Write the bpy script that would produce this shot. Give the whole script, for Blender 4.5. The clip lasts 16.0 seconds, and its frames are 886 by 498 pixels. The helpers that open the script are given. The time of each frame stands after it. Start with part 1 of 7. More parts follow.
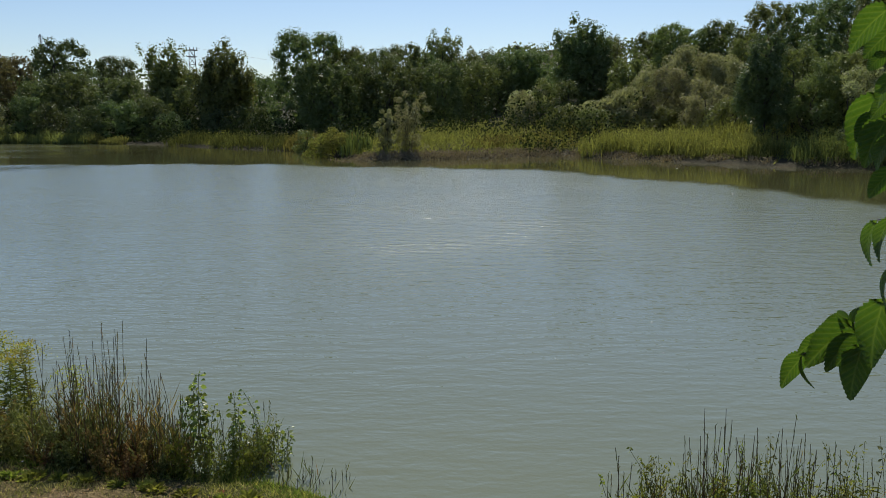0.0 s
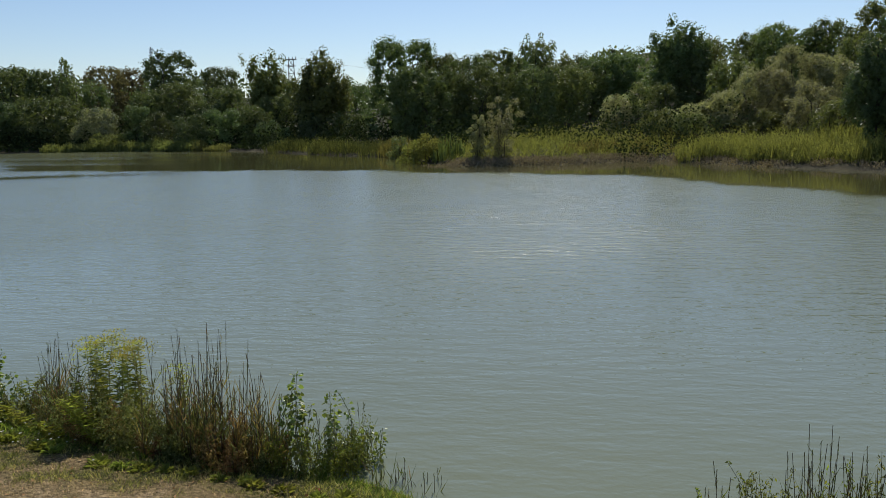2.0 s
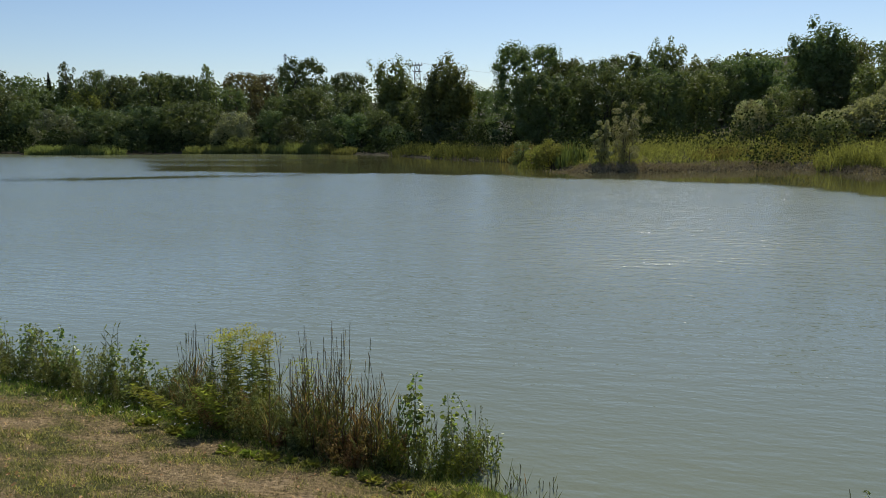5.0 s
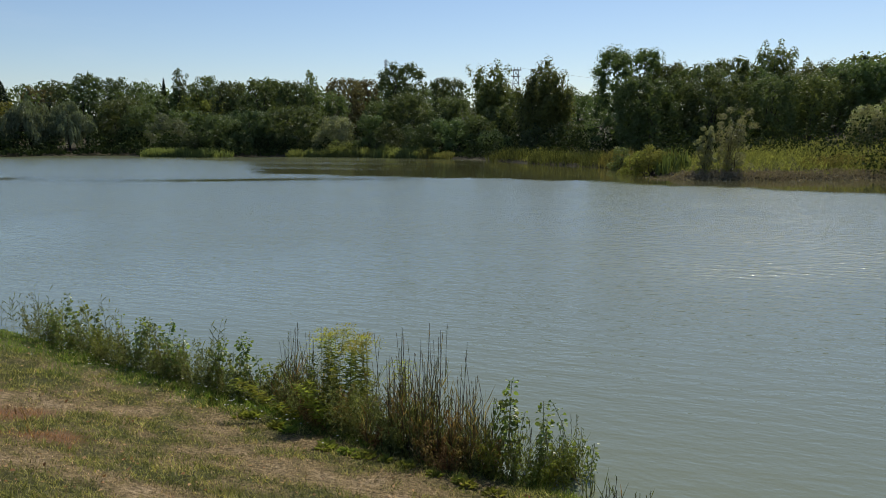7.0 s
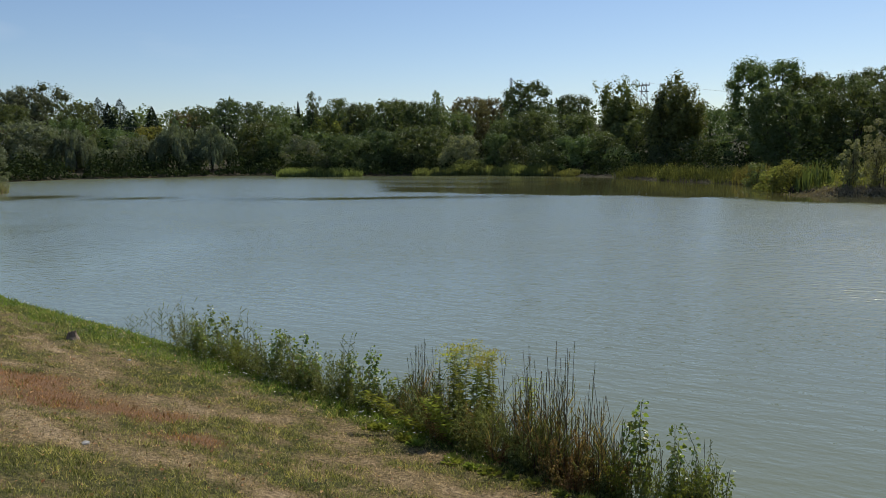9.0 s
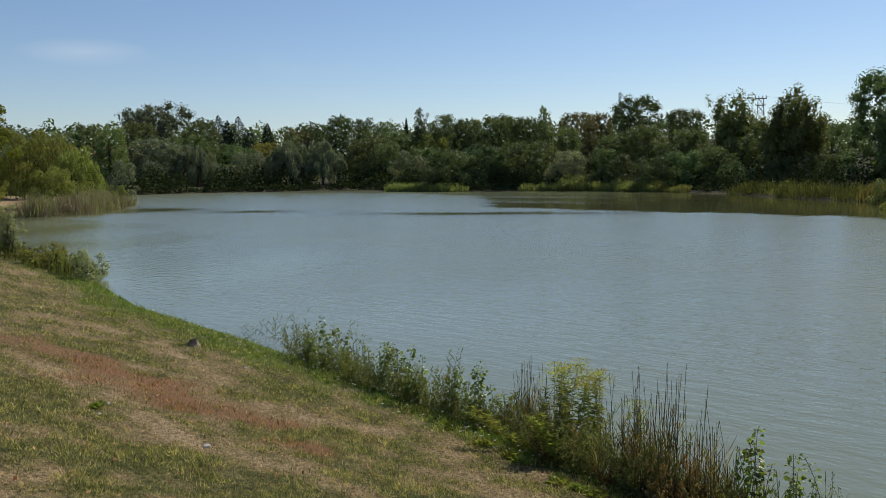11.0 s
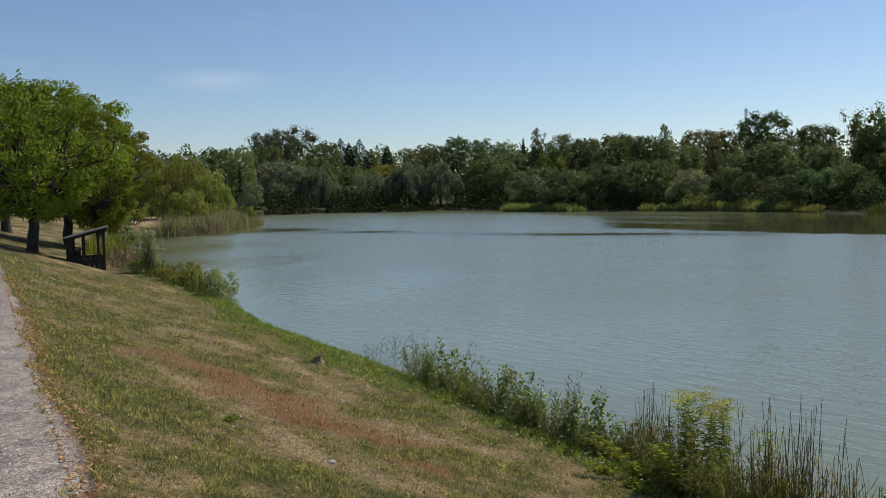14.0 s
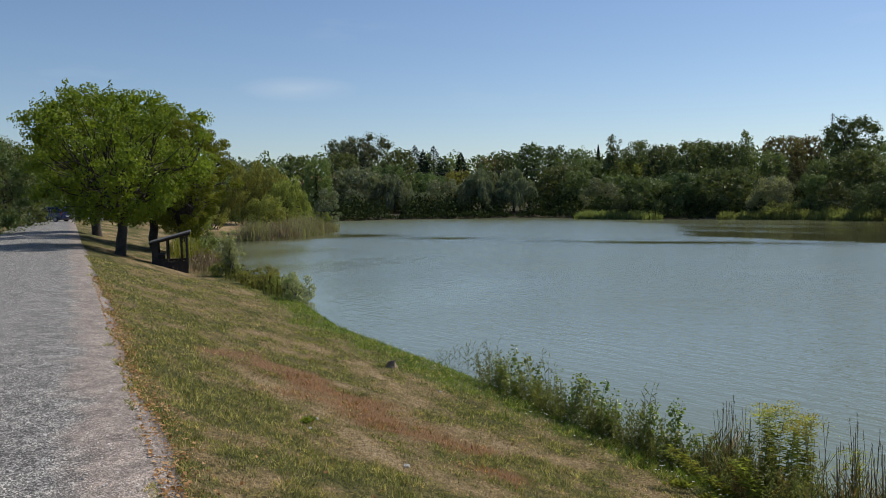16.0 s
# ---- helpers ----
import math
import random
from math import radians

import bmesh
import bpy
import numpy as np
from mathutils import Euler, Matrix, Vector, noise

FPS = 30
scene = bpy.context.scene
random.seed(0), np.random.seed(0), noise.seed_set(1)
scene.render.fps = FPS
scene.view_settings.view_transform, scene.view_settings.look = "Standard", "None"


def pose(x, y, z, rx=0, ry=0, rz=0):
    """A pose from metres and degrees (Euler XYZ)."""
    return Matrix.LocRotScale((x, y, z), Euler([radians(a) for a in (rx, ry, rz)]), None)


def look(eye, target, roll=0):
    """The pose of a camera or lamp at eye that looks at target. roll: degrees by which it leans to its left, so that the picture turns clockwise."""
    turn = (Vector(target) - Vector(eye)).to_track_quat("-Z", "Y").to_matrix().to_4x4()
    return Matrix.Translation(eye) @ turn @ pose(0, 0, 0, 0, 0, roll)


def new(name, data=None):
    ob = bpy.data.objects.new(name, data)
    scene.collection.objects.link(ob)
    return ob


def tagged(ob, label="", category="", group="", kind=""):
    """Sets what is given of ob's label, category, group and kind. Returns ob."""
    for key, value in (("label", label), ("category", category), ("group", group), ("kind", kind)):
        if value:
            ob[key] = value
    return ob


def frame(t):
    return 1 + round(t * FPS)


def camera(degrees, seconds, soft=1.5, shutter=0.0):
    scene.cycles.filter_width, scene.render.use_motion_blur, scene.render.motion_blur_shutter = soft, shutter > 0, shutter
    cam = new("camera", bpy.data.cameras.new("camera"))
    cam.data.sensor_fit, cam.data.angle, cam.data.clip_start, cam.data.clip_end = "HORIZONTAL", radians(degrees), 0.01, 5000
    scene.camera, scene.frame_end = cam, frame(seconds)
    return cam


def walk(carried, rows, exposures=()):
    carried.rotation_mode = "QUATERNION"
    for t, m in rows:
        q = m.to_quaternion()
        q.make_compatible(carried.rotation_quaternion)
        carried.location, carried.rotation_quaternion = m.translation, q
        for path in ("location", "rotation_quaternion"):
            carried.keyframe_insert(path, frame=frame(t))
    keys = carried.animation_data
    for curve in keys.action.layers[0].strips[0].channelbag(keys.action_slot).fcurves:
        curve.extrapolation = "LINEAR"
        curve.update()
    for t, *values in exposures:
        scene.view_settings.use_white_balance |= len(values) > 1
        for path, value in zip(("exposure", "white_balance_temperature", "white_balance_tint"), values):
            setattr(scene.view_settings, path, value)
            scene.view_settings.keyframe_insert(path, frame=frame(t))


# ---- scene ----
cam = camera(57.2, 16.0, soft=0.7)
PATH = [
    (0, (0.055, 0.124, 3.070), (0.0537, 2.0976, 2.7446), -0.39),
    (0.5, (0.047, 0.121, 3.071), (-0.0136, 2.0951, 2.7532), -0.42),
    (1, (0.046, 0.112, 3.070), (-0.0677, 2.0841, 2.7583), -0.55),
    (1.5, (0.041, 0.107, 3.071), (-0.1304, 2.0752, 2.7612), -0.72),
    (2, (0.040, 0.096, 3.077), (-0.1853, 2.0594, 2.7675), -0.90),
    (2.5, (0.041, 0.071, 3.086), (-0.2360, 2.0280, 2.7767), -0.95),
    (3, (0.033, 0.076, 3.088), (-0.2864, 2.0258, 2.7786), -0.93),
    (3.5, (0.029, 0.071, 3.087), (-0.3388, 2.0121, 2.7794), -0.74),
    (4, (0.030, 0.076, 3.085), (-0.3863, 2.0083, 2.7819), -0.67),
    (6.5, (-0.002, 0.069, 3.083), (-0.6744, 1.9313, 2.7987), -0.27),
    (7, (-0.006, 0.045, 3.091), (-0.7406, 1.8840, 2.8099), -0.26),
    (7.5, (-0.011, 0.036, 3.090), (-0.8207, 1.8444, 2.8163), -0.47),
    (8, (-0.014, 0.033, 3.095), (-0.8965, 1.8086, 2.8329), -0.78),
    (8.5, (-0.011, 0.001, 3.082), (-0.9598, 1.7446, 2.8375), -0.97),
    (9, (-0.023, 0.013, 3.082), (-1.0329, 1.7236, 2.8476), -0.98),
    (9.5, (-0.024, -0.011, 3.092), (-1.0961, 1.6627, 2.8694), -0.93),
    (10, (-0.020, -0.047, 3.099), (-1.1491, 1.5895, 2.8867), -0.81),
    (12.5, (-0.041, -0.057, 3.124), (-1.3784, 1.4213, 2.9621), -1.33),
    (13, (-0.027, -0.091, 3.132), (-1.3995, 1.3562, 2.9810), -1.37),
    (13.5, (-0.024, -0.112, 3.138), (-1.4277, 1.3052, 2.9954), -1.31),
    (14, (-0.024, -0.120, 3.144), (-1.4616, 1.2635, 3.0049), -1.18),
    (14.5, (-0.016, -0.132, 3.142), (-1.4841, 1.2204, 3.0085), -1.13),
    (15, (-0.019, -0.136, 3.145), (-1.5191, 1.1804, 3.0180), -1.18),
    (15.5, (-0.022, -0.153, 3.143), (-1.5543, 1.1264, 3.0222), -1.14),
    (16, (-0.016, -0.160, 3.150), (-1.5721, 1.0906, 3.0304), -0.95),
]
walk(cam, [(t, look(eye, target, roll)) for t, eye, target, roll in PATH])

# ---- light ----
SUN_AZIMUTH, SUN_HEIGHT = 4.0, 47.0   # degrees east of the y axis, degrees over the horizon
world = bpy.data.worlds.new("sky")
scene.world = world
world.use_nodes = True
wn = world.node_tree
sky = wn.nodes.new("ShaderNodeTexSky")
sky.sky_type, sky.sun_disc = "NISHITA", False
sky.sun_elevation, sky.sun_rotation = radians(SUN_HEIGHT), radians(SUN_AZIMUTH)
sky.air_density, sky.dust_density, sky.ozone_density = 1.0, 0.22, 4.0
wn.nodes["Background"].inputs["Strength"].default_value = 0.097
# a faint high wisp over the left bank: soft streak along the horizon's direction
where = wn.nodes.new("ShaderNodeTexCoord")
stretch = wn.nodes.new("ShaderNodeMapping")
stretch.inputs["Scale"].default_value = (5.0, 5.0, 26.0)
wn.links.new(where.outputs["Generated"], stretch.inputs["Vector"])
veil = wn.nodes.new("ShaderNodeTexNoise")
veil.inputs["Scale"].default_value, veil.inputs["Detail"].default_value, veil.inputs["Roughness"].default_value = 1.0, 5.0, 0.55
wn.links.new(stretch.outputs[0], veil.inputs["Vector"])
thin = wn.nodes.new("ShaderNodeMapRange")
thin.inputs["From Min"].default_value, thin.inputs["From Max"].default_value, thin.inputs["To Max"].default_value = 0.62, 0.85, 0.10
wn.links.new(veil.outputs["Fac"], thin.inputs["Value"])
hazy = wn.nodes.new("ShaderNodeMix")
hazy.data_type = "RGBA"
hazy.inputs[7].default_value = (7.5, 8.0, 8.6, 1)
# one small streak of thin cloud low in the west
spot = wn.nodes.new("ShaderNodeMapping")
spot.inputs["Scale"].default_value = (1.0, 1.0, 4.5)
spot.inputs["Location"].default_value = (math.sin(radians(61)) * 0.99, -math.cos(radians(61)) * 0.99, -4.5 * 0.135)
wn.links.new(where.outputs["Generated"], spot.inputs["Vector"])
reach = wn.nodes.new("ShaderNodeVectorMath")
reach.operation = "LENGTH"
wn.links.new(spot.outputs[0], reach.inputs[0])
streak = wn.nodes.new("ShaderNodeMapRange")
streak.inputs["From Min"].default_value, streak.inputs["From Max"].default_value, streak.inputs["To Min"].default_value, streak.inputs["To Max"].default_value = 0.0, 0.075, 0.5, 0.0
wn.links.new(reach.outputs["Value"], streak.inputs["Value"])
torn = wn.nodes.new("ShaderNodeMath")
torn.operation = "MULTIPLY"
wn.links.new(streak.outputs[0], torn.inputs[0])
wn.links.new(veil.outputs["Fac"], torn.inputs[1])
both = wn.nodes.new("ShaderNodeMath")
both.operation = "ADD"
wn.links.new(thin.outputs[0], both.inputs[0])
wn.links.new(torn.outputs[0], both.inputs[1])
wn.links.new(both.outputs[0], hazy.inputs[0])
# the camera's cool white balance shows most in the sky
cool = wn.nodes.new("ShaderNodeMix")
cool.data_type, cool.blend_type = "RGBA", "MULTIPLY"
cool.inputs[0].default_value = 1.0
cool.inputs[7].default_value = (1.0, 0.985, 1.02, 1)
wn.links.new(sky.outputs[0], cool.inputs[6])
wn.links.new(cool.outputs[2], hazy.inputs[6])
wn.links.new(hazy.outputs[2], wn.nodes["Background"].inputs["Color"])
sun = new("sun", bpy.data.lights.new("sun", "SUN"))
sun.data.energy, sun.data.angle, sun.data.color = 4.3, radians(0.5), (1.0, 0.95, 0.86)
sun_dir = Vector((math.sin(radians(SUN_AZIMUTH)) * math.cos(radians(SUN_HEIGHT)), math.cos(radians(SUN_AZIMUTH)) * math.cos(radians(SUN_HEIGHT)), math.sin(radians(SUN_HEIGHT))))
sun.matrix_world = look(sun_dir * 100, (0, 0, 0))
scene.view_settings.exposure = 0.0


# ---- materials ----
def material(name):
    m = bpy.data.materials.new(name)
    m.use_nodes = True
    return m, m.node_tree.nodes, m.node_tree.links, m.node_tree.nodes["Principled BSDF"]


def noise_node(nodes, links, scale, detail=3.0, rough=0.55, coords=None):
    n = nodes.new("ShaderNodeTexNoise")
    n.inputs["Scale"].default_value, n.inputs["Detail"].default_value, n.inputs["Roughness"].default_value = scale, detail, rough
    if coords is not None:
        links.new(coords, n.inputs["Vector"])
    return n


def ramp_node(nodes, links, source, stops):
    r = nodes.new("ShaderNodeValToRGB")
    while len(r.color_ramp.elements) < len(stops):
        r.color_ramp.elements.new(0.5)
    for e, (at, c) in zip(r.color_ramp.elements, stops):
        e.position, e.color = at, (*c, 1) if len(c) == 3 else c
    links.new(source, r.inputs[0])
    return r


def mix_node(nodes, links, factor, a, b, blend="MIX"):
    m = nodes.new("ShaderNodeMix")
    m.data_type, m.blend_type = "RGBA", blend
    for socket, value in ((m.inputs[0], factor), (m.inputs[6], a), (m.inputs[7], b)):
        if isinstance(value, (int, float)):
            socket.default_value = value
        elif isinstance(value, tuple):
            socket.default_value = (*value, 1)
        else:
            links.new(value, socket)
    return m.outputs[2]


def math_node(nodes, links, op, a, b=0.0):
    m = nodes.new("ShaderNodeMath")
    m.operation = op
    for socket, value in ((m.inputs[0], a), (m.inputs[1], b)):
        if isinstance(value, (int, float)):
            socket.default_value = value
        else:
            links.new(value, socket)
    return m.outputs[0]


def leaf_material(name, dark, light, through_light=0.35, rough=0.8, patches=0.0):
    """Foliage: each leaf between two greens, each plant a little different, light passing through the blade."""
    m, nodes, links, p = material(name)
    geo, info = nodes.new("ShaderNodeNewGeometry"), nodes.new("ShaderNodeObjectInfo")
    part_way = math_node(nodes, links, "MULTIPLY_ADD", geo.outputs["Random Per Island"], 0.55 if rough == 0.5 else 1.0)
    part_way.node.inputs[2].default_value = 0.22 if rough == 0.5 else 0.0
    c = mix_node(nodes, links, part_way, dark, light)
    if patches:
        co = nodes.new("ShaderNodeTexCoord").outputs["Object"]
        n = noise_node(nodes, links, patches, 4, 0.7, co)
        c = mix_node(nodes, links, 1.0, c, ramp_node(nodes, links, n.outputs["Fac"], [(0.38, (0.40, 0.46, 0.34)), (0.5, (1.0, 1.0, 1.0)), (0.62, (1.5, 1.38, 1.3))]).outputs[0], "MULTIPLY")
    hsv = nodes.new("ShaderNodeHueSaturation")
    links.new(c, hsv.inputs["Color"])
    links.new(math_node(nodes, links, "MULTIPLY_ADD", info.outputs["Random"], 0.05), hsv.inputs["Hue"])
    hsv.inputs["Hue"].links[0].from_node.inputs[2].default_value = 0.475
    v = math_node(nodes, links, "MULTIPLY_ADD", info.outputs["Random"], 0.4)
    v.node.inputs[2].default_value = 0.8
    links.new(v, hsv.inputs["Value"])
    links.new(hsv.outputs[0], p.inputs["Base Color"])
    p.inputs["Roughness"].default_value = rough
    p.inputs["Specular IOR Level"].default_value = 0.04 if rough >= 0.6 else 0.1 if rough >= 0.5 else 0.4
    t = nodes.new("ShaderNodeBsdfTranslucent")
    bright = mix_node(nodes, links, 1.0, hsv.outputs[0], (1.3, 1.35, 0.75), "MULTIPLY")
    links.new(bright, t.inputs["Color"])
    mix = nodes.new("ShaderNodeMixShader")
    mix.inputs[0].default_value = through_light
    links.new(p.outputs[0], mix.inputs[1])
    links.new(t.outputs[0], mix.inputs[2])
    links.new(mix.outputs[0], nodes["Material Output"].inputs["Surface"])
    return m


def plain_material(name, a, b, scale=8.0, rough=0.8, bump=0.2, metal=0.0):
    """A surface between two colours in soft blotches with fine grain and relief."""
    m, nodes, links, p = material(name)
    co = nodes.new("ShaderNodeTexCoord").outputs["Object"]
    n1, n2 = noise_node(nodes, links, scale, 4, 0.6, co), noise_node(nodes, links, scale * 9, 3, 0.6, co)
    f = math_node(nodes, links, "ADD", math_node(nodes, links, "MULTIPLY", n1.outputs["Fac"], 0.65), math_node(nodes, links, "MULTIPLY", n2.outputs["Fac"], 0.35))
    r = ramp_node(nodes, links, f, [(0.35, a), (0.65, b)])
    links.new(r.outputs[0], p.inputs["Base Color"])
    p.inputs["Roughness"].default_value, p.inputs["Metallic"].default_value = rough, metal
    bm = nodes.new("ShaderNodeBump")
    bm.inputs["Strength"].default_value, bm.inputs["Distance"].default_value = bump, 0.02
    links.new(n2.outputs["Fac"], bm.inputs["Height"])
    links.new(bm.outputs[0], p.inputs["Normal"])
    return m


LEAF = {
    "green": leaf_material("leaf_green", (0.11, 0.132, 0.046), (0.23, 0.258, 0.095), 0.32, 0.5),
    # brush green darkened to hold the shade at the trees' feet
    "brush": leaf_material("leaf_brush_shaded", (0.0227, 0.0324, 0.0121), (0.0486, 0.0648, 0.0227), 0.15),
    "dark": leaf_material("leaf_dark", (0.082, 0.108, 0.043), (0.178, 0.218, 0.088), 0.32, 0.5),
    "silver": leaf_material("leaf_silver", (0.19, 0.196, 0.105), (0.37, 0.37, 0.22), 0.48, 0.5),
    "yellow": leaf_material("leaf_yellow", (0.15, 0.16, 0.045), (0.285, 0.285, 0.095), 0.52),
    "gold": leaf_material("leaf_gold", (0.145, 0.16, 0.045), (0.31, 0.312, 0.1), 0.42),
    "brown": leaf_material("leaf_brown", (0.115, 0.096, 0.05), (0.195, 0.165, 0.095), 0.35),
    "grey": leaf_material("leaf_grey", (0.105, 0.118, 0.074), (0.175, 0.188, 0.12), 0.28, 0.5),
    "spruce": leaf_material("needle_dark", (0.014, 0.027, 0.016), (0.032, 0.05, 0.028), 0.1),
    "blue": leaf_material("needle_blue", (0.03, 0.048, 0.036), (0.06, 0.085, 0.066), 0.1),
    "walnut": leaf_material("leaf_fresh", (0.1, 0.128, 0.016), (0.24, 0.265, 0.04), 0.42, 0.5),
    "meadow": leaf_material("herb_yellow", (0.125, 0.124, 0.04), (0.275, 0.25, 0.085), 0.4),
    "reed": leaf_material("reed_green", (0.06, 0.075, 0.024), (0.19, 0.205, 0.07), 0.3),
    "straw": leaf_material("reed_dry", (0.17, 0.13, 0.09), (0.34, 0.27, 0.19), 0.2),
    "stalk": leaf_material("stalk_dry", (0.075, 0.052, 0.034), (0.20, 0.15, 0.095), 0.2),
    "lush": leaf_material("herb_lush", (0.135, 0.16, 0.032), (0.29, 0.31, 0.075), 0.48),
    "gloss": leaf_material("leaf_glossy", (0.115, 0.155, 0.04), (0.26, 0.31, 0.095), 0.45, 0.36),
    "plume": leaf_material("flower_yellow", (0.3, 0.29, 0.05), (0.48, 0.43, 0.085), 0.5),
    "weed": leaf_material("weed_olive", (0.1, 0.112, 0.036), (0.31, 0.31, 0.13), 0.42),
    "russet": leaf_material("weed_russet", (0.14, 0.085, 0.036), (0.4, 0.27, 0.12), 0.38),
    "turf": leaf_material("turf_green", (0.095, 0.105, 0.03), (0.52, 0.46, 0.19), 0.36, patches=7.0),
    "hay": leaf_material("turf_dry", (0.2, 0.145, 0.085), (0.82, 0.66, 0.43), 0.4, patches=7.0),
    "rust": leaf_material("turf_rust", (0.24, 0.12, 0.055), (0.52, 0.3, 0.155), 0.35, patches=7.0),
    "litter": leaf_material("fallen_leaf", (0.22, 0.10, 0.04), (0.62, 0.40, 0.20), 0.25),
    "rushes": leaf_material("rush_green", (0.125, 0.142, 0.055), (0.25, 0.262, 0.105), 0.5),
    "willow": leaf_material("leaf_willow", (0.125, 0.145, 0.085), (0.25, 0.27, 0.175), 0.3, 0.5),
    # darker leaf green: the shaded side of backlit trees put into the colour
    "shade": leaf_material("leaf_shaded", (0.062, 0.083, 0.036), (0.138, 0.17, 0.074), 0.28, 0.5),
    "fresh": leaf_material("turf_fresh", (0.105, 0.15, 0.028), (0.25, 0.3, 0.075), 0.45, patches=7.0),
    "shoot": leaf_material("shoot_bright", (0.17, 0.19, 0.036), (0.36, 0.37, 0.08), 0.5),
    "white": leaf_material("flower_white", (0.7, 0.7, 0.66), (0.8, 0.8, 0.76), 0.3),
}
BARK = plain_material("bark", (0.022, 0.018, 0.014), (0.075, 0.06, 0.048), 6.0, 0.9, 0.6)


# ---- plan of the land ----
# the line where water meets land, round the whole lake, metres
SHORE = [(-0.4, 6.0), (-1.3, 6.55), (-3.1, 7.0), (-4.9, 7.55), (-6.4, 7.95), (-8.0, 8.35), (-9.6, 8.85), (-11.9, 9.4), (-14.1, 9.8), (-17.2, 10.4), (-22.1, 12.1),
         (-31.0, 14.6), (-42.0, 18.2), (-56.0, 23.0), (-66.0, 27.5), (-72.0, 28.4), (-68.0, 29.2), (-63.0, 29.8), (-63.5, 33.0), (-76.0, 44.7), (-80.0, 47.5), (-97.0, 55.0), (-114.5, 69.0),
         (-112.0, 80.0), (-104.5, 86.5), (-99.3, 95.0), (-90.0, 98.5), (-84.4, 93.0), (-71.6, 93.5), (-61.3, 97.3), (-51.0, 99.0), (-39.1, 96.0), (-30.3, 90.0), (-21.0, 79.5), (-12.0, 72.5), (-5.5, 55.5),
         (-0.9, 56.7), (9.2, 61.0), (14.7, 52.1), (19.6, 46.0), (27.0, 42.0), (45.0, 30.0), (48.0, 8.0), (25.0, 1.0), (8.0, 2.6), (3.0, 4.6)]


def shore_distance(x, y):
    """Metres from the water's edge, over land positive."""
    x, y = np.asarray(x, float), np.asarray(y, float)
    best, inside = np.full(x.shape, 1e18), np.zeros(x.shape, bool)
    for (ax, ay), (bx, by) in zip(SHORE, SHORE[1:] + SHORE[:1]):
        dx, dy = bx - ax, by - ay
        u = np.clip(((x - ax) * dx + (y - ay) * dy) / (dx * dx + dy * dy), 0, 1)
        best = np.minimum(best, (x - ax - u * dx) ** 2 + (y - ay - u * dy) ** 2)
        crosses = (ay > y) != (by > y)
        inside ^= crosses & (x < ax + (y - ay) * dx / (dy if dy else 1e-9))
    return np.where(inside, -1, 1) * np.sqrt(best)


ROAD_LEVEL, ROAD_WIDTH = 1.5, 5.0
ROAD_DIR = Vector((-56.5 + 4.5, 14.5 - 1.4, 0)).normalized()
ROAD_SIDE = Vector((-ROAD_DIR.y, ROAD_DIR.x, 0)) * -1      # towards the lake
ROAD_EDGE = Vector((-4.5, 1.37, 0))


def road_distance(x, y):
    """Metres from the road's edge towards the lake."""
    return (np.asarray(x, float) - ROAD_EDGE.x) * ROAD_SIDE.x + (np.asarray(y, float) - ROAD_EDGE.y) * ROAD_SIDE.y


def land(x, y):
    """Height of the ground over the water."""
    x, y = np.asarray(x, float), np.asarray(y, float)
    s, r = shore_distance(x, y), road_distance(x, y)
    along = (x - ROAD_EDGE.x) * ROAD_DIR.x + (y - ROAD_EDGE.y) * ROAD_DIR.y
    out = np.maximum(s, 0)
    u = np.where(r > 0, out / (out + np.maximum(r, 0) + 1e-6), 1.0)
    near = ROAD_LEVEL * (0.07 * (1 - np.exp(-out / 0.25)) + 0.93 * u ** 1.4)
    far = 0.25 * (1 - np.exp(-out / 0.5)) + 0.06 * np.minimum(out, 18) + 0.05 * np.clip(out - 18, 0, 150)
    rise = np.clip((x + 5) / 25, 0, 1) * np.clip((y - 25) / 20, 0, 1)
    far = far + rise * 0.13 * np.clip(out - 3, 0, 30)
    # the near bank lies by the road, the rest across the water
    w = np.clip((34 - (r - 0.0)) / 14, 0, 1) * np.clip((95 - along) / 30, 0, 1)
    w = np.where(r < 12, np.clip((150 - along) / 40, 0, 1), w)
    up = near * w + far * (1 - w)
    # the bank dips along the camera's line of sight so the angler's shelter's foot shows
    e1, e2 = (x + 32.3) * 0.94 - (y - 12.7) * 0.34, (x + 32.3) * 0.34 + (y - 12.7) * 0.94
    up = up - 0.22 * np.exp(-((e1 / 3.4) ** 2) - (e2 / 1.2) ** 2) * np.clip(s, 0, 1)
    hill = 102 * np.exp(-(((x - 205) / 150) ** 2) - ((y - 1500) / 260) ** 2) + 60 * np.exp(-(((x + 900) / 700) ** 2) - ((y - 1700) / 300) ** 2)
    return np.where(s < 0, np.maximum(-1.6, 0.30 * s), up) + hill


def land_at(x, y):
    return float(land(np.array([x]), np.array([y]))[0])


# ---- mesh tools ----
def mesh_from(name, verts, faces_flat, per_face, mat):
    me = bpy.data.meshes.new(name)
    verts = np.ascontiguousarray(verts, dtype=np.float32).reshape(-1, 3)
    flat = np.ascontiguousarray(faces_flat, dtype=np.int32).ravel()
    me.vertices.add(len(verts))
    me.vertices.foreach_set("co", verts.ravel())
    me.loops.add(len(flat))
    me.loops.foreach_set("vertex_index", flat)
    n = len(flat) // per_face
    me.polygons.add(n)
    me.polygons.foreach_set("loop_start", np.arange(0, len(flat), per_face, dtype=np.int32))
    me.polygons.foreach_set("loop_total", np.full(n, per_face, dtype=np.int32))
    me.update(calc_edges=True)
    me.materials.append(mat)
    return me


def smooth(me):
    me.polygons.foreach_set("use_smooth", np.ones(len(me.polygons), bool))
    return me


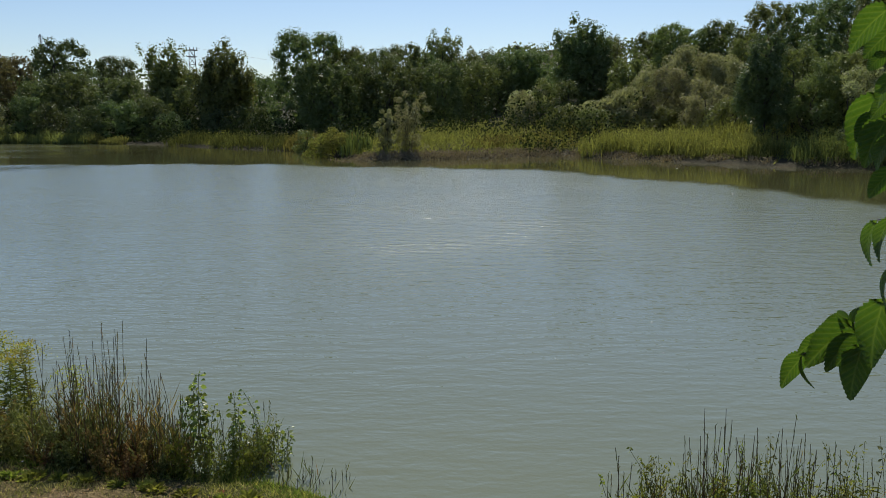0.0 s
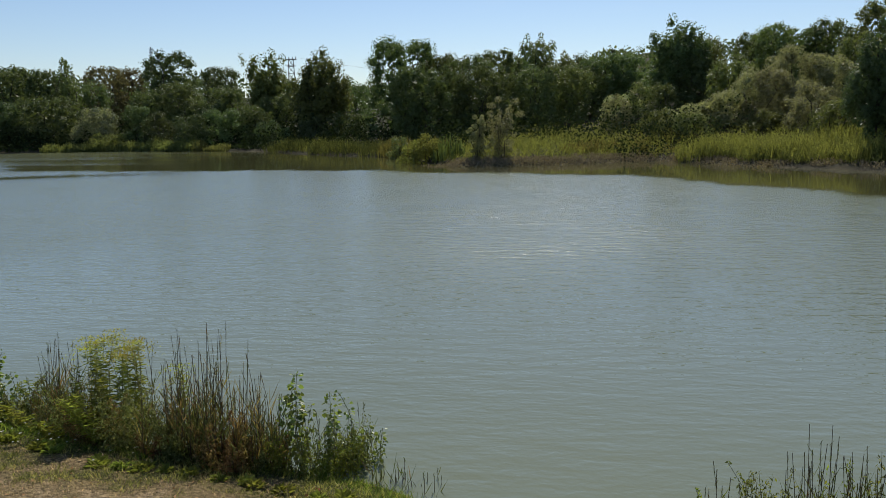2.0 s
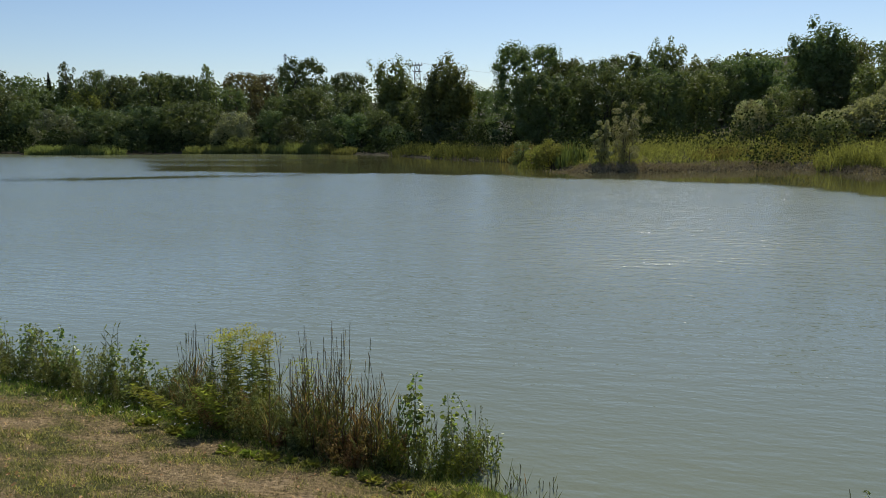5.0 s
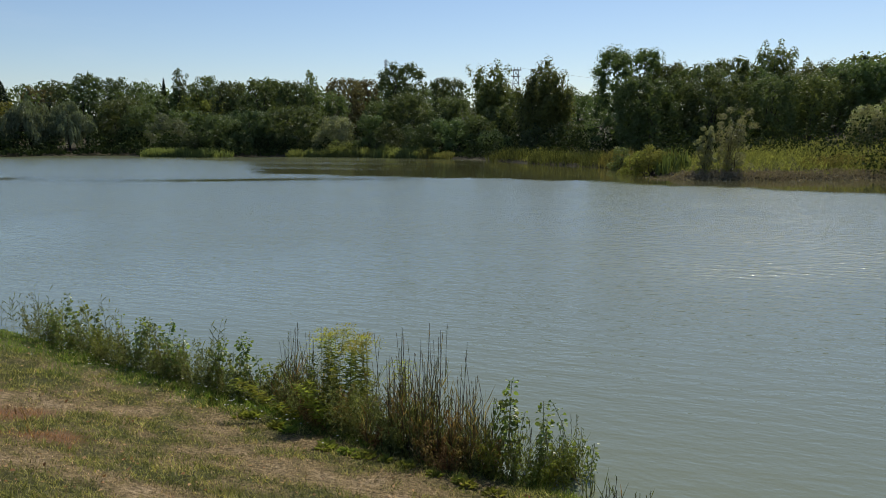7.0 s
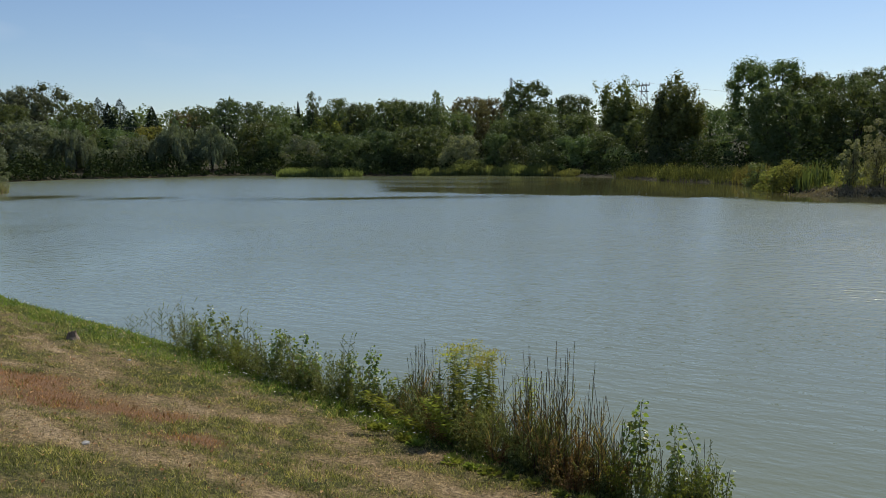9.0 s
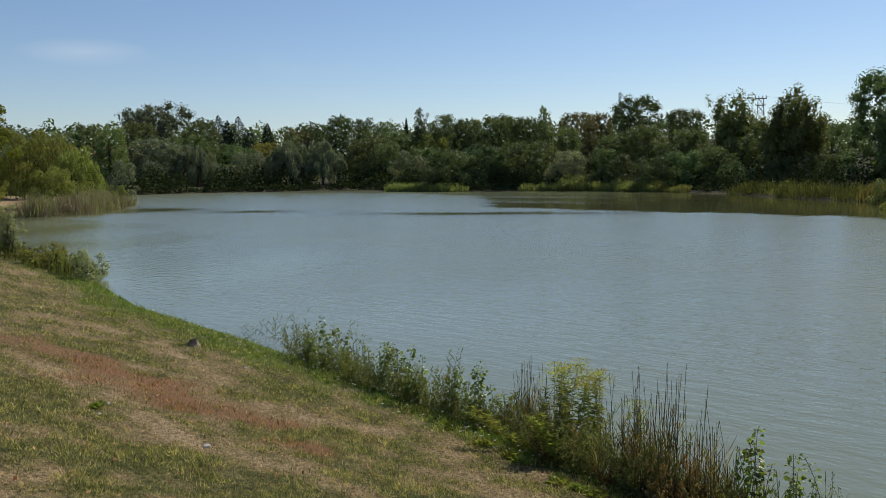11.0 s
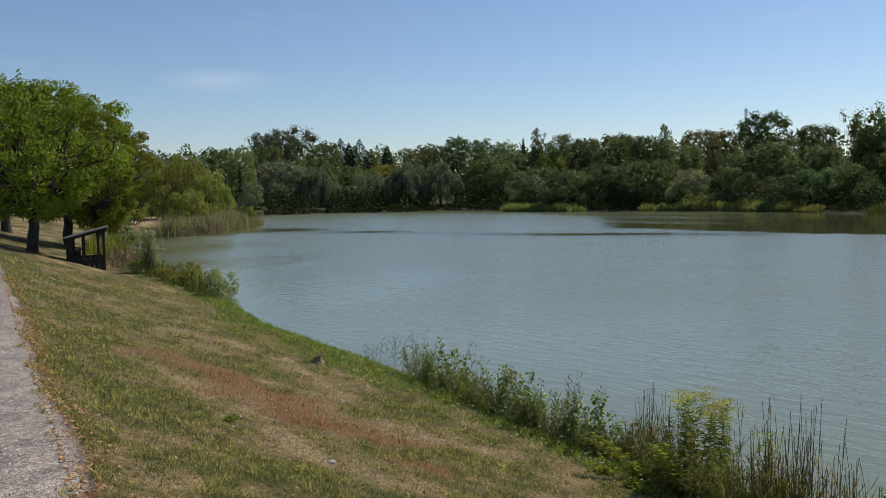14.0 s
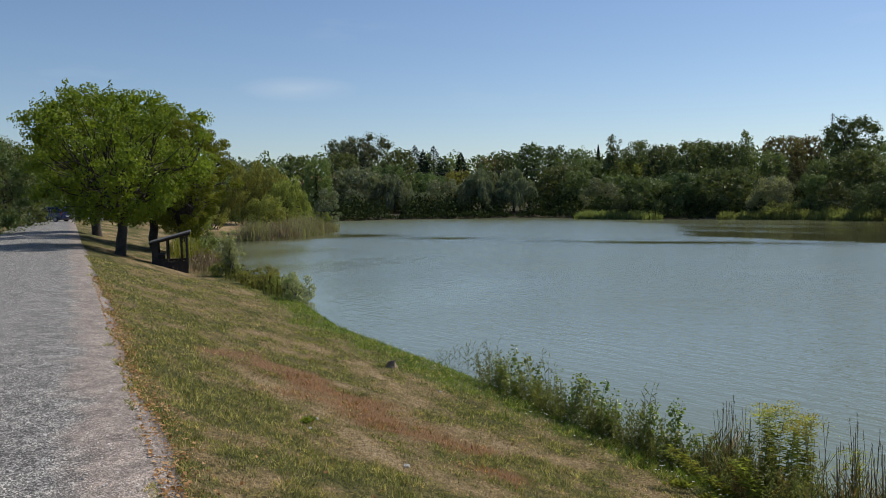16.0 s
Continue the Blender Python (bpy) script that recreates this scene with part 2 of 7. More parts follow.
def unit(v):
    return v / (np.linalg.norm(v, axis=-1, keepdims=True) + 1e-9)


def cards(centre, axis, normal, length, width, fold=0.12):
    """Small leaf blades: four corners each, folded along the rib."""
    axis = unit(axis)
    side = unit(np.cross(axis, normal))
    up = np.cross(side, axis)
    length, width = np.broadcast_to(length, len(centre))[:, None], np.broadcast_to(width, len(centre))[:, None]
    lift = up * length * fold
    v = np.stack([centre - axis * length / 2, centre + side * width / 2 - axis * length * 0.06 + lift, centre + axis * length / 2, centre - side * width / 2 - axis * length * 0.06 + lift], 1)
    return v.reshape(-1, 3)


def card_mesh(name, v, mat):
    return mesh_from(name, v, np.arange(len(v)), 4, mat)


def tubes(paths, sides=6):
    """Tapered limbs: each path is rows of x, y, z, radius."""
    verts, faces, base = [], [], 0
    for path in paths:
        path = np.asarray(path, float)
        k = len(path)
        way = unit(np.gradient(path[:, :3], axis=0))
        ref = np.where(np.abs(way[:, 2:3]) < 0.9, np.array([[0, 0, 1.0]]), np.array([[1.0, 0, 0]]))
        a = unit(np.cross(way, ref))
        b = np.cross(way, a)
        ang = np.linspace(0, 2 * np.pi, sides, endpoint=False)
        ring = path[:, None, :3] + path[:, None, 3:4] * (a[:, None] * np.cos(ang)[None, :, None] + b[:, None] * np.sin(ang)[None, :, None])
        verts.append(ring.reshape(-1, 3))
        i = np.arange(k - 1)[:, None] * sides + base
        j = np.arange(sides)[None]
        n = (j + 1) % sides
        faces.append(np.stack([i + j, i + n, i + sides + n, i + sides + j], -1).reshape(-1, 4))
        base += k * sides
    return np.concatenate(verts), np.concatenate(faces)


def part(name, me, parent, label=""):
    ob = new(name, me)
    ob.parent = parent
    return tagged(ob, label=label)


def empty(name, x, y, z):
    ob = new(name)
    ob.empty_display_size = 0.3
    ob.location = (x, y, z)
    return ob


SEED = [10]


def dice():
    SEED[0] += 1
    return np.random.default_rng(SEED[0])


# ---- trees ----
def scatter_lobes(rng, lobes, count, size, fill=(), firm=0.45):
    """Leaf cards on the outside of a crown of egg-shaped clumps, with wide sprays inside that close it: rows of lobes and fill are x, y, z, rx, rz."""
    lobes = np.array(lobes, float)
    solid = np.concatenate([lobes, np.array(fill, float).reshape(-1, 5)])
    weight = lobes[:, 3] * (lobes[:, 3] + lobes[:, 4])
    tries = int(count * 2.6)
    pick = rng.choice(len(lobes), tries, p=weight / weight.sum())
    l = lobes[pick]
    d = unit(rng.normal(size=(tries, 3)) + [0, 0, 0.18])
    r = np.clip(1.0 - np.abs(rng.normal(size=tries)) * 0.16 + 0.05 * rng.normal(size=tries), 0.45, 1.16)
    rough = 1 + 0.16 * np.sin(d[:, 0] * 7 + l[:, 0] * 3) * np.sin(d[:, 1] * 6 + l[:, 1]) * np.sin(d[:, 2] * 5 + l[:, 2])
    c = l[:, :3] + d * np.stack([l[:, 3], l[:, 3], l[:, 4]], 1) * (r * rough)[:, None]
    buried = np.zeros(tries, bool)
    for k, (x, y, z, rx, rz) in enumerate(solid):
        q = ((c[:, 0] - x) ** 2 + (c[:, 1] - y) ** 2) / (rx * rx) + (c[:, 2] - z) ** 2 / (rz * rz)
        buried |= (q < 0.60) & (pick != k)
    keep = np.flatnonzero(~buried)[:count]
    c, d = c[keep], d[keep]
    n = len(c)
    normal = unit(d + rng.normal(size=(n, 3)) * firm + np.array([0, 0, 0.25]))
    axis = unit(np.cross(normal, rng.normal(size=(n, 3))))
    s = size * (0.6 + 0.8 * rng.random(n))
    # wide sprays in the heart of each clump
    inside = np.maximum(1, (1.0 * 3.14 * solid[:, 3] * solid[:, 4] / (0.37 * (2.8 * size) ** 2)).astype(int))
    k = np.repeat(np.arange(len(solid)), np.minimum(inside, 380))
    e = unit(rng.normal(size=(len(k), 3))) * (rng.random(len(k)) ** 0.5 * np.where(k < len(lobes), 0.52, 0.84))[:, None]
    ci = solid[k, :3] + e * np.stack([solid[k, 3], solid[k, 3], solid[k, 4]], 1)
    ni = unit(rng.normal(size=(len(k), 3)))
    si = np.minimum(2.8 * size, 0.7 * np.minimum(solid[k, 3], solid[k, 4])) * (0.7 + 0.6 * rng.random(len(k)))
    return (np.concatenate([c, ci]), np.concatenate([axis, unit(np.cross(ni, rng.normal(size=(len(k), 3))))]), np.concatenate([normal, ni]), np.concatenate([s, si]))


def fit_crown(c, h, w):
    """Scale a crown to its height and width."""
    c = c.copy()
    c[:, 2] *= h / max(np.percentile(c[:, 2], 99.7), 1e-3)
    c[:, :2] *= (w / 2) / np.percentile(np.hypot(c[:, 0], c[:, 1]), 95)
    return c


def finish_tree(name, x, y, z, limbs, leaf_mesh, label, category, group):
    ob = empty(name, x, y, z)
    tagged(ob, label, category, group)
    if limbs:
        v, f = tubes(limbs)
        part("trunk" if category == "tree" else "stem", smooth(mesh_from("trunk", v, f, 4, BARK)), ob)
    tagged(part("crown", leaf_mesh, ob), kind="stuff")
    return ob


def limb(rng, a, b, r0, r1, k=5, sag=0.08):
    a, b = np.asarray(a, float), np.asarray(b, float)
    u = np.linspace(0, 1, k)[:, None]
    p = a + (b - a) * u
    p[1:-1] += rng.normal(size=(k - 2, 3)) * np.linalg.norm(b - a) * sag
    return np.c_[p, r0 + (r1 - r0) * u[:, 0]]


TINT_WORDS = {"green": "mid-green", "dark": "dark green", "silver": "silvery green", "yellow": "yellow-green", "gold": "golden green", "brown": "half-dry brown", "grey": "grey-green", "blue": "bluish", "spruce": "dark", "walnut": "fresh green", "rushes": "pale green", "willow": "grey-green", "shade": "deep green"}
SIZE_PER_METRE, DENSE = 0.00172, 2.25


def leaf_size(x, y, least=0.055):
    return float(np.clip(math.hypot(x, y) * SIZE_PER_METRE, least, 0.6))


def broad(x, y, top, width, tint="green", low=0.02, name="broadleaf_tree", dense=DENSE, label=""):
    rng, z = dice(), land_at(x, y) - 0.05
    h, width = top - z, width * 1.12
    lobes = []
    count = int(np.clip(40 * h / width, 40, 76)) + int(rng.integers(0, 8))
    skew, wide_at = rng.normal(size=2) * 0.06 * width, 0.42 + 0.14 * rng.random()
    bulge, turn = 0.10 + 0.10 * rng.random(), rng.random() * 6.283
    for i in range(count):
        u = low + 0.03 + (0.93 - low) * (i + rng.random()) / count
        prof = max(0.10, 1 - abs((u - wide_at) / (1.05 - wide_at if u > wide_at else wide_at + 0.3)) ** 2.4) ** 0.5
        a = i * 2.399 + rng.random() * 0.8
        prof *= 1 + bulge * math.sin(2 * a + turn + 5 * u)
        size = width * (0.08 + 0.095 * rng.random()) * (1.1 - 0.25 * u)
        rr = max(0.0, width / 2 * prof - size * 0.75) * (0.86 + 0.16 * rng.random() if rng.random() < 0.86 else math.sqrt(rng.random()))
        lobes.append((rr * math.cos(a) + skew[0] * u, rr * math.sin(a) + skew[1] * u, u * h, size, size * (0.75 + 0.35 * rng.random())))
    for i in range(count // 4):
        u, a = 0.80 + 0.14 * rng.random(), i * 2.399 + rng.random()
        size = width * (0.07 + 0.05 * rng.random())
        rr = width / 2 * max(0.10, 1 - ((u - wide_at) / (1.05 - wide_at)) ** 2.4) ** 0.5 * math.sqrt(rng.random())
        lobes.append((rr * math.cos(a) + skew[0], rr * math.sin(a) + skew[1], u * h, size, size * 0.9))
    fill = [(skew[0] * 0.7, skew[1] * 0.7, h * 0.69, width * 0.31, h * 0.235), (skew[0] * 0.4, skew[1] * 0.4, h * (0.40 + 0.1 * low), width * 0.31, h * 0.22)]
    if low < 0.1:
        fill.append((0, 0, h * 0.18, width * 0.31, h * 0.15))
    s = leaf_size(x, y)
    n = int(min(11500, dense * 0.60 * width * h / (s * s * 0.45)))
    c, axis, normal, ls = scatter_lobes(rng, lobes, n, s * 1.08, fill if dense > 1.6 else fill[:1])
    c = fit_crown(c, h, width)
    c[:, 2] = np.maximum(c[:, 2], 0.05)
    limbs = [limb(rng, (0, 0, -0.2), (rng.normal() * 0.1, rng.normal() * 0.1, h * 0.55), 0.022 * h, 0.009 * h, 6, 0.02)]
    for l in lobes[:: 9]:
        limbs.append(limb(rng, (0, 0, h * (0.18 + 0.25 * rng.random())), l[:3], 0.010 * h, 0.003 * h))
    return finish_tree(name, x, y, z, limbs, card_mesh("crown", cards(c, axis, normal, ls * 1.1, ls * 0.66), LEAF[tint]),
                       label or TINT_WORDS[tint] + " leafy broadleaf tree in the wood by the shore", "tree", "trees round the lake")


def bush(x, y, top, width, tint="green"):
    rng, z = dice(), land_at(x, y) - 0.05
    h, width = top - z, width * 1.1
    lobes = []
    for i in range(27):
        u = 0.06 + 0.84 * rng.random()
        prof = math.sqrt(max(0.05, 1 - (max(u - 0.3, 0) / 0.72) ** 2))
        size = width * (0.075 + 0.085 * rng.random())
        a, rr = i * 2.399 + rng.random(), max(0, width / 2 * prof * (0.72 + 0.38 * rng.random()) - size * 0.7) * math.sqrt(0.45 + 0.55 * rng.random())
        lobes.append((rr * math.cos(a), rr * math.sin(a), u * h, size, min(size * 1.1, h * 0.3)))
    s = leaf_size(x, y) * 0.9
    n = int(min(7200, 1.8 * width * h / (s * s * 0.45)))
    c, axis, normal, ls = scatter_lobes(rng, lobes, n, s * 1.2, [(0, 0, h * 0.34, width * 0.27, h * 0.28)], 0.6)
    c = fit_crown(c, h, width)
    c[:, 2] = np.abs(c[:, 2])
    limbs = [limb(rng, (rng.normal() * 0.1, rng.normal() * 0.1, -0.1), l[:3], 0.05, 0.015) for l in lobes[:20:3]]
    return finish_tree("shrub", x, y, z, limbs, card_mesh("crown", cards(c, axis, normal, ls, ls * 0.6), LEAF[tint]),
                       TINT_WORDS[tint] + " bushy willow shrub near the water", "shrub", "shrubs round the lake")


def poplar(x, y, top, width, tint="green"):
    rng, z = dice(), land_at(x, y) - 0.05
    h, width = top - z, width * 1.15
    lobes, limbs = [], [limb(rng, (0, 0, -0.2), (0, 0, h * 0.8), 0.018 * h, 0.005 * h, 6, 0.012)]
    leaders = int(8 + rng.integers(0, 5))
    for i in range(leaders):
        a, rr = i * 2.399 + rng.random(), width * 0.40 * math.sqrt(rng.random())
        foot, head = h * (0.10 + 0.4 * rng.random()), h * (0.60 + 0.38 * rng.random()) * (1 - 0.22 * rr / (width * 0.40) * rng.random())
        if i == 0:
            rr, head = 0.0, h * 0.97
        limbs.append(limb(rng, (0, 0, foot * 0.7), (rr * math.cos(a), rr * math.sin(a), head * 0.95), 0.008 * h, 0.002 * h))
        k = 9
        for j in range(k):
            u = (j + 0.3) / k
            size = width * (0.155 - 0.075 * u) * (0.75 + 0.5 * rng.random())
            lobes.append((rr * math.cos(a) * (0.4 + 0.6 * u) + rng.normal() * width * 0.06, rr * math.sin(a) * (0.4 + 0.6 * u) + rng.normal() * width * 0.06, foot + (head - foot) * u, size, size * 1.8))
    for j in range(26):
        a, u = j * 2.399, 0.04 + 0.6 * rng.random()
        lobes.append((width * 0.34 * math.cos(a), width * 0.34 * math.sin(a), h * u, width * (0.09 + 0.06 * rng.random()), width * 0.15))
    fill = [(0, 0, h * 0.22, width * 0.30, h * 0.18), (0, 0, h * 0.46, width * 0.27, h * 0.22), (0, 0, h * 0.70, width * 0.20, h * 0.19)]
    s = leaf_size(x, y)
    n = int(min(12000, 1.7 * width * h / (s * s * 0.45)))
    c, axis, normal, ls = scatter_lobes(rng, lobes, n, s * 1.12, fill)
    c = fit_crown(c, h, width)
    c[:, 2] = np.maximum(c[:, 2], 0.05)
    return finish_tree("poplar_tree", x, y, z, limbs, card_mesh("crown", cards(c, axis, normal, ls, ls * 0.8), LEAF[tint]),
                       TINT_WORDS[tint] + " upright poplar tree with an airy ragged top", "tree", "trees round the lake")


def airy(x, y, top, width, tint="grey"):
    return broad(x, y, top, width, tint, 0.12, "sparse_tree", 1.7, "grey-green sparse tree with bare twigs showing")


def sapling(x, y, top, width, tint="yellow"):
    rng, z = dice(), land_at(x, y) - 0.05
    h = top - z
    lobes, limbs = [], []
    for i in range(9):
        a, rr = rng.random() * 6.283, width * 0.36 * rng.random()
        head = h * (0.55 + 0.42 * rng.random())
        p = (rr * math.cos(a), rr * math.sin(a), head)
        limbs.append(limb(rng, (p[0] * 0.3, p[1] * 0.3, -0.1), p, 0.03, 0.01))
        lobes += [(p[0] * (0.5 + 0.6 * q) + rng.normal() * width * 0.09, p[1] * (0.5 + 0.6 * q) + rng.normal() * width * 0.09, head * q, width * (0.06 + 0.06 * rng.random()), h * 0.05) for q in (0.98, 0.88, 0.77, 0.66, 0.54, 0.42, 0.3, 0.18)]
    s = leaf_size(x, y) * 0.85
    n = int(min(5000, 4.2 * width * h / (s * s * 0.45)))
    c, axis, normal, ls = scatter_lobes(rng, lobes, n, s)
    c = fit_crown(c, h, width)
    c[:, 2] = np.abs(c[:, 2])
    return finish_tree("young_tree", x, y, z, limbs, card_mesh("crown", cards(c, axis, normal, ls, ls * 0.7), LEAF[tint]),
                       "young grey-green tree with several thin stems at the waterside", "tree", "young trees at the waterside")


def spruce(x, y, top, width, tint="spruce"):
    rng, z = dice(), land_at(x, y) - 0.05
    h, width = top - z, width * 2.5
    s = leaf_size(x, y)
    n = int(min(6000, 5.5 * width * h / (s * s * 0.5)))
    u = 1 - rng.random(n) ** 0.7
    tier = (u * 13) % 1.0
    r = width / 2 * (1 - u) ** 0.75 * (1.05 - 0.45 * tier) * (0.4 + 0.6 * np.sqrt(rng.random(n))) * (1 + 0.12 * rng.normal(size=n))
    a = rng.random(n) * 6.283
    out = np.stack([np.cos(a), np.sin(a), np.zeros(n)], 1)
    c = out * r[:, None] + np.stack([np.zeros(n), np.zeros(n), h * (0.06 + 0.94 * u) - 0.12 * r], 1)
    axis = out + np.array([0, 0, -0.35]) + rng.normal(size=(n, 3)) * 0.25
    normal = unit(np.array([0, 0, 1.0]) + rng.normal(size=(n, 3)) * 0.5)
    ls = s * (0.9 + 0.8 * rng.random(n)) * (0.5 + 0.5 * (1 - u))
    return finish_tree("spruce_tree", x, y, z, [limb(rng, (0, 0, -0.2), (0, 0, h * 0.97), 0.016 * h, 0.003 * h, 5, 0.002)], card_mesh("crown", cards(c, axis, normal, ls, ls * 0.8), LEAF[tint]),
                       TINT_WORDS[tint] + " pointed spruce tree among the leafy trees", "tree", "spruces across the lake")


def weeping(x, y, top, width, tint="gold"):
    rng, z = dice(), land_at(x, y) - 0.05
    h, width = top - z, width * 1.08
    lobes, limbs = [], [limb(rng, (0, 0, -0.2), (0, 0, h * 0.5), 0.03 * h, 0.015 * h, 5, 0.02)]
    for i in range(34):
        a, rr = i * 2.399 + rng.random() * 0.7, width * 0.42 * math.sqrt((i + 0.5) / 34)
        u = 0.94 - 0.46 * (rr / (width * 0.42)) ** 2 - 0.20 * rng.random()
        lobes.append((rr * math.cos(a), rr * math.sin(a), u * h - width * 0.05, width * (0.05 + 0.035 * rng.random()), width * 0.07))
        limbs.append(limb(rng, (0, 0, h * 0.42), lobes[-1][:3], 0.012 * h, 0.004 * h))
    s = leaf_size(x, y) * 0.85
    strands = int(min(1300, 24 * width * h / (s * 10)))
    pick = rng.integers(0, len(lobes), strands)
    l = np.array(lobes)[pick]
    d = unit(rng.normal(size=(strands, 3)))
    d[:, 2] = np.abs(d[:, 2]) * 0.9
    start = l[:, :3] + d * l[:, 3:4]
    drop = ((0.10 + 0.34 * rng.random(len(lobes)))[pick] + 0.10 * rng.random(strands)) * h
    out = unit(l[:, :3] * [1, 1, 0] + rng.normal(size=(strands, 3)) * [0.2, 0.2, 0])
    k = 12
    q = np.linspace(0, 1, k)[None, :, None]
    p = start[:, None] + out[:, None] * (width * 0.06 * np.sqrt(q)) - np.array([0, 0, 1.0]) * drop[:, None, None] * q ** 1.2
    p += rng.normal(size=p.shape) * s * 0.22
    c = p.reshape(-1, 3)
    c = c[c[:, 2] > 0.25]
    n = len(c)
    axis = np.array([0, 0, -1.0]) + rng.normal(size=(n, 3)) * 0.3
    normal = unit(rng.normal(size=(n, 3)) * [0.6, 0.6, 0.3] + unit(c * [1, 1, 0]) * 0.8 + [0, 0, 0.3])
    ls = s * (1.7 + 1.1 * rng.random(n))
    # the shaded heart behind the curtains
    m = int(260 * width * h / 60)
    e = unit(rng.normal(size=(m, 3))) * (rng.random(m) ** 0.4)[:, None] * [width * 0.33, width * 0.33, h * 0.36] + [0, 0, h * 0.45]
    c, axis, normal = np.concatenate([c, e]), np.concatenate([axis, rng.normal(size=(m, 3))]), np.concatenate([normal, unit(rng.normal(size=(m, 3)))])
    ls = np.concatenate([ls, s * (4.0 + 2.0 * rng.random(m))])
    return finish_tree("weeping_willow", x, y, z, limbs, card_mesh("crown", cards(fit_crown(c, h, width), axis, normal, ls, np.minimum(ls * 0.3, s * 0.75)), LEAF[tint]),
                       TINT_WORDS[tint] + " weeping willow with hanging branches by the water", "tree", "willows by the water")


def walnut(x, y, top, width, foot=0.15):
    """A spreading roadside tree: short dark trunk, boughs with hanging sprays, upright shoots at the top."""
    rng, z = dice(), land_at(x, y) - 0.05
    h = top - z
    base = foot * h
    lobes, limbs = [], []
    fork = np.array([rng.normal() * 0.1, rng.normal() * 0.1, h * 0.2])
    limbs.append(limb(rng, (0, 0, -0.2), fork, 0.036 * h, 0.027 * h, 5, 0.02))
    mains = []
    for i in range(8):
        a = i * 2.399
        p = np.array([width * 0.2 * math.cos(a), width * 0.2 * math.sin(a), h * (0.42 + 0.2 * rng.random())])
        mains.append(p)
        limbs.append(limb(rng, fork, p, 0.018 * h, 0.008 * h, 5, 0.06))
    for i in range(130):
        a, u = i * 2.399 + rng.random() * 0.6, (i + rng.random()) / 130
        prof = max(0.05, 1 - (abs(u - 0.42) / (0.62 if u > 0.42 else 0.6)) ** (2.6 if u > 0.42 else 1.1)) ** (0.5 if u > 0.42 else 0.9)
        size = width * (0.05 + 0.05 * rng.random())
        prof *= 1 + 0.16 * math.sin(3 * a + 7 * u) + 0.10 * math.sin(5 * a - 11 * u)
        rr = max(0, width / 2 * prof - size * 0.4) * (0.9 + 0.16 * rng.random() if rng.random() < 0.75 else math.sqrt(rng.random()))
        p = np.array([rr * math.cos(a), rr * math.sin(a), base + (h * 0.94 - base) * (0.02 + 0.95 * u)])
        lobes.append((*p, size, size * 0.62))
        near = min(mains, key=lambda q: np.linalg.norm(q - p))
        near = fork + (near - fork) * (0.35 + 0.65 * rng.random())
        limbs.append(limb(rng, near, p, 0.005 * h, 0.0015 * h, 4, 0.06))
    fill = [(0, 0, h * 0.66, width * 0.27, h * 0.17), (0, 0, h * 0.44, width * 0.31, h * 0.14)]
    # ragged upright shoots on the side away from the lake
    for i in range(24):
        a, q = -1.9 + rng.normal() * 0.6, 0.1 + 0.85 * rng.random()
        rr = width * 0.46 * q
        z0 = h * (0.92 - 0.32 * q * q)
        p = np.array([rr * math.cos(a), rr * math.sin(a), z0])
        tip = p + [0.35 * math.cos(a), 0.35 * math.sin(a), h * (0.07 + 0.10 * rng.random()) * (1 if q > 0.4 else 0.5)]
        limbs.append(limb(rng, p, tip, 0.012, 0.005, 3, 0.02))
        lobes += [(*(p + (tip - p) * v), 0.13, 0.15) for v in (0.1, 0.3, 0.5, 0.75, 1.0)]
    c, axis, normal, ls = scatter_lobes(rng, lobes, 27000, 0.102, fill, 0.7)
    axis = unit(axis + np.array([0, 0, -0.45]))
    return finish_tree("roadside_tree", x, y, z, limbs, card_mesh("crown", cards(fit_crown(c, h, width), axis, normal, ls, ls * 0.66), LEAF["walnut"]),
                       "spreading fresh green tree with a short dark trunk beside the road", "tree", "trees beside the road")

# ---- ground, road and water ----
def patchy(x, y, size, seed):
    """Smooth random blotches of about the size given, 0 to 1."""
    u, v = np.asarray(x, float) / size, np.asarray(y, float) / size
    i, j = np.floor(u), np.floor(v)
    fu, fv = u - i, v - j
    fu, fv = fu * fu * (3 - 2 * fu), fv * fv * (3 - 2 * fv)

    def at_node(a, b):
        return np.modf(np.abs(np.sin(a * 127.1 + b * 311.7 + seed * 74.7)) * 43758.5453)[0]

    return (at_node(i, j) * (1 - fu) + at_node(i + 1, j) * fu) * (1 - fv) + (at_node(i, j + 1) * (1 - fu) + at_node(i + 1, j + 1) * fu) * fv


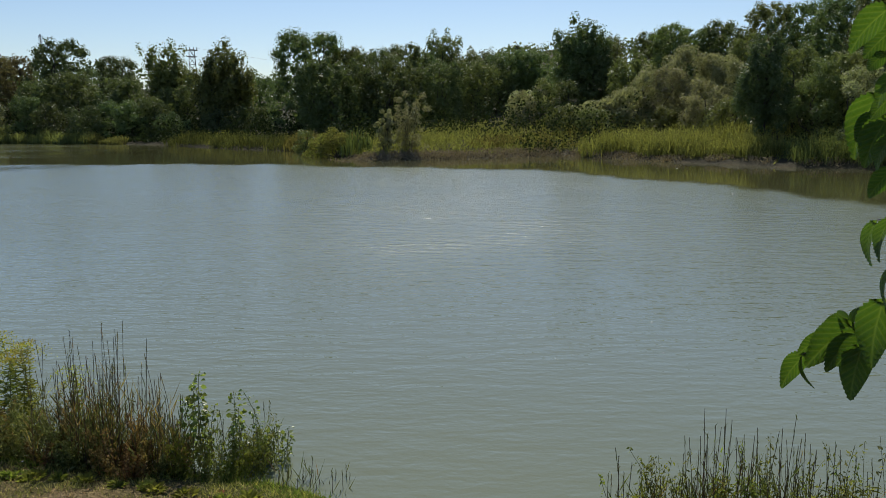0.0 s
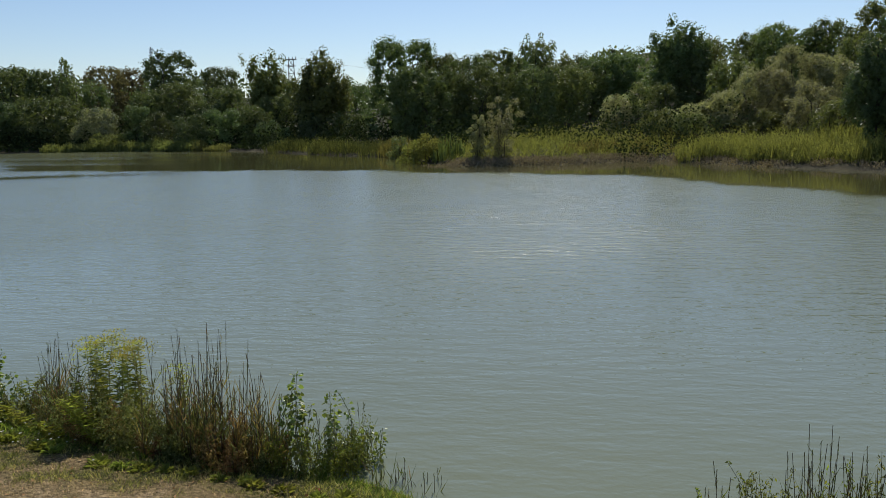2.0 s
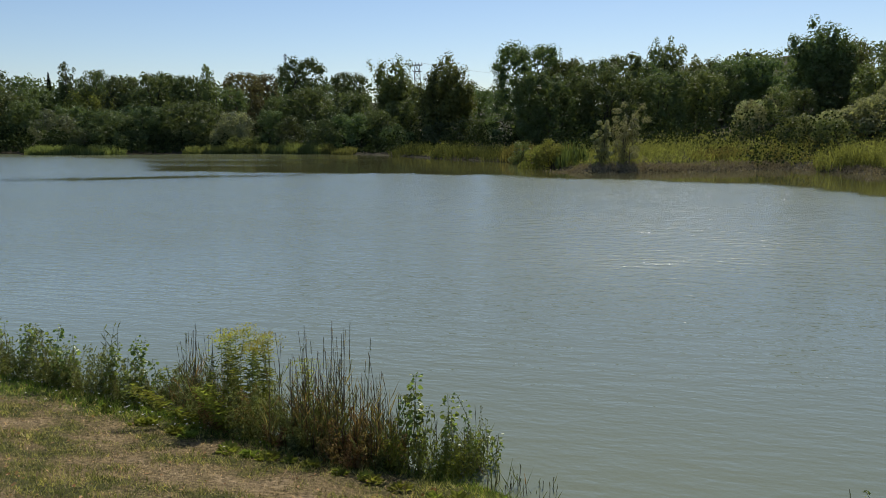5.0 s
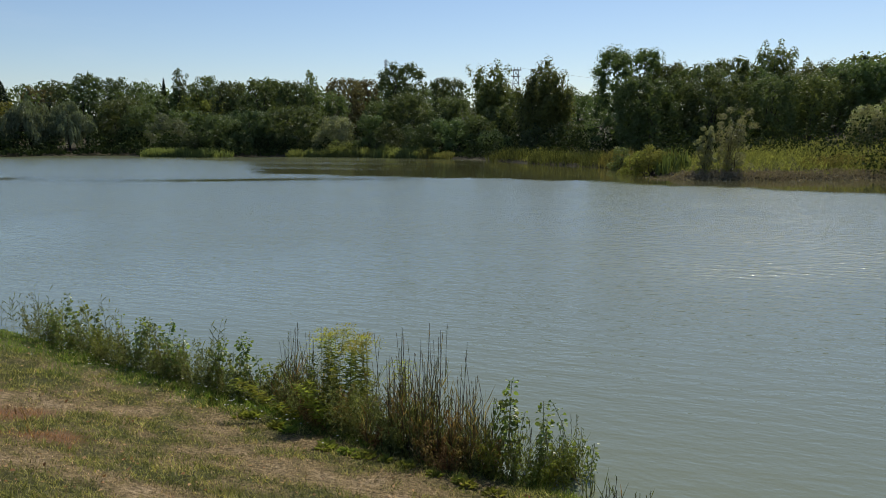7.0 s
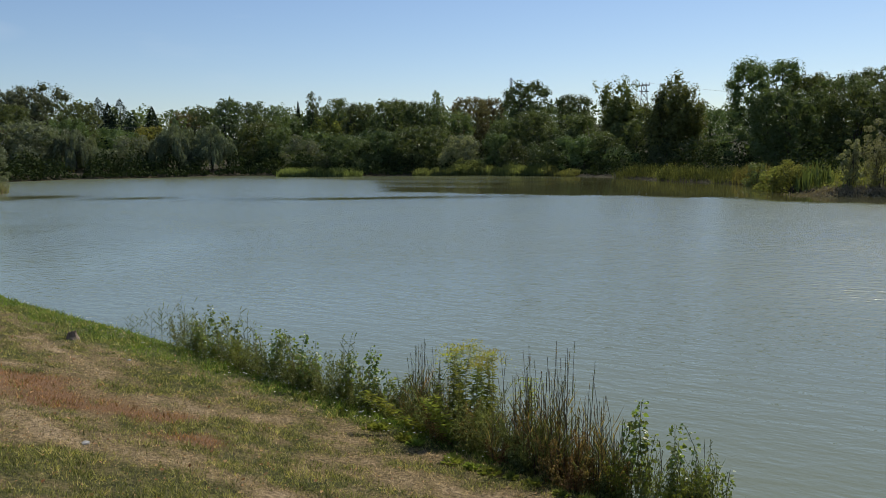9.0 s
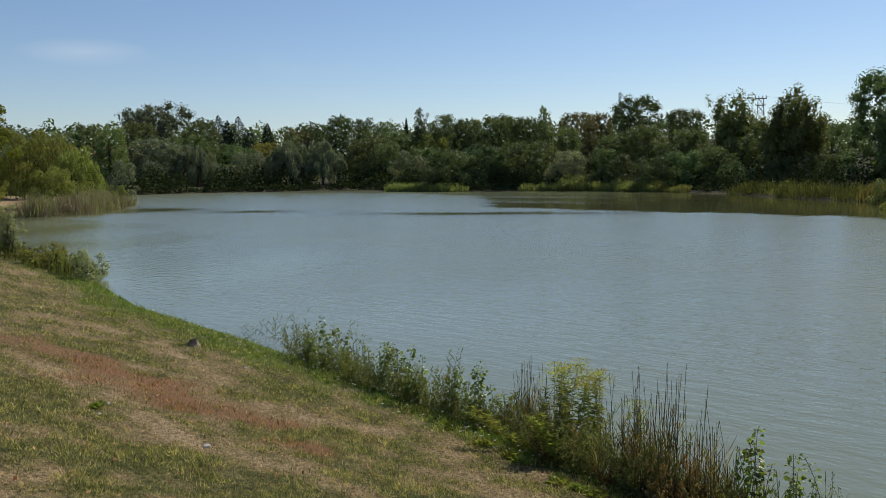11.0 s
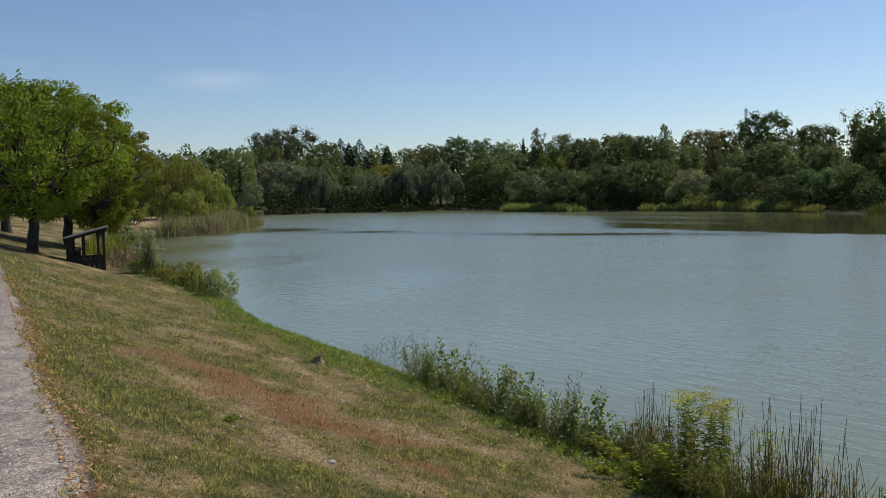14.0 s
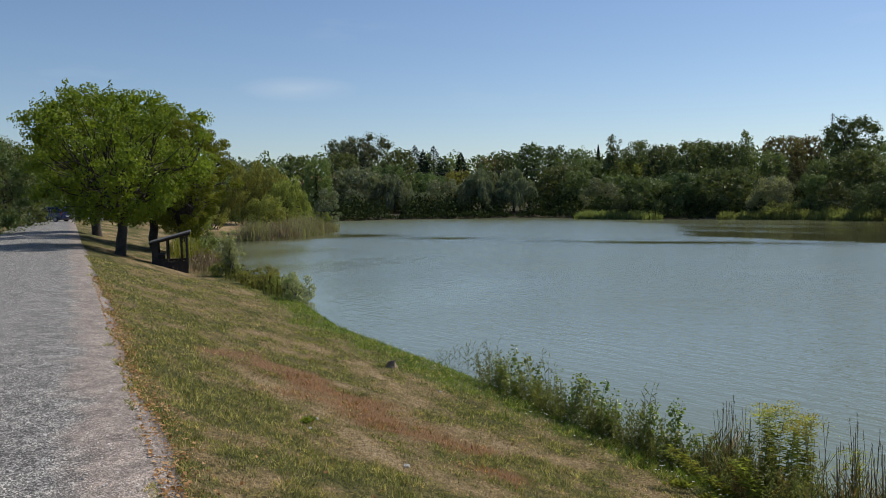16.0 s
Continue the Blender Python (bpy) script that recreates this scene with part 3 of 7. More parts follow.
def dryness(x, y):
    """How bleached the turf is: 0 green, 1 bare tan."""
    x, y = np.asarray(x, float), np.asarray(y, float)
    d = 0.20 + 0.5 * (patchy(x, y * 1.5, 1.7, 1) - 0.5) + 0.85 * (patchy(x, y * 1.3, 0.55, 2) - 0.5) + 0.9 * (patchy(x, y, 0.17, 3) - 0.5)
    # drier towards the near end of the bank and on worn places, greener along the lane
    d = d + 0.02 * np.clip((x + 8) / 4, 0, 1) - 0.22 * np.exp(-((road_distance(x, y) - 0.7) / 0.6) ** 2)
    for cx, cy, rx, ry, k in ((-8.2, 4.3, 0.9, 0.3, 0.45), (-7.2, 4.2, 0.9, 0.35, 0.45), (-6.3, 6.2, 1.2, 0.35, 0.35), (-4.7, 5.6, 1.2, 0.35, 0.35), (-3.4, 5.4, 1.0, 0.4, 0.35), (-6.2, 5.2, 1.0, 0.3, 0.3), (-4.4, 4.1, 1.2, 0.3, 0.3), (-5.7, 4.0, 1.0, 0.35, 0.45), (-11.8, 7.35, 0.5, 0.16, 0.6), (-33.0, 12.0, 3.5, 1.4, 0.5), (-85.0, 37.0, 16.0, 6.0, 0.6)):
        d = d + 0.95 * k * np.exp(-(((x - cx) / rx) ** 2) - ((y - cy) / ry) ** 2)
    return np.clip(d, 0, 1)


def rustiness(x, y):
    """The broken red-brown streak of dead grass across the bank."""
    x, y = np.asarray(x, float), np.asarray(y, float)
    r = 0 * x
    x, y = x + 0.7 * (patchy(x, y, 0.7, 9) - 0.5), y + 0.8 * (patchy(x, y, 0.6, 10) - 0.5)
    for cx, cy, rx, ry in ((-10.7, 4.75, 0.5, 0.26), (-10.0, 4.88, 0.6, 0.32), (-9.2, 4.93, 0.6, 0.34), (-8.4, 4.9, 0.6, 0.4), (-7.6, 4.9, 0.6, 0.5), (-6.9, 5.2, 0.5, 0.4), (-5.6, 4.7, 0.5, 0.2)):
        r = np.maximum(r, np.exp(-(((x - cx) / rx) ** 2) - ((y - cy) / (1.25 * ry)) ** 2))
    return np.clip(r * 1.9 - 0.15 + 0.9 * (patchy(x, y, 0.5, 7) - 0.5) + 0.8 * (patchy(x, y, 0.16, 8) - 0.5), 0, 1) * (r > 0.12)


def lushness(x, y):
    """Fresh green along the water."""
    s = shore_distance(x, y)
    wide = np.interp(x, [-16, -10, -6, -4.5, -3, 0], [1.2, 1.1, 0.75, 0.5, 0.35, 0.3])
    return np.clip(1.3 - s / wide + 0.9 * (patchy(x, y, 0.5, 5) - 0.5), 0, 1) * (s > -1)


def ground_material():
    """Lawn: green with worn, bleached and reddish places, wood floor further off."""
    m, nodes, links, p = material("lawn")
    co = nodes.new("ShaderNodeTexCoord").outputs["Object"]
    mid, fine, tiny = noise_node(nodes, links, 3.2, 4, 0.65, co), noise_node(nodes, links, 24.0, 3, 0.7, co), noise_node(nodes, links, 95.0, 2, 0.6, co)

    def told(name):
        n = nodes.new("ShaderNodeAttribute")
        n.attribute_name = name
        return n.outputs["Fac"]

    f = math_node(nodes, links, "ADD", told("dry"), math_node(nodes, links, "MULTIPLY", math_node(nodes, links, "SUBTRACT", mid.outputs["Fac"], 0.5), 0.7))
    f = math_node(nodes, links, "ADD", f, math_node(nodes, links, "MULTIPLY", math_node(nodes, links, "SUBTRACT", fine.outputs["Fac"], 0.5), 0.5))
    lawn = ramp_node(nodes, links, f, [(0.05, (0.10, 0.10, 0.034)), (0.3, (0.20, 0.157, 0.074)), (0.6, (0.28, 0.207, 0.108)), (0.9, (0.38, 0.285, 0.17))])
    grain = ramp_node(nodes, links, fine.outputs["Fac"], [(0.34, (0.26, 0.25, 0.22)), (0.66, (1.7, 1.66, 1.56))])
    c = mix_node(nodes, links, 0.8, lawn.outputs[0], grain.outputs[0], "MULTIPLY")
    c = mix_node(nodes, links, math_node(nodes, links, "MULTIPLY", told("rust"), 0.9), c, (0.27, 0.145, 0.075))
    c = mix_node(nodes, links, math_node(nodes, links, "MULTIPLY", told("lush"), 0.85), c, (0.085, 0.13, 0.022))
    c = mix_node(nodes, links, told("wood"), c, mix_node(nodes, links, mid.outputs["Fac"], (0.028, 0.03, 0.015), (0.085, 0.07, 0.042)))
    links.new(c, p.inputs["Base Color"])
    p.inputs["Roughness"].default_value = 0.95
    p.inputs["Specular IOR Level"].default_value = 0.15
    b = nodes.new("ShaderNodeBump")
    b.inputs["Strength"].default_value, b.inputs["Distance"].default_value = 1.0, 0.04
    links.new(math_node(nodes, links, "ADD", fine.outputs["Fac"], tiny.outputs["Fac"]), b.inputs["Height"])
    links.new(b.outputs[0], p.inputs["Normal"])
    return m


def turf_level(x, y):
    """The land with the small swells and hollows of the lawn."""
    x, y = np.asarray(x, float), np.asarray(y, float)
    swell = 0.018 * np.sin(x * 3.1 + 1.3 * np.sin(y * 2.3)) * np.sin(y * 2.7 + np.sin(x * 1.9)) + 0.03 * np.sin(x * 0.7 + y * 0.4) * np.sin(y * 0.9 - x * 0.3)
    return land(x, y) + swell * np.clip((shore_distance(x, y) - 0.3) / 0.5, 0, 1) * np.clip(road_distance(x, y) / 0.6, 0, 1)


def build_ground():
    rings = [0.6 * 1.035 ** i for i in range(250)]
    az = np.r_[np.arange(-38, 92, 0.5), np.arange(92, 322, 5.0)]
    r, a = np.meshgrid(rings, np.radians(az), indexing="ij")
    x, y = -r * np.sin(a), r * np.cos(a)
    side = road_distance(x, y)
    way = (x - ROAD_EDGE.x) * ROAD_DIR.x + (y - ROAD_EDGE.y) * ROAD_DIR.y
    under = np.clip((-side - 0.5) / 0.6, 0, 1) * np.clip((side + ROAD_WIDTH - 0.5) / 0.6, 0, 1) * ((way > -58) & (way < 196))
    z = turf_level(x, y) - 0.2 * under
    n, k = r.shape
    verts = np.c_[x.ravel(), y.ravel(), z.ravel()]
    i, j = np.arange(n - 1)[:, None] * k, np.arange(k)[None]
    q = np.stack([i + j, i + k + j, i + k + (j + 1) % k, i + (j + 1) % k], -1).reshape(-1, 4)
    v0 = len(verts)
    verts = np.r_[verts, np.array([[0, 0, ROAD_LEVEL - 0.15]])]
    fan = np.array([[v0, jj, (jj + 1) % k, (jj + 2) % k] for jj in range(0, k - (k % 2), 2)])
    me = smooth(mesh_from("ground", verts, np.r_[q, fan], 4, ground_material()))
    vx, vy = verts[:, 0], verts[:, 1]
    vs = shore_distance(vx, vy)
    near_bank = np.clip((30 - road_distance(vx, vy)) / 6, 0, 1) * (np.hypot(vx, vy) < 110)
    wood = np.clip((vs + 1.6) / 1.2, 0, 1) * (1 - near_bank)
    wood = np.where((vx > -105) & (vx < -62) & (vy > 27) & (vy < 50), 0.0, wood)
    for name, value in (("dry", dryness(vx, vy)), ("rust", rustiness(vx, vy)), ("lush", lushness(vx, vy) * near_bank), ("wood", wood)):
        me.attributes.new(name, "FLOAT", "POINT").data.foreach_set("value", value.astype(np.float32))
    return tagged(new("ground", me), "sunburnt mown lawn and wooded land round the lake", "ground", kind="structure")


def road_material():
    m, nodes, links, p = material("worn_asphalt")
    co = nodes.new("ShaderNodeTexCoord").outputs["Object"]
    sep = nodes.new("ShaderNodeSeparateXYZ")
    links.new(co, sep.inputs[0])
    big, mid, grit = noise_node(nodes, links, 0.9, 4, 0.6, co), noise_node(nodes, links, 22.0, 4, 0.7, co), noise_node(nodes, links, 110.0, 3, 0.8, co)
    stones = nodes.new("ShaderNodeTexVoronoi")
    stones.inputs["Scale"].default_value = 80.0
    links.new(co, stones.inputs["Vector"])
    chips = nodes.new("ShaderNodeTexVoronoi")
    chips.inputs["Scale"].default_value = 120.0
    links.new(co, chips.inputs["Vector"])
    tone = nodes.new("ShaderNodeSeparateColor")
    links.new(chips.outputs["Color"], tone.inputs[0])
    f = math_node(nodes, links, "ADD", math_node(nodes, links, "MULTIPLY", mid.outputs["Fac"], 0.35), math_node(nodes, links, "MULTIPLY", grit.outputs["Fac"], 0.35))
    f = math_node(nodes, links, "ADD", f, math_node(nodes, links, "MULTIPLY", tone.outputs[0], 0.30))
    tar = ramp_node(nodes, links, f, [(0.40, (0.035, 0.033, 0.031)), (0.49, (0.12, 0.113, 0.106)), (0.57, (0.24, 0.226, 0.21)), (0.64, (0.62, 0.60, 0.56))])
    gravel = ramp_node(nodes, links, f, [(0.38, (0.11, 0.09, 0.078)), (0.5, (0.225, 0.185, 0.16)), (0.6, (0.33, 0.275, 0.24)), (0.68, (0.55, 0.48, 0.43))])
    # the pale loose edge strip, with a wandering border
    edge = math_node(nodes, links, "ADD", sep.outputs[1], math_node(nodes, links, "MULTIPLY", math_node(nodes, links, "SUBTRACT", big.outputs["Fac"], 0.5), 0.9))
    k = ramp_node(nodes, links, edge, [(0.0, (0, 0, 0)), (1.0, (1, 1, 1))])
    k.color_ramp.elements[0].position, k.color_ramp.elements[1].position = 0.05, 0.30
    edge2 = math_node(nodes, links, "ADD", edge, 0.55)
    links.new(edge2, k.inputs[0])
    c = mix_node(nodes, links, k.outputs[0], tar.outputs[0], gravel.outputs[0])
    worn = noise_node(nodes, links, 3.5, 4, 0.7, co)
    c = mix_node(nodes, links, 1.0, c, ramp_node(nodes, links, worn.outputs["Fac"], [(0.32, (0.55, 0.54, 0.53)), (0.5, (0.95, 0.94, 0.92)), (0.68, (1.35, 1.32, 1.27))]).outputs[0], "MULTIPLY")
    links.new(c, p.inputs["Base Color"])
    p.inputs["Roughness"].default_value = 0.9
    b = nodes.new("ShaderNodeBump")
    b.inputs["Strength"].default_value, b.inputs["Distance"].default_value = 0.5, 0.006
    links.new(math_node(nodes, links, "ADD", grit.outputs["Fac"], stones.outputs["Distance"]), b.inputs["Height"])
    links.new(b.outputs[0], p.inputs["Normal"])
    return m


def build_road():
    """A slab in its own axes: x along, y across from the lakeside edge (negative: away from the lake)."""
    rng = dice()
    xs = np.r_[np.arange(-60, 0, 3.0), np.arange(0, 30, 0.12), np.arange(30, 200, 2.0)]
    across = np.r_[0.16, 0.05, np.linspace(-0.6, -ROAD_WIDTH + 0.1, 9), -ROAD_WIDTH]
    rag = 0.035 * np.interp(xs, np.arange(-60, 201, 0.45), rng.normal(size=581)[: len(np.arange(-60, 201, 0.45))])
    g, h = np.meshgrid(xs, across, indexing="ij")
    fall = np.interp(h, [-ROAD_WIDTH, -ROAD_WIDTH / 2, -0.05, 0.05, 0.16], [-0.06, 0.06, 0.02, 0.006, -0.06])
    h = np.where(h > -0.3, h + rag[:, None], h)
    n, k = g.shape
    top = np.c_[g.ravel(), h.ravel(), fall.ravel()]
    low = top - [0, 0, 0.25]
    i, j = np.arange(n - 1)[:, None] * k, np.arange(k - 1)[None]
    up = np.stack([i + j, i + j + 1, i + k + j + 1, i + k + j], -1).reshape(-1, 4)[:, ::-1]
    o = n * k
    rim = [(a, a + k, a + k + o, a + o) for a in range(0, (n - 1) * k, k)] + [(a + k, a, a + o, a + k + o) for a in range(k - 1, (n - 1) * k, k)]
    me = mesh_from("road", np.r_[top, low], np.r_[up, np.array(rim)], 4, road_material())
    ob = new("road", me)
    ob.matrix_world = Matrix.Translation((ROAD_EDGE.x, ROAD_EDGE.y, ROAD_LEVEL)) @ Matrix.Rotation(math.atan2(ROAD_DIR.y, ROAD_DIR.x), 4, "Z") @ Matrix.Diagonal((1, -1, 1, 1))
    return tagged(ob, "worn grey asphalt lane with a pale gravel edge", "road", kind="structure")


# tilt of the water's normals, set to suit the camera's view
SKY_TILT = 0.06


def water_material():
    """Turbid grey-green water: wind ripples in the open, a calmer sheet under the far shore with the wood's dark
    reflection put into its colour.
    """
    m, nodes, links, p = material("pond_water")
    co = nodes.new("ShaderNodeTexCoord").outputs["Object"]

    def waves(sx, sy, scale, detail, turn=0.0):
        mp = nodes.new("ShaderNodeMapping")
        mp.inputs["Scale"].default_value = (sx, sy, 1)
        mp.inputs["Rotation"].default_value = (0, 0, turn)
        links.new(co, mp.inputs["Vector"])
        return noise_node(nodes, links, scale, detail, 0.5, mp.outputs[0])

    calm = nodes.new("ShaderNodeAttribute")
    calm.attribute_name = "calm"
    w1, w2, w3 = waves(0.35, 1.0, 4.2, 2.0, 0.06), waves(0.65, 1.0, 12.0, 2.0, -0.15), waves(1, 1, 0.25, 3.0)
    h = math_node(nodes, links, "ADD", math_node(nodes, links, "MULTIPLY", w1.outputs["Fac"], 0.036), math_node(nodes, links, "MULTIPLY", w2.outputs["Fac"], 0.0150))
    gust = ramp_node(nodes, links, w3.outputs["Fac"], [(0.3, (0.75, 0.75, 0.75)), (0.7, (1.1, 1.1, 1.1))])
    h = math_node(nodes, links, "MULTIPLY", h, gust.outputs[0])
    h = math_node(nodes, links, "MULTIPLY", h, math_node(nodes, links, "SUBTRACT", 1.0, math_node(nodes, links, "MULTIPLY", calm.outputs["Fac"], 0.965)))
    still = nodes.new("ShaderNodeAttribute")
    still.attribute_name = "still"
    h = math_node(nodes, links, "MULTIPLY", h, math_node(nodes, links, "SUBTRACT", 1.0, math_node(nodes, links, "MULTIPLY", still.outputs["Fac"], 0.6)))
    b = nodes.new("ShaderNodeBump")
    b.inputs["Strength"].default_value, b.inputs["Distance"].default_value = 1.0, 1.0
    links.new(h, b.inputs["Height"])
    # ripple normals tilted towards the camera's bank so open water mirrors more sky
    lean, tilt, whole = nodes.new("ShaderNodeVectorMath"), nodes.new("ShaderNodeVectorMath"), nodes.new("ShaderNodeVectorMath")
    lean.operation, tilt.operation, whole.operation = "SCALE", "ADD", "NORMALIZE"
    lean.inputs[0].default_value = (0.5 * SKY_TILT, -0.87 * SKY_TILT, 0)
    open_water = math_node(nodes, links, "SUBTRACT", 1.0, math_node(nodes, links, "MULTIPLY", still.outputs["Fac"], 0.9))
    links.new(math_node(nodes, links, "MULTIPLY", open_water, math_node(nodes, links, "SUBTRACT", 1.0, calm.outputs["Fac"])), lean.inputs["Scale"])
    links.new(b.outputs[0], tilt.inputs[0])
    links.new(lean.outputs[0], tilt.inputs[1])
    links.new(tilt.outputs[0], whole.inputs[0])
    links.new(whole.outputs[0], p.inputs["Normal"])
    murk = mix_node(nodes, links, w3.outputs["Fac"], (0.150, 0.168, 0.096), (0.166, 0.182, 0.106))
    # calm belt painted darker: the far shore's reflection put into the base colour
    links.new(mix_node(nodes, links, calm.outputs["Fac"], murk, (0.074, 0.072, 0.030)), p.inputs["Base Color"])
    # ripples too small to see spread the sun's glitter over the open water
    glassy = math_node(nodes, links, "MAXIMUM", calm.outputs["Fac"], math_node(nodes, links, "MULTIPLY", still.outputs["Fac"], 0.8))
    links.new(math_node(nodes, links, "SUBTRACT", 0.20, math_node(nodes, links, "MULTIPLY", glassy, 0.16)), p.inputs["Roughness"])
    p.inputs["IOR"].default_value = 1.5
    return m


def build_water():
    xs, ys = np.r_[np.arange(-130, -30, 1.5), np.arange(-30, 60, 1.0)], np.arange(-4, 112, 1.0)
    gx, gy = np.meshgrid(xs, ys, indexing="ij")
    n, k = gx.shape
    i, j = np.arange(n - 1)[:, None] * k, np.arange(k - 1)[None]
    q = np.stack([i + j, i + k + j, i + k + j + 1, i + j + 1], -1).reshape(-1, 4)
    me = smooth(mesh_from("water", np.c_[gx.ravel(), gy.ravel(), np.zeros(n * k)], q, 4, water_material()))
    s = -shore_distance(gx, gy).ravel()
    x, y = gx.ravel(), gy.ravel()
    # the belt in the lee of the far wood, and a slick drawn out towards the bay; the mask darkens the colour too
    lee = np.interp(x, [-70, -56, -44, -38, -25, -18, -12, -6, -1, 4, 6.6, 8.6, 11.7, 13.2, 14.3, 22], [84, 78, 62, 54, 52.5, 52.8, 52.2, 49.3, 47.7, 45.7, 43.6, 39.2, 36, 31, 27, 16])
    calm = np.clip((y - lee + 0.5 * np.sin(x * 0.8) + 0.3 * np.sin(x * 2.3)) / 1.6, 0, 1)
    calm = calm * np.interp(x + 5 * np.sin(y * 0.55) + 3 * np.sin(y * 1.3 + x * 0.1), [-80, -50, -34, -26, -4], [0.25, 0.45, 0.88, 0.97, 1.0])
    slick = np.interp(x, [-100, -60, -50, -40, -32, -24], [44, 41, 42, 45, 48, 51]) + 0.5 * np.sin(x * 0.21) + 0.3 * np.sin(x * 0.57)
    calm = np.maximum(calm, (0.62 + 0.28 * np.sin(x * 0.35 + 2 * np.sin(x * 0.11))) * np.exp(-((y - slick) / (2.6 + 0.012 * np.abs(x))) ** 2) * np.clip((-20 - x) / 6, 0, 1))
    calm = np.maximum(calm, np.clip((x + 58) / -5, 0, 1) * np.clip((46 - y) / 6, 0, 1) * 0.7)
    still = np.clip(1.15 - s / 11 + 0.15 * np.sin(x * 0.5), 0, 1) * (y < 30)
    me.attributes.new("still", "FLOAT", "POINT").data.foreach_set("value", still.astype(np.float32))
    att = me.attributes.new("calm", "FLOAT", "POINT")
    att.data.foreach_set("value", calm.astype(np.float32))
    return tagged(new("water", me), "grey-green rippled pond water with sun glints", "water", kind="structure")


def build_glint_facets(water):
    """Small steep facets added on the open water as glints; their slopes and sizes are chosen to flash the sun at the
    camera.
    """
    rng = dice()
    n = 36000
    d, a = np.exp(rng.uniform(math.log(10), math.log(56), n)), np.radians(rng.uniform(-34, 40, n))
    x, y = -d * np.sin(a), d * np.cos(a)
    keep = shore_distance(x, y) < -1.0
    x, y, d = x[keep], y[keep], d[keep]
    n = len(x)
    # slopes centred on the tilt that mirrors the sun to the camera
    slope = rng.normal(size=(n, 2)) * [0.17, 0.12] + [0, 0.32]
    normal = unit(np.c_[-slope[:, 0], -slope[:, 1], np.ones(n)])
    side = unit(np.cross(normal, np.array([0, 1.0, 0]) + rng.normal(size=(n, 3)) * 0.1))
    size = 0.0011 + 0.00025 * d * (0.6 + 0.8 * rng.random(n))
    v = cards(np.stack([x, y, np.full(n, 0.004)], 1), side, normal, size * 1.3, size, 0.0)
    m, nodes, links, p = material("glint_facet_water")
    p.inputs["Base Color"].default_value = (0.17, 0.188, 0.115, 1)
    p.inputs["Roughness"].default_value, p.inputs["IOR"].default_value = 0.12, 1.33
    tagged(part("glint_facets", card_mesh("glint_facets", v, m), water), kind="stuff")


build_ground()
build_road()
build_glint_facets(build_water())


# ---- reeds and herbs of the far shore ----
def blades(rng, x, y, z, height, width, lean=0.18):
    """Upright pointed blades standing at the places given."""
    n = len(x)
    a = rng.random(n) * 6.283
    axis = np.stack([np.cos(a) * lean * rng.random(n), np.sin(a) * lean * rng.random(n), np.ones(n)], 1)
    c = np.stack([x, y, z], 1) + unit(axis) * (height / 2)[:, None]
    b = rng.random(n) * 6.283
    normal = np.stack([np.cos(b), np.sin(b), 0 * b], 1)
    return cards(c, axis, normal, height, width, 0.02)


def stand(name, label, category, spots, height, tint, per_metre2, wide=0.1, leafy=0.0, lean=0.25):
    """One stand of plants nobody could count; spots: x, y, radius."""
    rng = dice()
    out = []
    for x0, y0, rad in spots:
        n = int(per_metre2 * 3.14 * rad * rad)
        r, a = rad * np.sqrt(rng.random(n)), rng.random(n) * 6.283
        x, y = x0 + r * np.cos(a), y0 + r * np.sin(a)
        s = shore_distance(x, y)
        keep = s > -1.3
        x, y, r = x[keep], y[keep], r[keep]
        z = np.maximum(land(x, y), -0.15)
        h = height * (0.62 + 0.5 * rng.random()) * (0.55 + 0.5 * rng.random(len(x))) * (1.05 - 0.4 * (r / rad) ** 2)
        out.append(blades(rng, x, y, z - 0.05, h, wide * (0.6 + 0.8 * rng.random(len(x))), lean))
        if leafy:
            m = int(len(x) * leafy)
            i = rng.integers(0, len(x), m)
            c = np.stack([x[i] + rng.normal(size=m) * 0.15, y[i] + rng.normal(size=m) * 0.15, z[i] + h[i] * (0.3 + 0.7 * rng.random(m))], 1)
            ls = max(wide * 2.0, 0.13) * (0.5 + 0.8 * rng.random(m))
            out.append(cards(c, rng.normal(size=(m, 3)) + [0, 0, 0.6], rng.normal(size=(m, 3)) + [0, 0, 0.5], ls, ls * 0.5))
    return tagged(new(name, card_mesh(name, np.concatenate(out), LEAF[tint])), label, category, kind="stuff")


def along(a, b, step, rad, wobble=0.5):
    rng = dice()
    a, b = np.array(a, float), np.array(b, float)
    n = max(2, int(np.linalg.norm(b - a) / step))
    return [(*(a + (b - a) * u + rng.normal(size=2) * wobble), rad * (0.7 + 0.6 * rng.random())) for u in np.linspace(0, 1, n)]


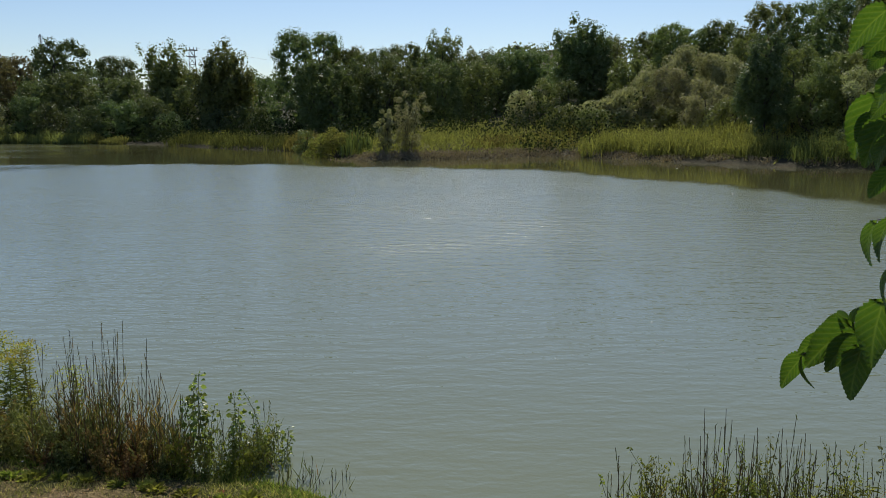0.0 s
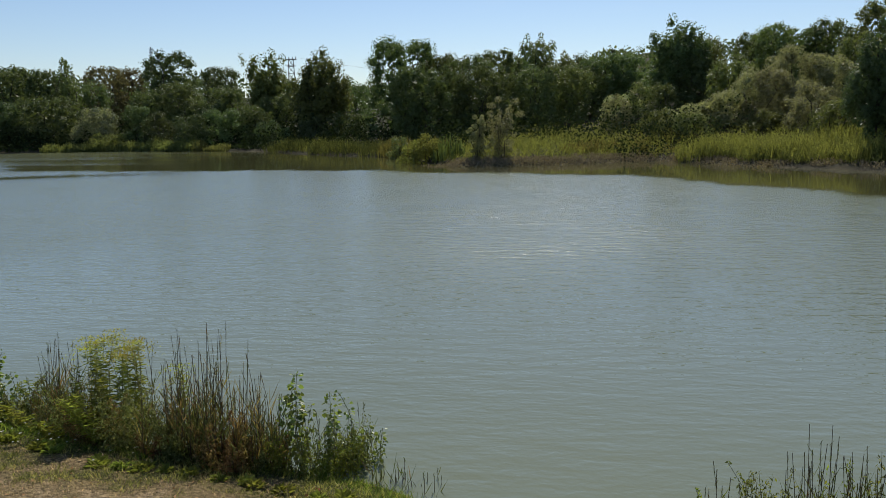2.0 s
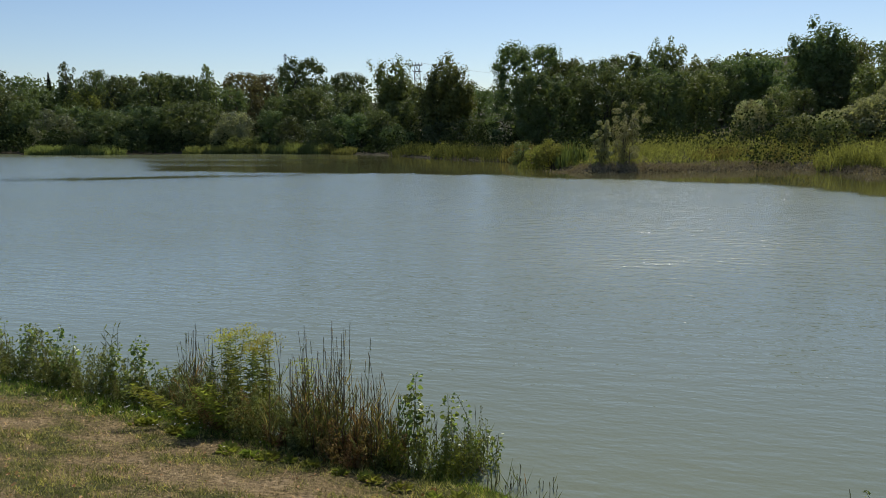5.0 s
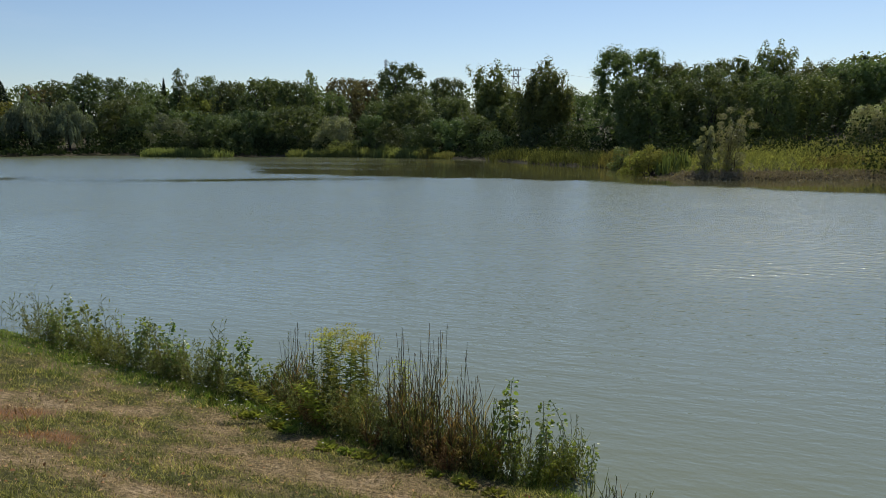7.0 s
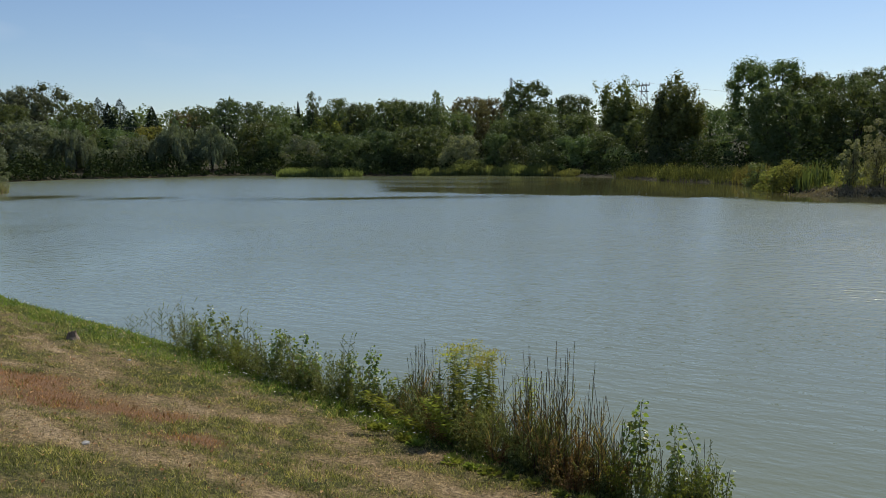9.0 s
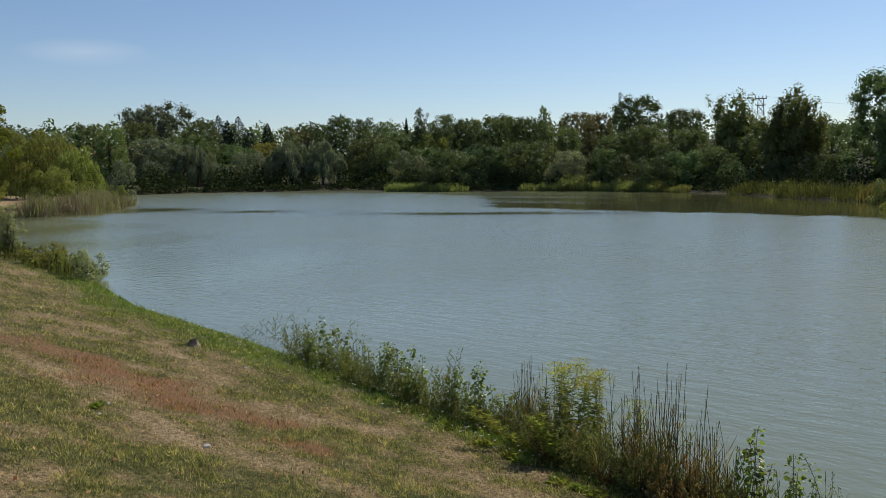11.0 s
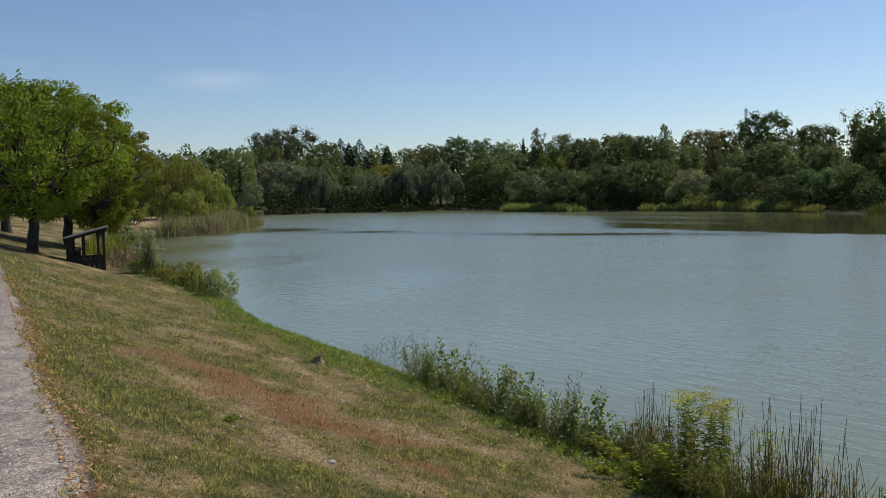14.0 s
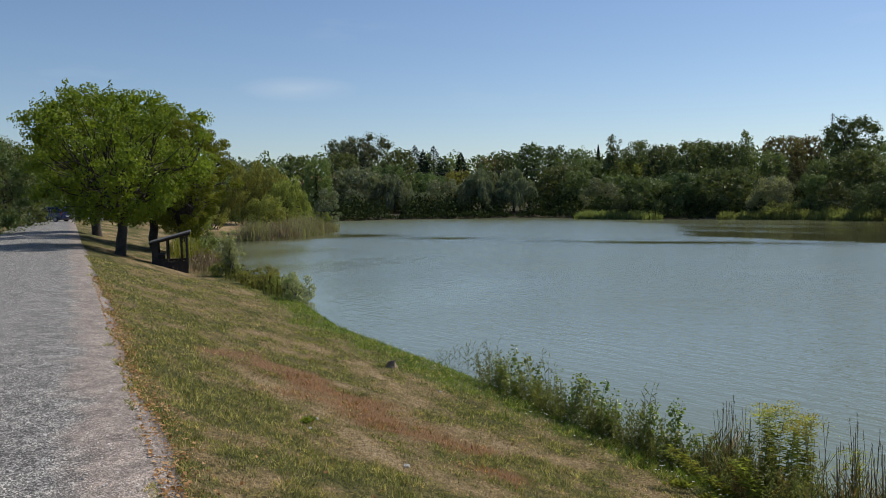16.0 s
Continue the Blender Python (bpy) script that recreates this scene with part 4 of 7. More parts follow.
def build_meadow():
    """The yellow-green herbs that cover the low point."""
    rng = dice()
    n = 90000
    x, y = rng.uniform(-30, 45, n), rng.uniform(40, 100, n)
    s = shore_distance(x, y)
    wide = np.interp(x, [-30, -18, -8, 5, 14, 30], [4, 6, 13, 18, 13, 9])
    keep = (s > 0.3 + 1.9 * rng.random(n) * np.clip((x + 7) / 2, 0, 1)) & (s < wide * (0.75 + 0.35 * rng.random(n)))
    x, y, s = x[keep], y[keep], s[keep]
    patch = 0.5 + 0.5 * np.sin(x * 0.9 + 1.7 * np.sin(y * 0.4)) * np.sin(y * 0.8 + np.sin(x * 0.6))
    h = (0.35 + 1.0 * patch) * (0.5 + 0.6 * rng.random(len(x))) * np.clip(0.35 + s / 6, 0, 1)
    v = [blades(rng, x, y, land(x, y) - 0.05, h, 0.055 * (0.6 + 0.8 * rng.random(len(x))), 1.2)]
    m = len(x)
    i = rng.integers(0, len(x), m)
    c = np.stack([x[i] + rng.normal(size=m) * 0.2, y[i] + rng.normal(size=m) * 0.2, land(x[i], y[i]) + h[i] * (0.35 + 0.75 * rng.random(m))], 1)
    ls = 0.16 * (0.5 + rng.random(m))
    v.append(cards(c, rng.normal(size=(m, 3)) + [0, 0, 0.8], rng.normal(size=(m, 3)) + [0, 0, 0.6], ls, ls * 0.5))
    tagged(new("meadow", card_mesh("meadow", np.concatenate(v), LEAF["meadow"])), "tall yellow-green weeds and grasses on the low point", "meadow", kind="stuff")


build_meadow()
stand("reed_bed", "yellow-green reeds standing at the far shore", "reeds", along((-70.0, 92.8), (-81.5, 92.4), 1.0, 1.7), 1.6, "rushes", 62, 0.09, 1.0, 0.3)
stand("reed_bed", "yellow-green reeds under the far willows", "reeds", along((-60.5, 96.8), (-49.8, 98.4), 1.0, 1.6), 1.6, "rushes", 62, 0.09, 1.0, 0.3)
stand("reed_bed", "green reed clump at the water's edge", "reeds", along((-48.3, 98.2), (-41.8, 96.4), 0.9, 1.6, 0.3), 1.6, "rushes", 62, 0.09, 1.0, 0.3)
stand("reed_bed", "small green reed clump at the water's edge", "reeds", along((-40.6, 95.8), (-37.4, 94.6), 0.9, 1.3, 0.3), 1.6, "rushes", 62, 0.09, 1.0, 0.3)
stand("reed_bed", "mixed pale reeds and weeds along the shore", "reeds", along((-28.0, 88.0), (-15.5, 76.5), 1.4, 1.5), 1.5, "reed", 18, 0.07, 2.0, 0.4)
stand("reed_bed", "dense yellow-green reeds on the low point", "reeds", along((-13.5, 75.5), (-7.5, 68.5), 1.3, 1.8), 1.6, "meadow", 18, 0.07, 2.6, 0.5)
stand("reed_bed", "tall bushy reeds on the low point", "reeds", along((-8.9, 62.5), (-6.2, 60.0), 1.0, 1.2), 1.9, "reed", 12, 0.14, 1.4)
stand("dead_reeds", "brown dead reed litter at the waterline", "reeds", along((-6.5, 56.5), (-1.0, 57.6), 0.7, 1.3) + along((-1.0, 57.6), (8.5, 62.0), 0.8, 1.4) + along((9.3, 60.8), (14.6, 53.0), 0.9, 1.0) + along((14.6, 53.0), (22.0, 45.6), 1.3, 0.6), 0.34, "straw", 34, 0.07, 1.6, 1.6)
stand("tall_herbs", "thick yellow-green goldenrod tufts on the low point", "herbs", along((3.0, 63.8), (9.5, 65.0), 1.3, 1.1) + along((5.0, 67.5), (11.5, 68.5), 1.8, 1.0), 1.35, "meadow", 30, 0.055, 3.2, 0.6)
stand("tall_herbs", "tall yellow-green herbs along the shore below the rise", "herbs", along((12.2, 59.6), (20.0, 49.6), 0.9, 1.5, 0.6) + along((14.5, 62.0), (19.5, 56.5), 1.3, 1.2, 0.6), 1.7, "meadow", 28, 0.055, 3.2, 0.6)
stand("tall_herbs", "olive herbs and reeds at the foot of the rise", "herbs", along((21.2, 48.0), (26.5, 43.8), 0.8, 1.3, 0.5), 2.0, "reed", 30, 0.05, 3.0, 0.5)
stand("reed_bed", "tall grey-green reeds round the small headland", "reeds", along((-63.5, 30.8), (-77.0, 46.3), 0.9, 1.7, 0.7), 1.9, "silver", 20, 0.06, 2.0, 0.5)
stand("reed_bed", "brown dry reeds among the green ones on the headland", "reeds", along((-63.2, 30.8), (-76.0, 45.6), 1.0, 1.5, 0.7), 1.7, "straw", 14, 0.06, 1.6, 0.5)


# ---- turf ----
def build_turf(name, label, tint, count, kind, tall):
    """Mown grass blades over the near bank, in tufts; each blade one slim triangle."""
    rng = dice()
    far = 11 if kind == "rust" else 30
    r = np.exp(rng.uniform(math.log(2.2), math.log(far), count))
    a = np.radians(rng.uniform(-30, 82, count))
    tuft = rng.integers(0, count // 9, count)
    tr, ta = np.exp(rng.uniform(math.log(2.2), math.log(far), count // 9)), np.radians(rng.uniform(-30, 82, count // 9))
    mix = rng.random(count) < 0.55
    r, a = np.where(mix, tr[tuft] * (1 + 0.011 * rng.normal(size=count)), r), np.where(mix, ta[tuft] + 0.009 * rng.normal(size=count), a)
    x, y = -r * np.sin(a), r * np.cos(a)
    s, q = shore_distance(x, y), road_distance(x, y)
    dry, lush, rust = dryness(x, y), lushness(x, y), rustiness(x, y)
    if kind == "dry":
        chance = np.clip(0.22 + dry * 0.9 - lush - 0.5 * rust, 0, 1)
    elif kind == "rust":
        chance = rust
    elif kind == "fresh":
        chance = lush * 1.2
    else:
        chance = np.clip(1.25 - dry * 2.0 - lush * 0.5 - rust, 0.03, 1)
    fray = 0.05 + 0.26 * (patchy(x, y, 0.35, 11) - 0.5) + 0.2 * (patchy(x, y, 0.1, 12) - 0.5)
    keep = (s > 0.03) & (q > fray) & (rng.random(count) < chance * np.clip(r / 8, 0.5, 1))
    x, y, r, lush, dry = x[keep], y[keep], r[keep], lush[keep], dry[keep]
    n = len(x)
    h = tall * (0.4 + 1.3 * rng.random(n) ** 1.7) * (1 + 1.0 * lush + 0.7 * np.clip(0.4 - dry, 0, 1)) * (0.9 + 0.012 * r) * (0.55 + 1.0 * patchy(x, y, 0.22, 21))
    w = 0.0046 + 0.0008 * r
    turn, way, lean = rng.random(n) * 6.283, rng.random(n) * 6.283, h * (0.2 + 1.0 * rng.random(n))
    foot = np.stack([x, y, turf_level(x, y) - 0.008 + 0.02 * np.clip(1 - q[keep] / 0.14, 0, 1)], 1)
    half = np.stack([np.cos(turn), np.sin(turn), 0 * turn], 1) * (w / 2)[:, None]
    tip = foot + np.stack([np.cos(way) * lean, np.sin(way) * lean, h], 1)
    v = np.stack([foot - half, foot + half, tip], 1).reshape(-1, 3)
    return tagged(new(name, mesh_from(name, v, np.arange(3 * n), 3, LEAF[tint])), label, "grass", kind="stuff")


build_turf("grass", "short green mown grass on the bank", "turf", 860000, "green", 0.026)
build_turf("dry_grass", "bleached dry grass on the bank", "hay", 620000, "dry", 0.020)
build_turf("fresh_grass", "fresh bright green grass along the water", "fresh", 520000, "fresh", 0.032)
build_turf("dead_grass", "red-brown dead grass in a streak across the bank", "rust", 170000, "rust", 0.036)


# ---- far woods closing the view ----
def build_far_woods():
    rng = dice()
    out = []
    for az in np.arange(-48, 100, 1.0):
        rise = float(np.interp(az, [-48, -5, 4, 9, 15, 21, 30, 62, 66, 100], [1.0, 1.0, 0.85, 0.72, 0.72, 0.95, 1.05, 1.05, 0.9, 0.9]))
        for d0, hh in ((198, 10.0), (216, 10.8), (246, 12.2)):
            d = d0 * (1 + 0.05 * rng.normal()) * (0.74 if az > 62 else 1)
            turn = radians(az + 0.4 * rng.normal())
            x, y = -d * math.sin(turn), d * math.cos(turn)
            z, h, w = land_at(x, y), hh * rise * (0.78 + 0.3 * rng.random()), 6 + 4 * rng.random()
            lobes = [(x + rng.normal() * w * 0.30 * (1.1 - q), y + rng.normal() * w * 0.3 * (1.1 - q), z + h * q, w * (0.16 + 0.12 * rng.random()), h * 0.11) for q in (0.2, 0.35, 0.5, 0.58, 0.66, 0.74, 0.8, 0.86)]
            c, axis, normal, ls = scatter_lobes(rng, lobes, 155, 0.8)
            out.append(cards(c, axis, normal, ls, ls * 0.66))
    tagged(new("far_woods", card_mesh("far_woods", np.concatenate(out), LEAF["dark"])), "dark green distant woodland behind the lake", "woods", kind="stuff")


build_far_woods()


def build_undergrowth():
    """Brush that fills the wood's edge behind the far waterline, its dark green holding the shade under the trees."""
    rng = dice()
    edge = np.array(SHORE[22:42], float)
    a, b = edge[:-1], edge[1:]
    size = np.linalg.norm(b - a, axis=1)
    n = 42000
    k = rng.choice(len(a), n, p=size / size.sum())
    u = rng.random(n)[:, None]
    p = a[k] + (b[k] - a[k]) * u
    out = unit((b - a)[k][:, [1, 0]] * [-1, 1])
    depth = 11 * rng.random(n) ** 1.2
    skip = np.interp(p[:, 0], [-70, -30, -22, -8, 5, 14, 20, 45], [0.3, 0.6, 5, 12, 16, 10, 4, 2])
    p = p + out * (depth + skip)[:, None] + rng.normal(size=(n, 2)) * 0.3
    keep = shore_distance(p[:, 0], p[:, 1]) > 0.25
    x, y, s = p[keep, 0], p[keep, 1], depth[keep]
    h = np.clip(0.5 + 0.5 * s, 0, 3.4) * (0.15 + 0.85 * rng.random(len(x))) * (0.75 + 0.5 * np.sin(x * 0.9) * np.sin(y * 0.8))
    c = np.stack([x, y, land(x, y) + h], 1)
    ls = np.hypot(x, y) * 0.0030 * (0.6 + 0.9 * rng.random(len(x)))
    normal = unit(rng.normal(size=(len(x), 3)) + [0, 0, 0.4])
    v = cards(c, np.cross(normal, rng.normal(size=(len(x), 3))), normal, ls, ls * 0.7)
    tagged(new("undergrowth", card_mesh("undergrowth", v, LEAF["brush"])), "green brush filling the wood's edge, darkened for the shade under the trees", "undergrowth", kind="stuff")


build_undergrowth()


# ---- trees and shrubs, place by place ----
# grove behind the low point
broad(-14.3, 90.9, 12.3, 8.7, "dark")
broad(-10.8, 94.5, 10.7, 6.6, "dark")
broad(-7.2, 89.8, 10.2, 6.0, "dark")
broad(-4.2, 96.0, 11.2, 6.0, "dark")
broad(-11.2, 85.3, 8.8, 6.6, "dark")
broad(-5.5, 85.9, 8.7, 6.6, "dark")
broad(-2.1, 100.1, 10.2, 6.3, "dark")
poplar(-1.2, 104.1, 13.4, 3.6)
poplar(1.0, 106.1, 13.6, 3.9)
poplar(3.4, 100.0, 11.0, 3.5)
poplar(6.1, 107.9, 11.5, 3.4, "dark")
spruce(10.1, 111.6, 12.3, 2.8)
broad(6.7, 97.8, 10.5, 6.2, "dark")
broad(10.4, 99.5, 10.7, 5.6, "dark")
broad(5.1, 94.9, 9.3, 6.0, "dark")
poplar(15.1, 103.0, 9.9, 3.6)
broad(0.2, 88.1, 8.7, 4.9, "dark")
broad(3.7, 90.0, 8.7, 4.4)
bush(7.6, 77.7, 5.3, 2.7, "silver")
bush(9.8, 79.5, 6.4, 2.5)
broad(12.0, 81.2, 6.4, 2.9)
# tall tree and the wooded rise
poplar(14.7, 86.9, 13.2, 5.2, "dark")
broad(15.1, 87.3, 11.2, 4.8, "dark")
broad(15.4, 84.7, 9.1, 4.5, "dark")
poplar(19.2, 93.2, 11.9, 3.0)
broad(22.2, 89.4, 11.7, 4.5, "dark")
broad(23.6, 84.9, 12.1, 4.9)
broad(27.2, 88.0, 11.9, 4.5, "dark")
broad(28.9, 85.4, 12.4, 5.0, "dark")
broad(32.3, 82.0, 13.7, 4.9)
broad(34.8, 78.8, 13.4, 5.4, "dark")
broad(35.3, 72.0, 13.4, 6.2, "dark")
broad(35.2, 65.3, 13.3, 6.2, "dark")
broad(17.9, 78.1, 8.3, 4.5)
bush(21.8, 72.9, 8.9, 5.3, "silver")
bush(24.5, 72.1, 8.1, 4.2, "silver")
broad(27.8, 75.2, 10.0, 4.5)
bush(13.3, 75.6, 4.3, 4.0, "silver")
bush(19.4, 70.6, 7.0, 4.2, "silver")
bush(20.7, 64.9, 5.7, 4.3, "silver")
bush(18.4, 67.0, 3.7, 3.4)
bush(21.0, 60.6, 4.3, 3.1)
poplar(21.2, 54.6, 9.0, 3.4, "shade")
broad(24.3, 57.2, 7.6, 3.5)
bush(24.1, 52.9, 6.4, 3.2)
broad(26.3, 54.1, 7.0, 4.0)
bush(25.2, 49.0, 5.8, 3.1, "silver")
broad(28.1, 50.9, 7.7, 4.9)
bush(10.6, 71.3, 3.9, 3.5)
bush(12.6, 69.0, 3.6, 2.9)
bush(8.2, 81.7, 5.4, 3.4, "silver")
bush(10.1, 83.5, 6.6, 2.0, "silver")
# small tree on the point
sapling(-2.4, 58.6, 4.7, 2.6, "silver")
sapling(-4.0, 58.5, 3.5, 1.6, "silver")
bush(-8.0, 61.5, 2.2, 2.4, "yellow")
bush(-11.8, 70.1, 1.9, 2.0)
# mounds of shrubs on the meadow
bush(-9.3, 62.5, 1.7, 2.1, "yellow")
bush(15.3, 73.5, 5.0, 4.0, "silver")
bush(17.3, 72.4, 7.2, 4.6, "silver")
# row across the bay
broad(-56.5, 122.7, 14.5, 8.7, "shade")
broad(-54.3, 139.9, 13.2, 7.8, "shade")
poplar(-36.5, 112.3, 12.9, 6.4)
poplar(-26.1, 100.7, 12.1, 6.2)
broad(-24.0, 109.5, 8.4, 4.7, "dark")
poplar(-28.6, 102.1, 11.0, 3.3, "shade")
broad(-71.9, 131.7, 13.1, 6.3, "brown")
broad(-70.6, 138.1, 13.1, 5.4, "brown")
poplar(-69.0, 116.1, 13.1, 2.4)
broad(-74.5, 118.6, 11.8, 5.9, "shade")
broad(-78.6, 115.9, 12.3, 6.8, "dark")
broad(-88.5, 121.2, 12.3, 6.3, "shade")
broad(-97.9, 126.6, 13.8, 5.6, "dark")
poplar(-104.8, 127.5, 15.4, 2.8, "shade")
broad(-53.5, 109.7, 7.9, 5.9, "dark")
broad(-48.3, 109.9, 9.0, 6.7, "dark")
broad(-44.0, 107.4, 6.5, 4.8, "dark")
broad(-41.7, 110.4, 8.4, 5.7, "dark")
broad(-33.2, 107.0, 7.0, 5.5, "dark")
broad(-35.5, 102.0, 5.5, 3.8, "dark")
bush(-57.3, 102.1, 5.4, 5.7, "silver")
bush(-52.1, 102.6, 5.7, 3.6, "dark")
bush(-47.9, 101.3, 4.9, 4.7, "shade")
bush(-39.3, 100.7, 5.1, 6.0, "dark")
bush(-43.0, 99.1, 4.4, 4.5, "shade")
broad(-64.8, 103.4, 7.1, 7.6, "dark")
broad(-70.8, 101.9, 6.8, 7.8, "shade")
bush(-73.1, 97.7, 6.0, 6.8, "dark")
bush(-75.9, 95.6, 4.1, 5.1, "shade")
bush(-54.2, 99.2, 2.3, 4.7, "rushes")
bush(-29.8, 95.5, 2.7, 1.9, "dark")
bush(-32.6, 97.8, 3.6, 3.6, "shade")
bush(-22.5, 97.5, 4.2, 4.9, "shade")
bush(-25.9, 94.6, 3.8, 4.1, "shade")
# far side of the water
airy(-146.0, 96.5, 17.5, 11.6, "grey")
airy(-151.2, 94.0, 16.4, 7.4, "grey")
broad(-133.9, 96.5, 13.4, 6.9, "dark")
spruce(-148.0, 111.0, 15.8, 4.4, "blue")
spruce(-146.9, 112.5, 14.7, 2.8)
spruce(-141.5, 111.3, 15.2, 4.5)
spruce(-139.2, 117.3, 13.8, 3.0)
spruce(-147.8, 119.4, 12.9, 4.0)
broad(-148.0, 134.6, 13.6, 8.4, "brown")
broad(-138.3, 130.3, 14.1, 6.0, "shade")
broad(-130.7, 131.0, 15.6, 7.5, "shade")
broad(-129.8, 138.7, 15.3, 6.6, "shade")
broad(-130.0, 145.4, 14.6, 5.4, "dark")
spruce(-129.6, 152.4, 16.0, 1.1)
airy(-127.0, 154.5, 18.0, 3.1)
airy(-122.0, 158.5, 16.4, 3.6)
broad(-111.8, 153.7, 14.4, 6.6, "dark")
broad(-100.9, 149.1, 14.7, 7.5, "shade")
broad(-94.6, 147.3, 13.8, 6.1, "dark")
poplar(-76.7, 128.9, 14.0, 2.5)
broad(-107.6, 125.1, 10.9, 9.2, "dark")
broad(-98.5, 126.1, 10.6, 8.9, "yellow")
broad(-86.7, 122.5, 9.5, 8.3, "dark")
broad(-78.0, 122.3, 9.7, 7.1, "dark")
broad(-69.6, 121.5, 9.9, 6.8, "dark")
broad(-91.6, 112.4, 7.5, 7.1, "dark")
broad(-81.0, 108.0, 6.2, 5.6, "shade")
broad(-73.0, 107.6, 6.4, 6.3, "shade")
broad(-68.5, 110.5, 5.9, 5.4, "shade")
weeping(-109.2, 96.9, 8.5, 8.1, "willow")
weeping(-105.5, 101.0, 8.3, 8.6, "willow")
bush(-114.7, 93.6, 6.9, 7.7, "willow")
weeping(-124.0, 88.0, 8.0, 7.4, "willow")
bush(-119.9, 90.2, 4.9, 6.3, "willow")
broad(-130.5, 83.7, 9.9, 10.2, "willow")
bush(-128.3, 81.6, 7.1, 8.5, "willow")
broad(-131.0, 91.9, 10.3, 7.8, "dark")
bush(-122.5, 84.9, 2.4, 3.1, "yellow")
broad(-103.0, 109.1, 9.6, 7.8, "dark")
broad(-96.8, 108.0, 8.1, 6.1, "dark")
bush(-89.0, 105.5, 6.4, 5.8, "willow")
broad(-125.0, 96.6, 8.7, 7.7, "dark")
broad(-140.5, 86.6, 13.0, 6.9, "dark")
broad(-123.0, 102.3, 8.8, 6.7, "yellow")
bush(-57.3, 103.2, 5.6, 5.7, "willow")
bush(-78.3, 101.3, 4.3, 6.2, "shade")
bush(-71.8, 101.2, 3.8, 6.0, "shade")
bush(-66.4, 102.4, 4.1, 5.1, "shade")
bush(-51.7, 103.9, 5.6, 3.2, "dark")
# left bank beyond the bay
weeping(-86.2, 42.0, 7.8, 8.7, "gold")
weeping(-79.5, 42.0, 5.7, 5.3, "gold")
bush(-71.6, 35.5, 3.9, 3.9, "gold")
bush(-110.0, 65.3, 5.2, 4.0, "willow")
broad(-108.7, 50.8, 8.0, 5.0, "gold")
broad(-129.8, 75.0, 11.2, 6.3)
broad(-145.3, 66.9, 11.8, 6.7, "grey")
broad(-149.3, 81.1, 12.8, 8.3, "dark")
broad(-137.0, 80.6, 7.6, 6.0, "shade")
bush(-79.2, 33.5, 4.4, 2.7, "yellow")
sapling(-74.1, 43.4, 2.1, 1.6)
broad(-100.5, 44.6, 6.9, 4.6, "dark")
# along the road
walnut(-35.8, 10.8, 8.2, 7.8, 0.19)
walnut(-47.6, 16.4, 9.2, 7.5)
walnut(-55.4, 15.5, 10.4, 7.6, 0.32)
walnut(-44.3, 17.0, 8.2, 5.4)
broad(-78.6, 14.6, 9.0, 6.1, "dark")
broad(-59.4, 8.6, 8.3, 6.3, "dark")
broad(-114.6, 28.2, 8.7, 7.4, "dark")
broad(-120.6, 32.6, 8.3, 7.0, "dark")
broad(-109.4, 23.7, 9.5, 7.0, "dark")
broad(-114.8, 34.7, 8.1, 7.5, "dark")
broad(-116.4, 45.5, 8.3, 7.0, "dark")
broad(-118.0, 41.2, 8.3, 7.0, "dark")


# ---- plants of the near bank ----
def leaves(centre, axis, normal, length, width, fold=0.15):
    """Broad leaf blades of two halves folded along the rib."""
    axis = unit(axis)
    side = unit(np.cross(axis, normal))
    up = np.cross(side, axis)
    n = len(centre)
    length, width = np.broadcast_to(length, n)[:, None], np.broadcast_to(width, n)[:, None]
    base, tip = centre - axis * length / 2, centre + axis * length / 2 - up * length * 0.08
    lift = up * width * fold
    r1, r2 = base + axis * length * 0.28 + side * width * 0.5 + lift, base + axis * length * 0.66 + side * width * 0.36 + lift
    l1, l2 = base + axis * length * 0.28 - side * width * 0.5 + lift, base + axis * length * 0.66 - side * width * 0.36 + lift
    v = np.stack([base, r1, r2, tip, l2, l1], 1).reshape(-1, 3)
    k = np.arange(n)[:, None] * 6
    return v, np.concatenate([k + [0, 1, 2, 3], k + [0, 3, 4, 5]], 1).reshape(-1, 4)


def leaf_mesh(name, blocks, mat):
    vs, fs, base = [], [], 0
    for v, f in blocks:
        vs.append(v)
        fs.append(f + base)
        base += len(v)
    return mesh_from(name, np.concatenate(vs), np.concatenate(fs), 4, mat)


def stem_path(rng, foot, head, r0, r1, k=6, bow=0.05):
    foot, head = np.asarray(foot, float), np.asarray(head, float)
    u = np.linspace(0, 1, k)[:, None]
    bend = rng.normal(size=3) * [1, 1, 0] * np.linalg.norm(head - foot) * bow
    p = foot + (head - foot) * u + bend * np.sin(u * np.pi) + rng.normal(size=(k, 3)) * 0.004
    return np.c_[p, r0 + (r1 - r0) * u[:, 0]]


def on_path(path, u):
    u = np.clip(u, 0, 1) * (len(path) - 1)
    i = np.minimum(u.astype(int), len(path) - 2)
    f = (u - i)[:, None]
    return path[i, :3] * (1 - f) + path[i + 1, :3] * f


def plant(name, x, y, label, category, group, stem_mat, shoots, sides=4, word="stalk"):
    """shoots: for each, its tubes and its leafy meshes by name; every shoot is a part that carries its leaves."""
    ob = tagged(empty(name, x, y, float(turf_level(x, y))), label, category, group)
    for paths, leafy in shoots:
        over = ob
        if paths:
            v, f = tubes(paths, sides)
            over = part(word, mesh_from(word, v, f, 4, stem_mat), ob)
        for pname, me in leafy:
            tagged(part(pname, me, over), kind="stuff")
    return ob


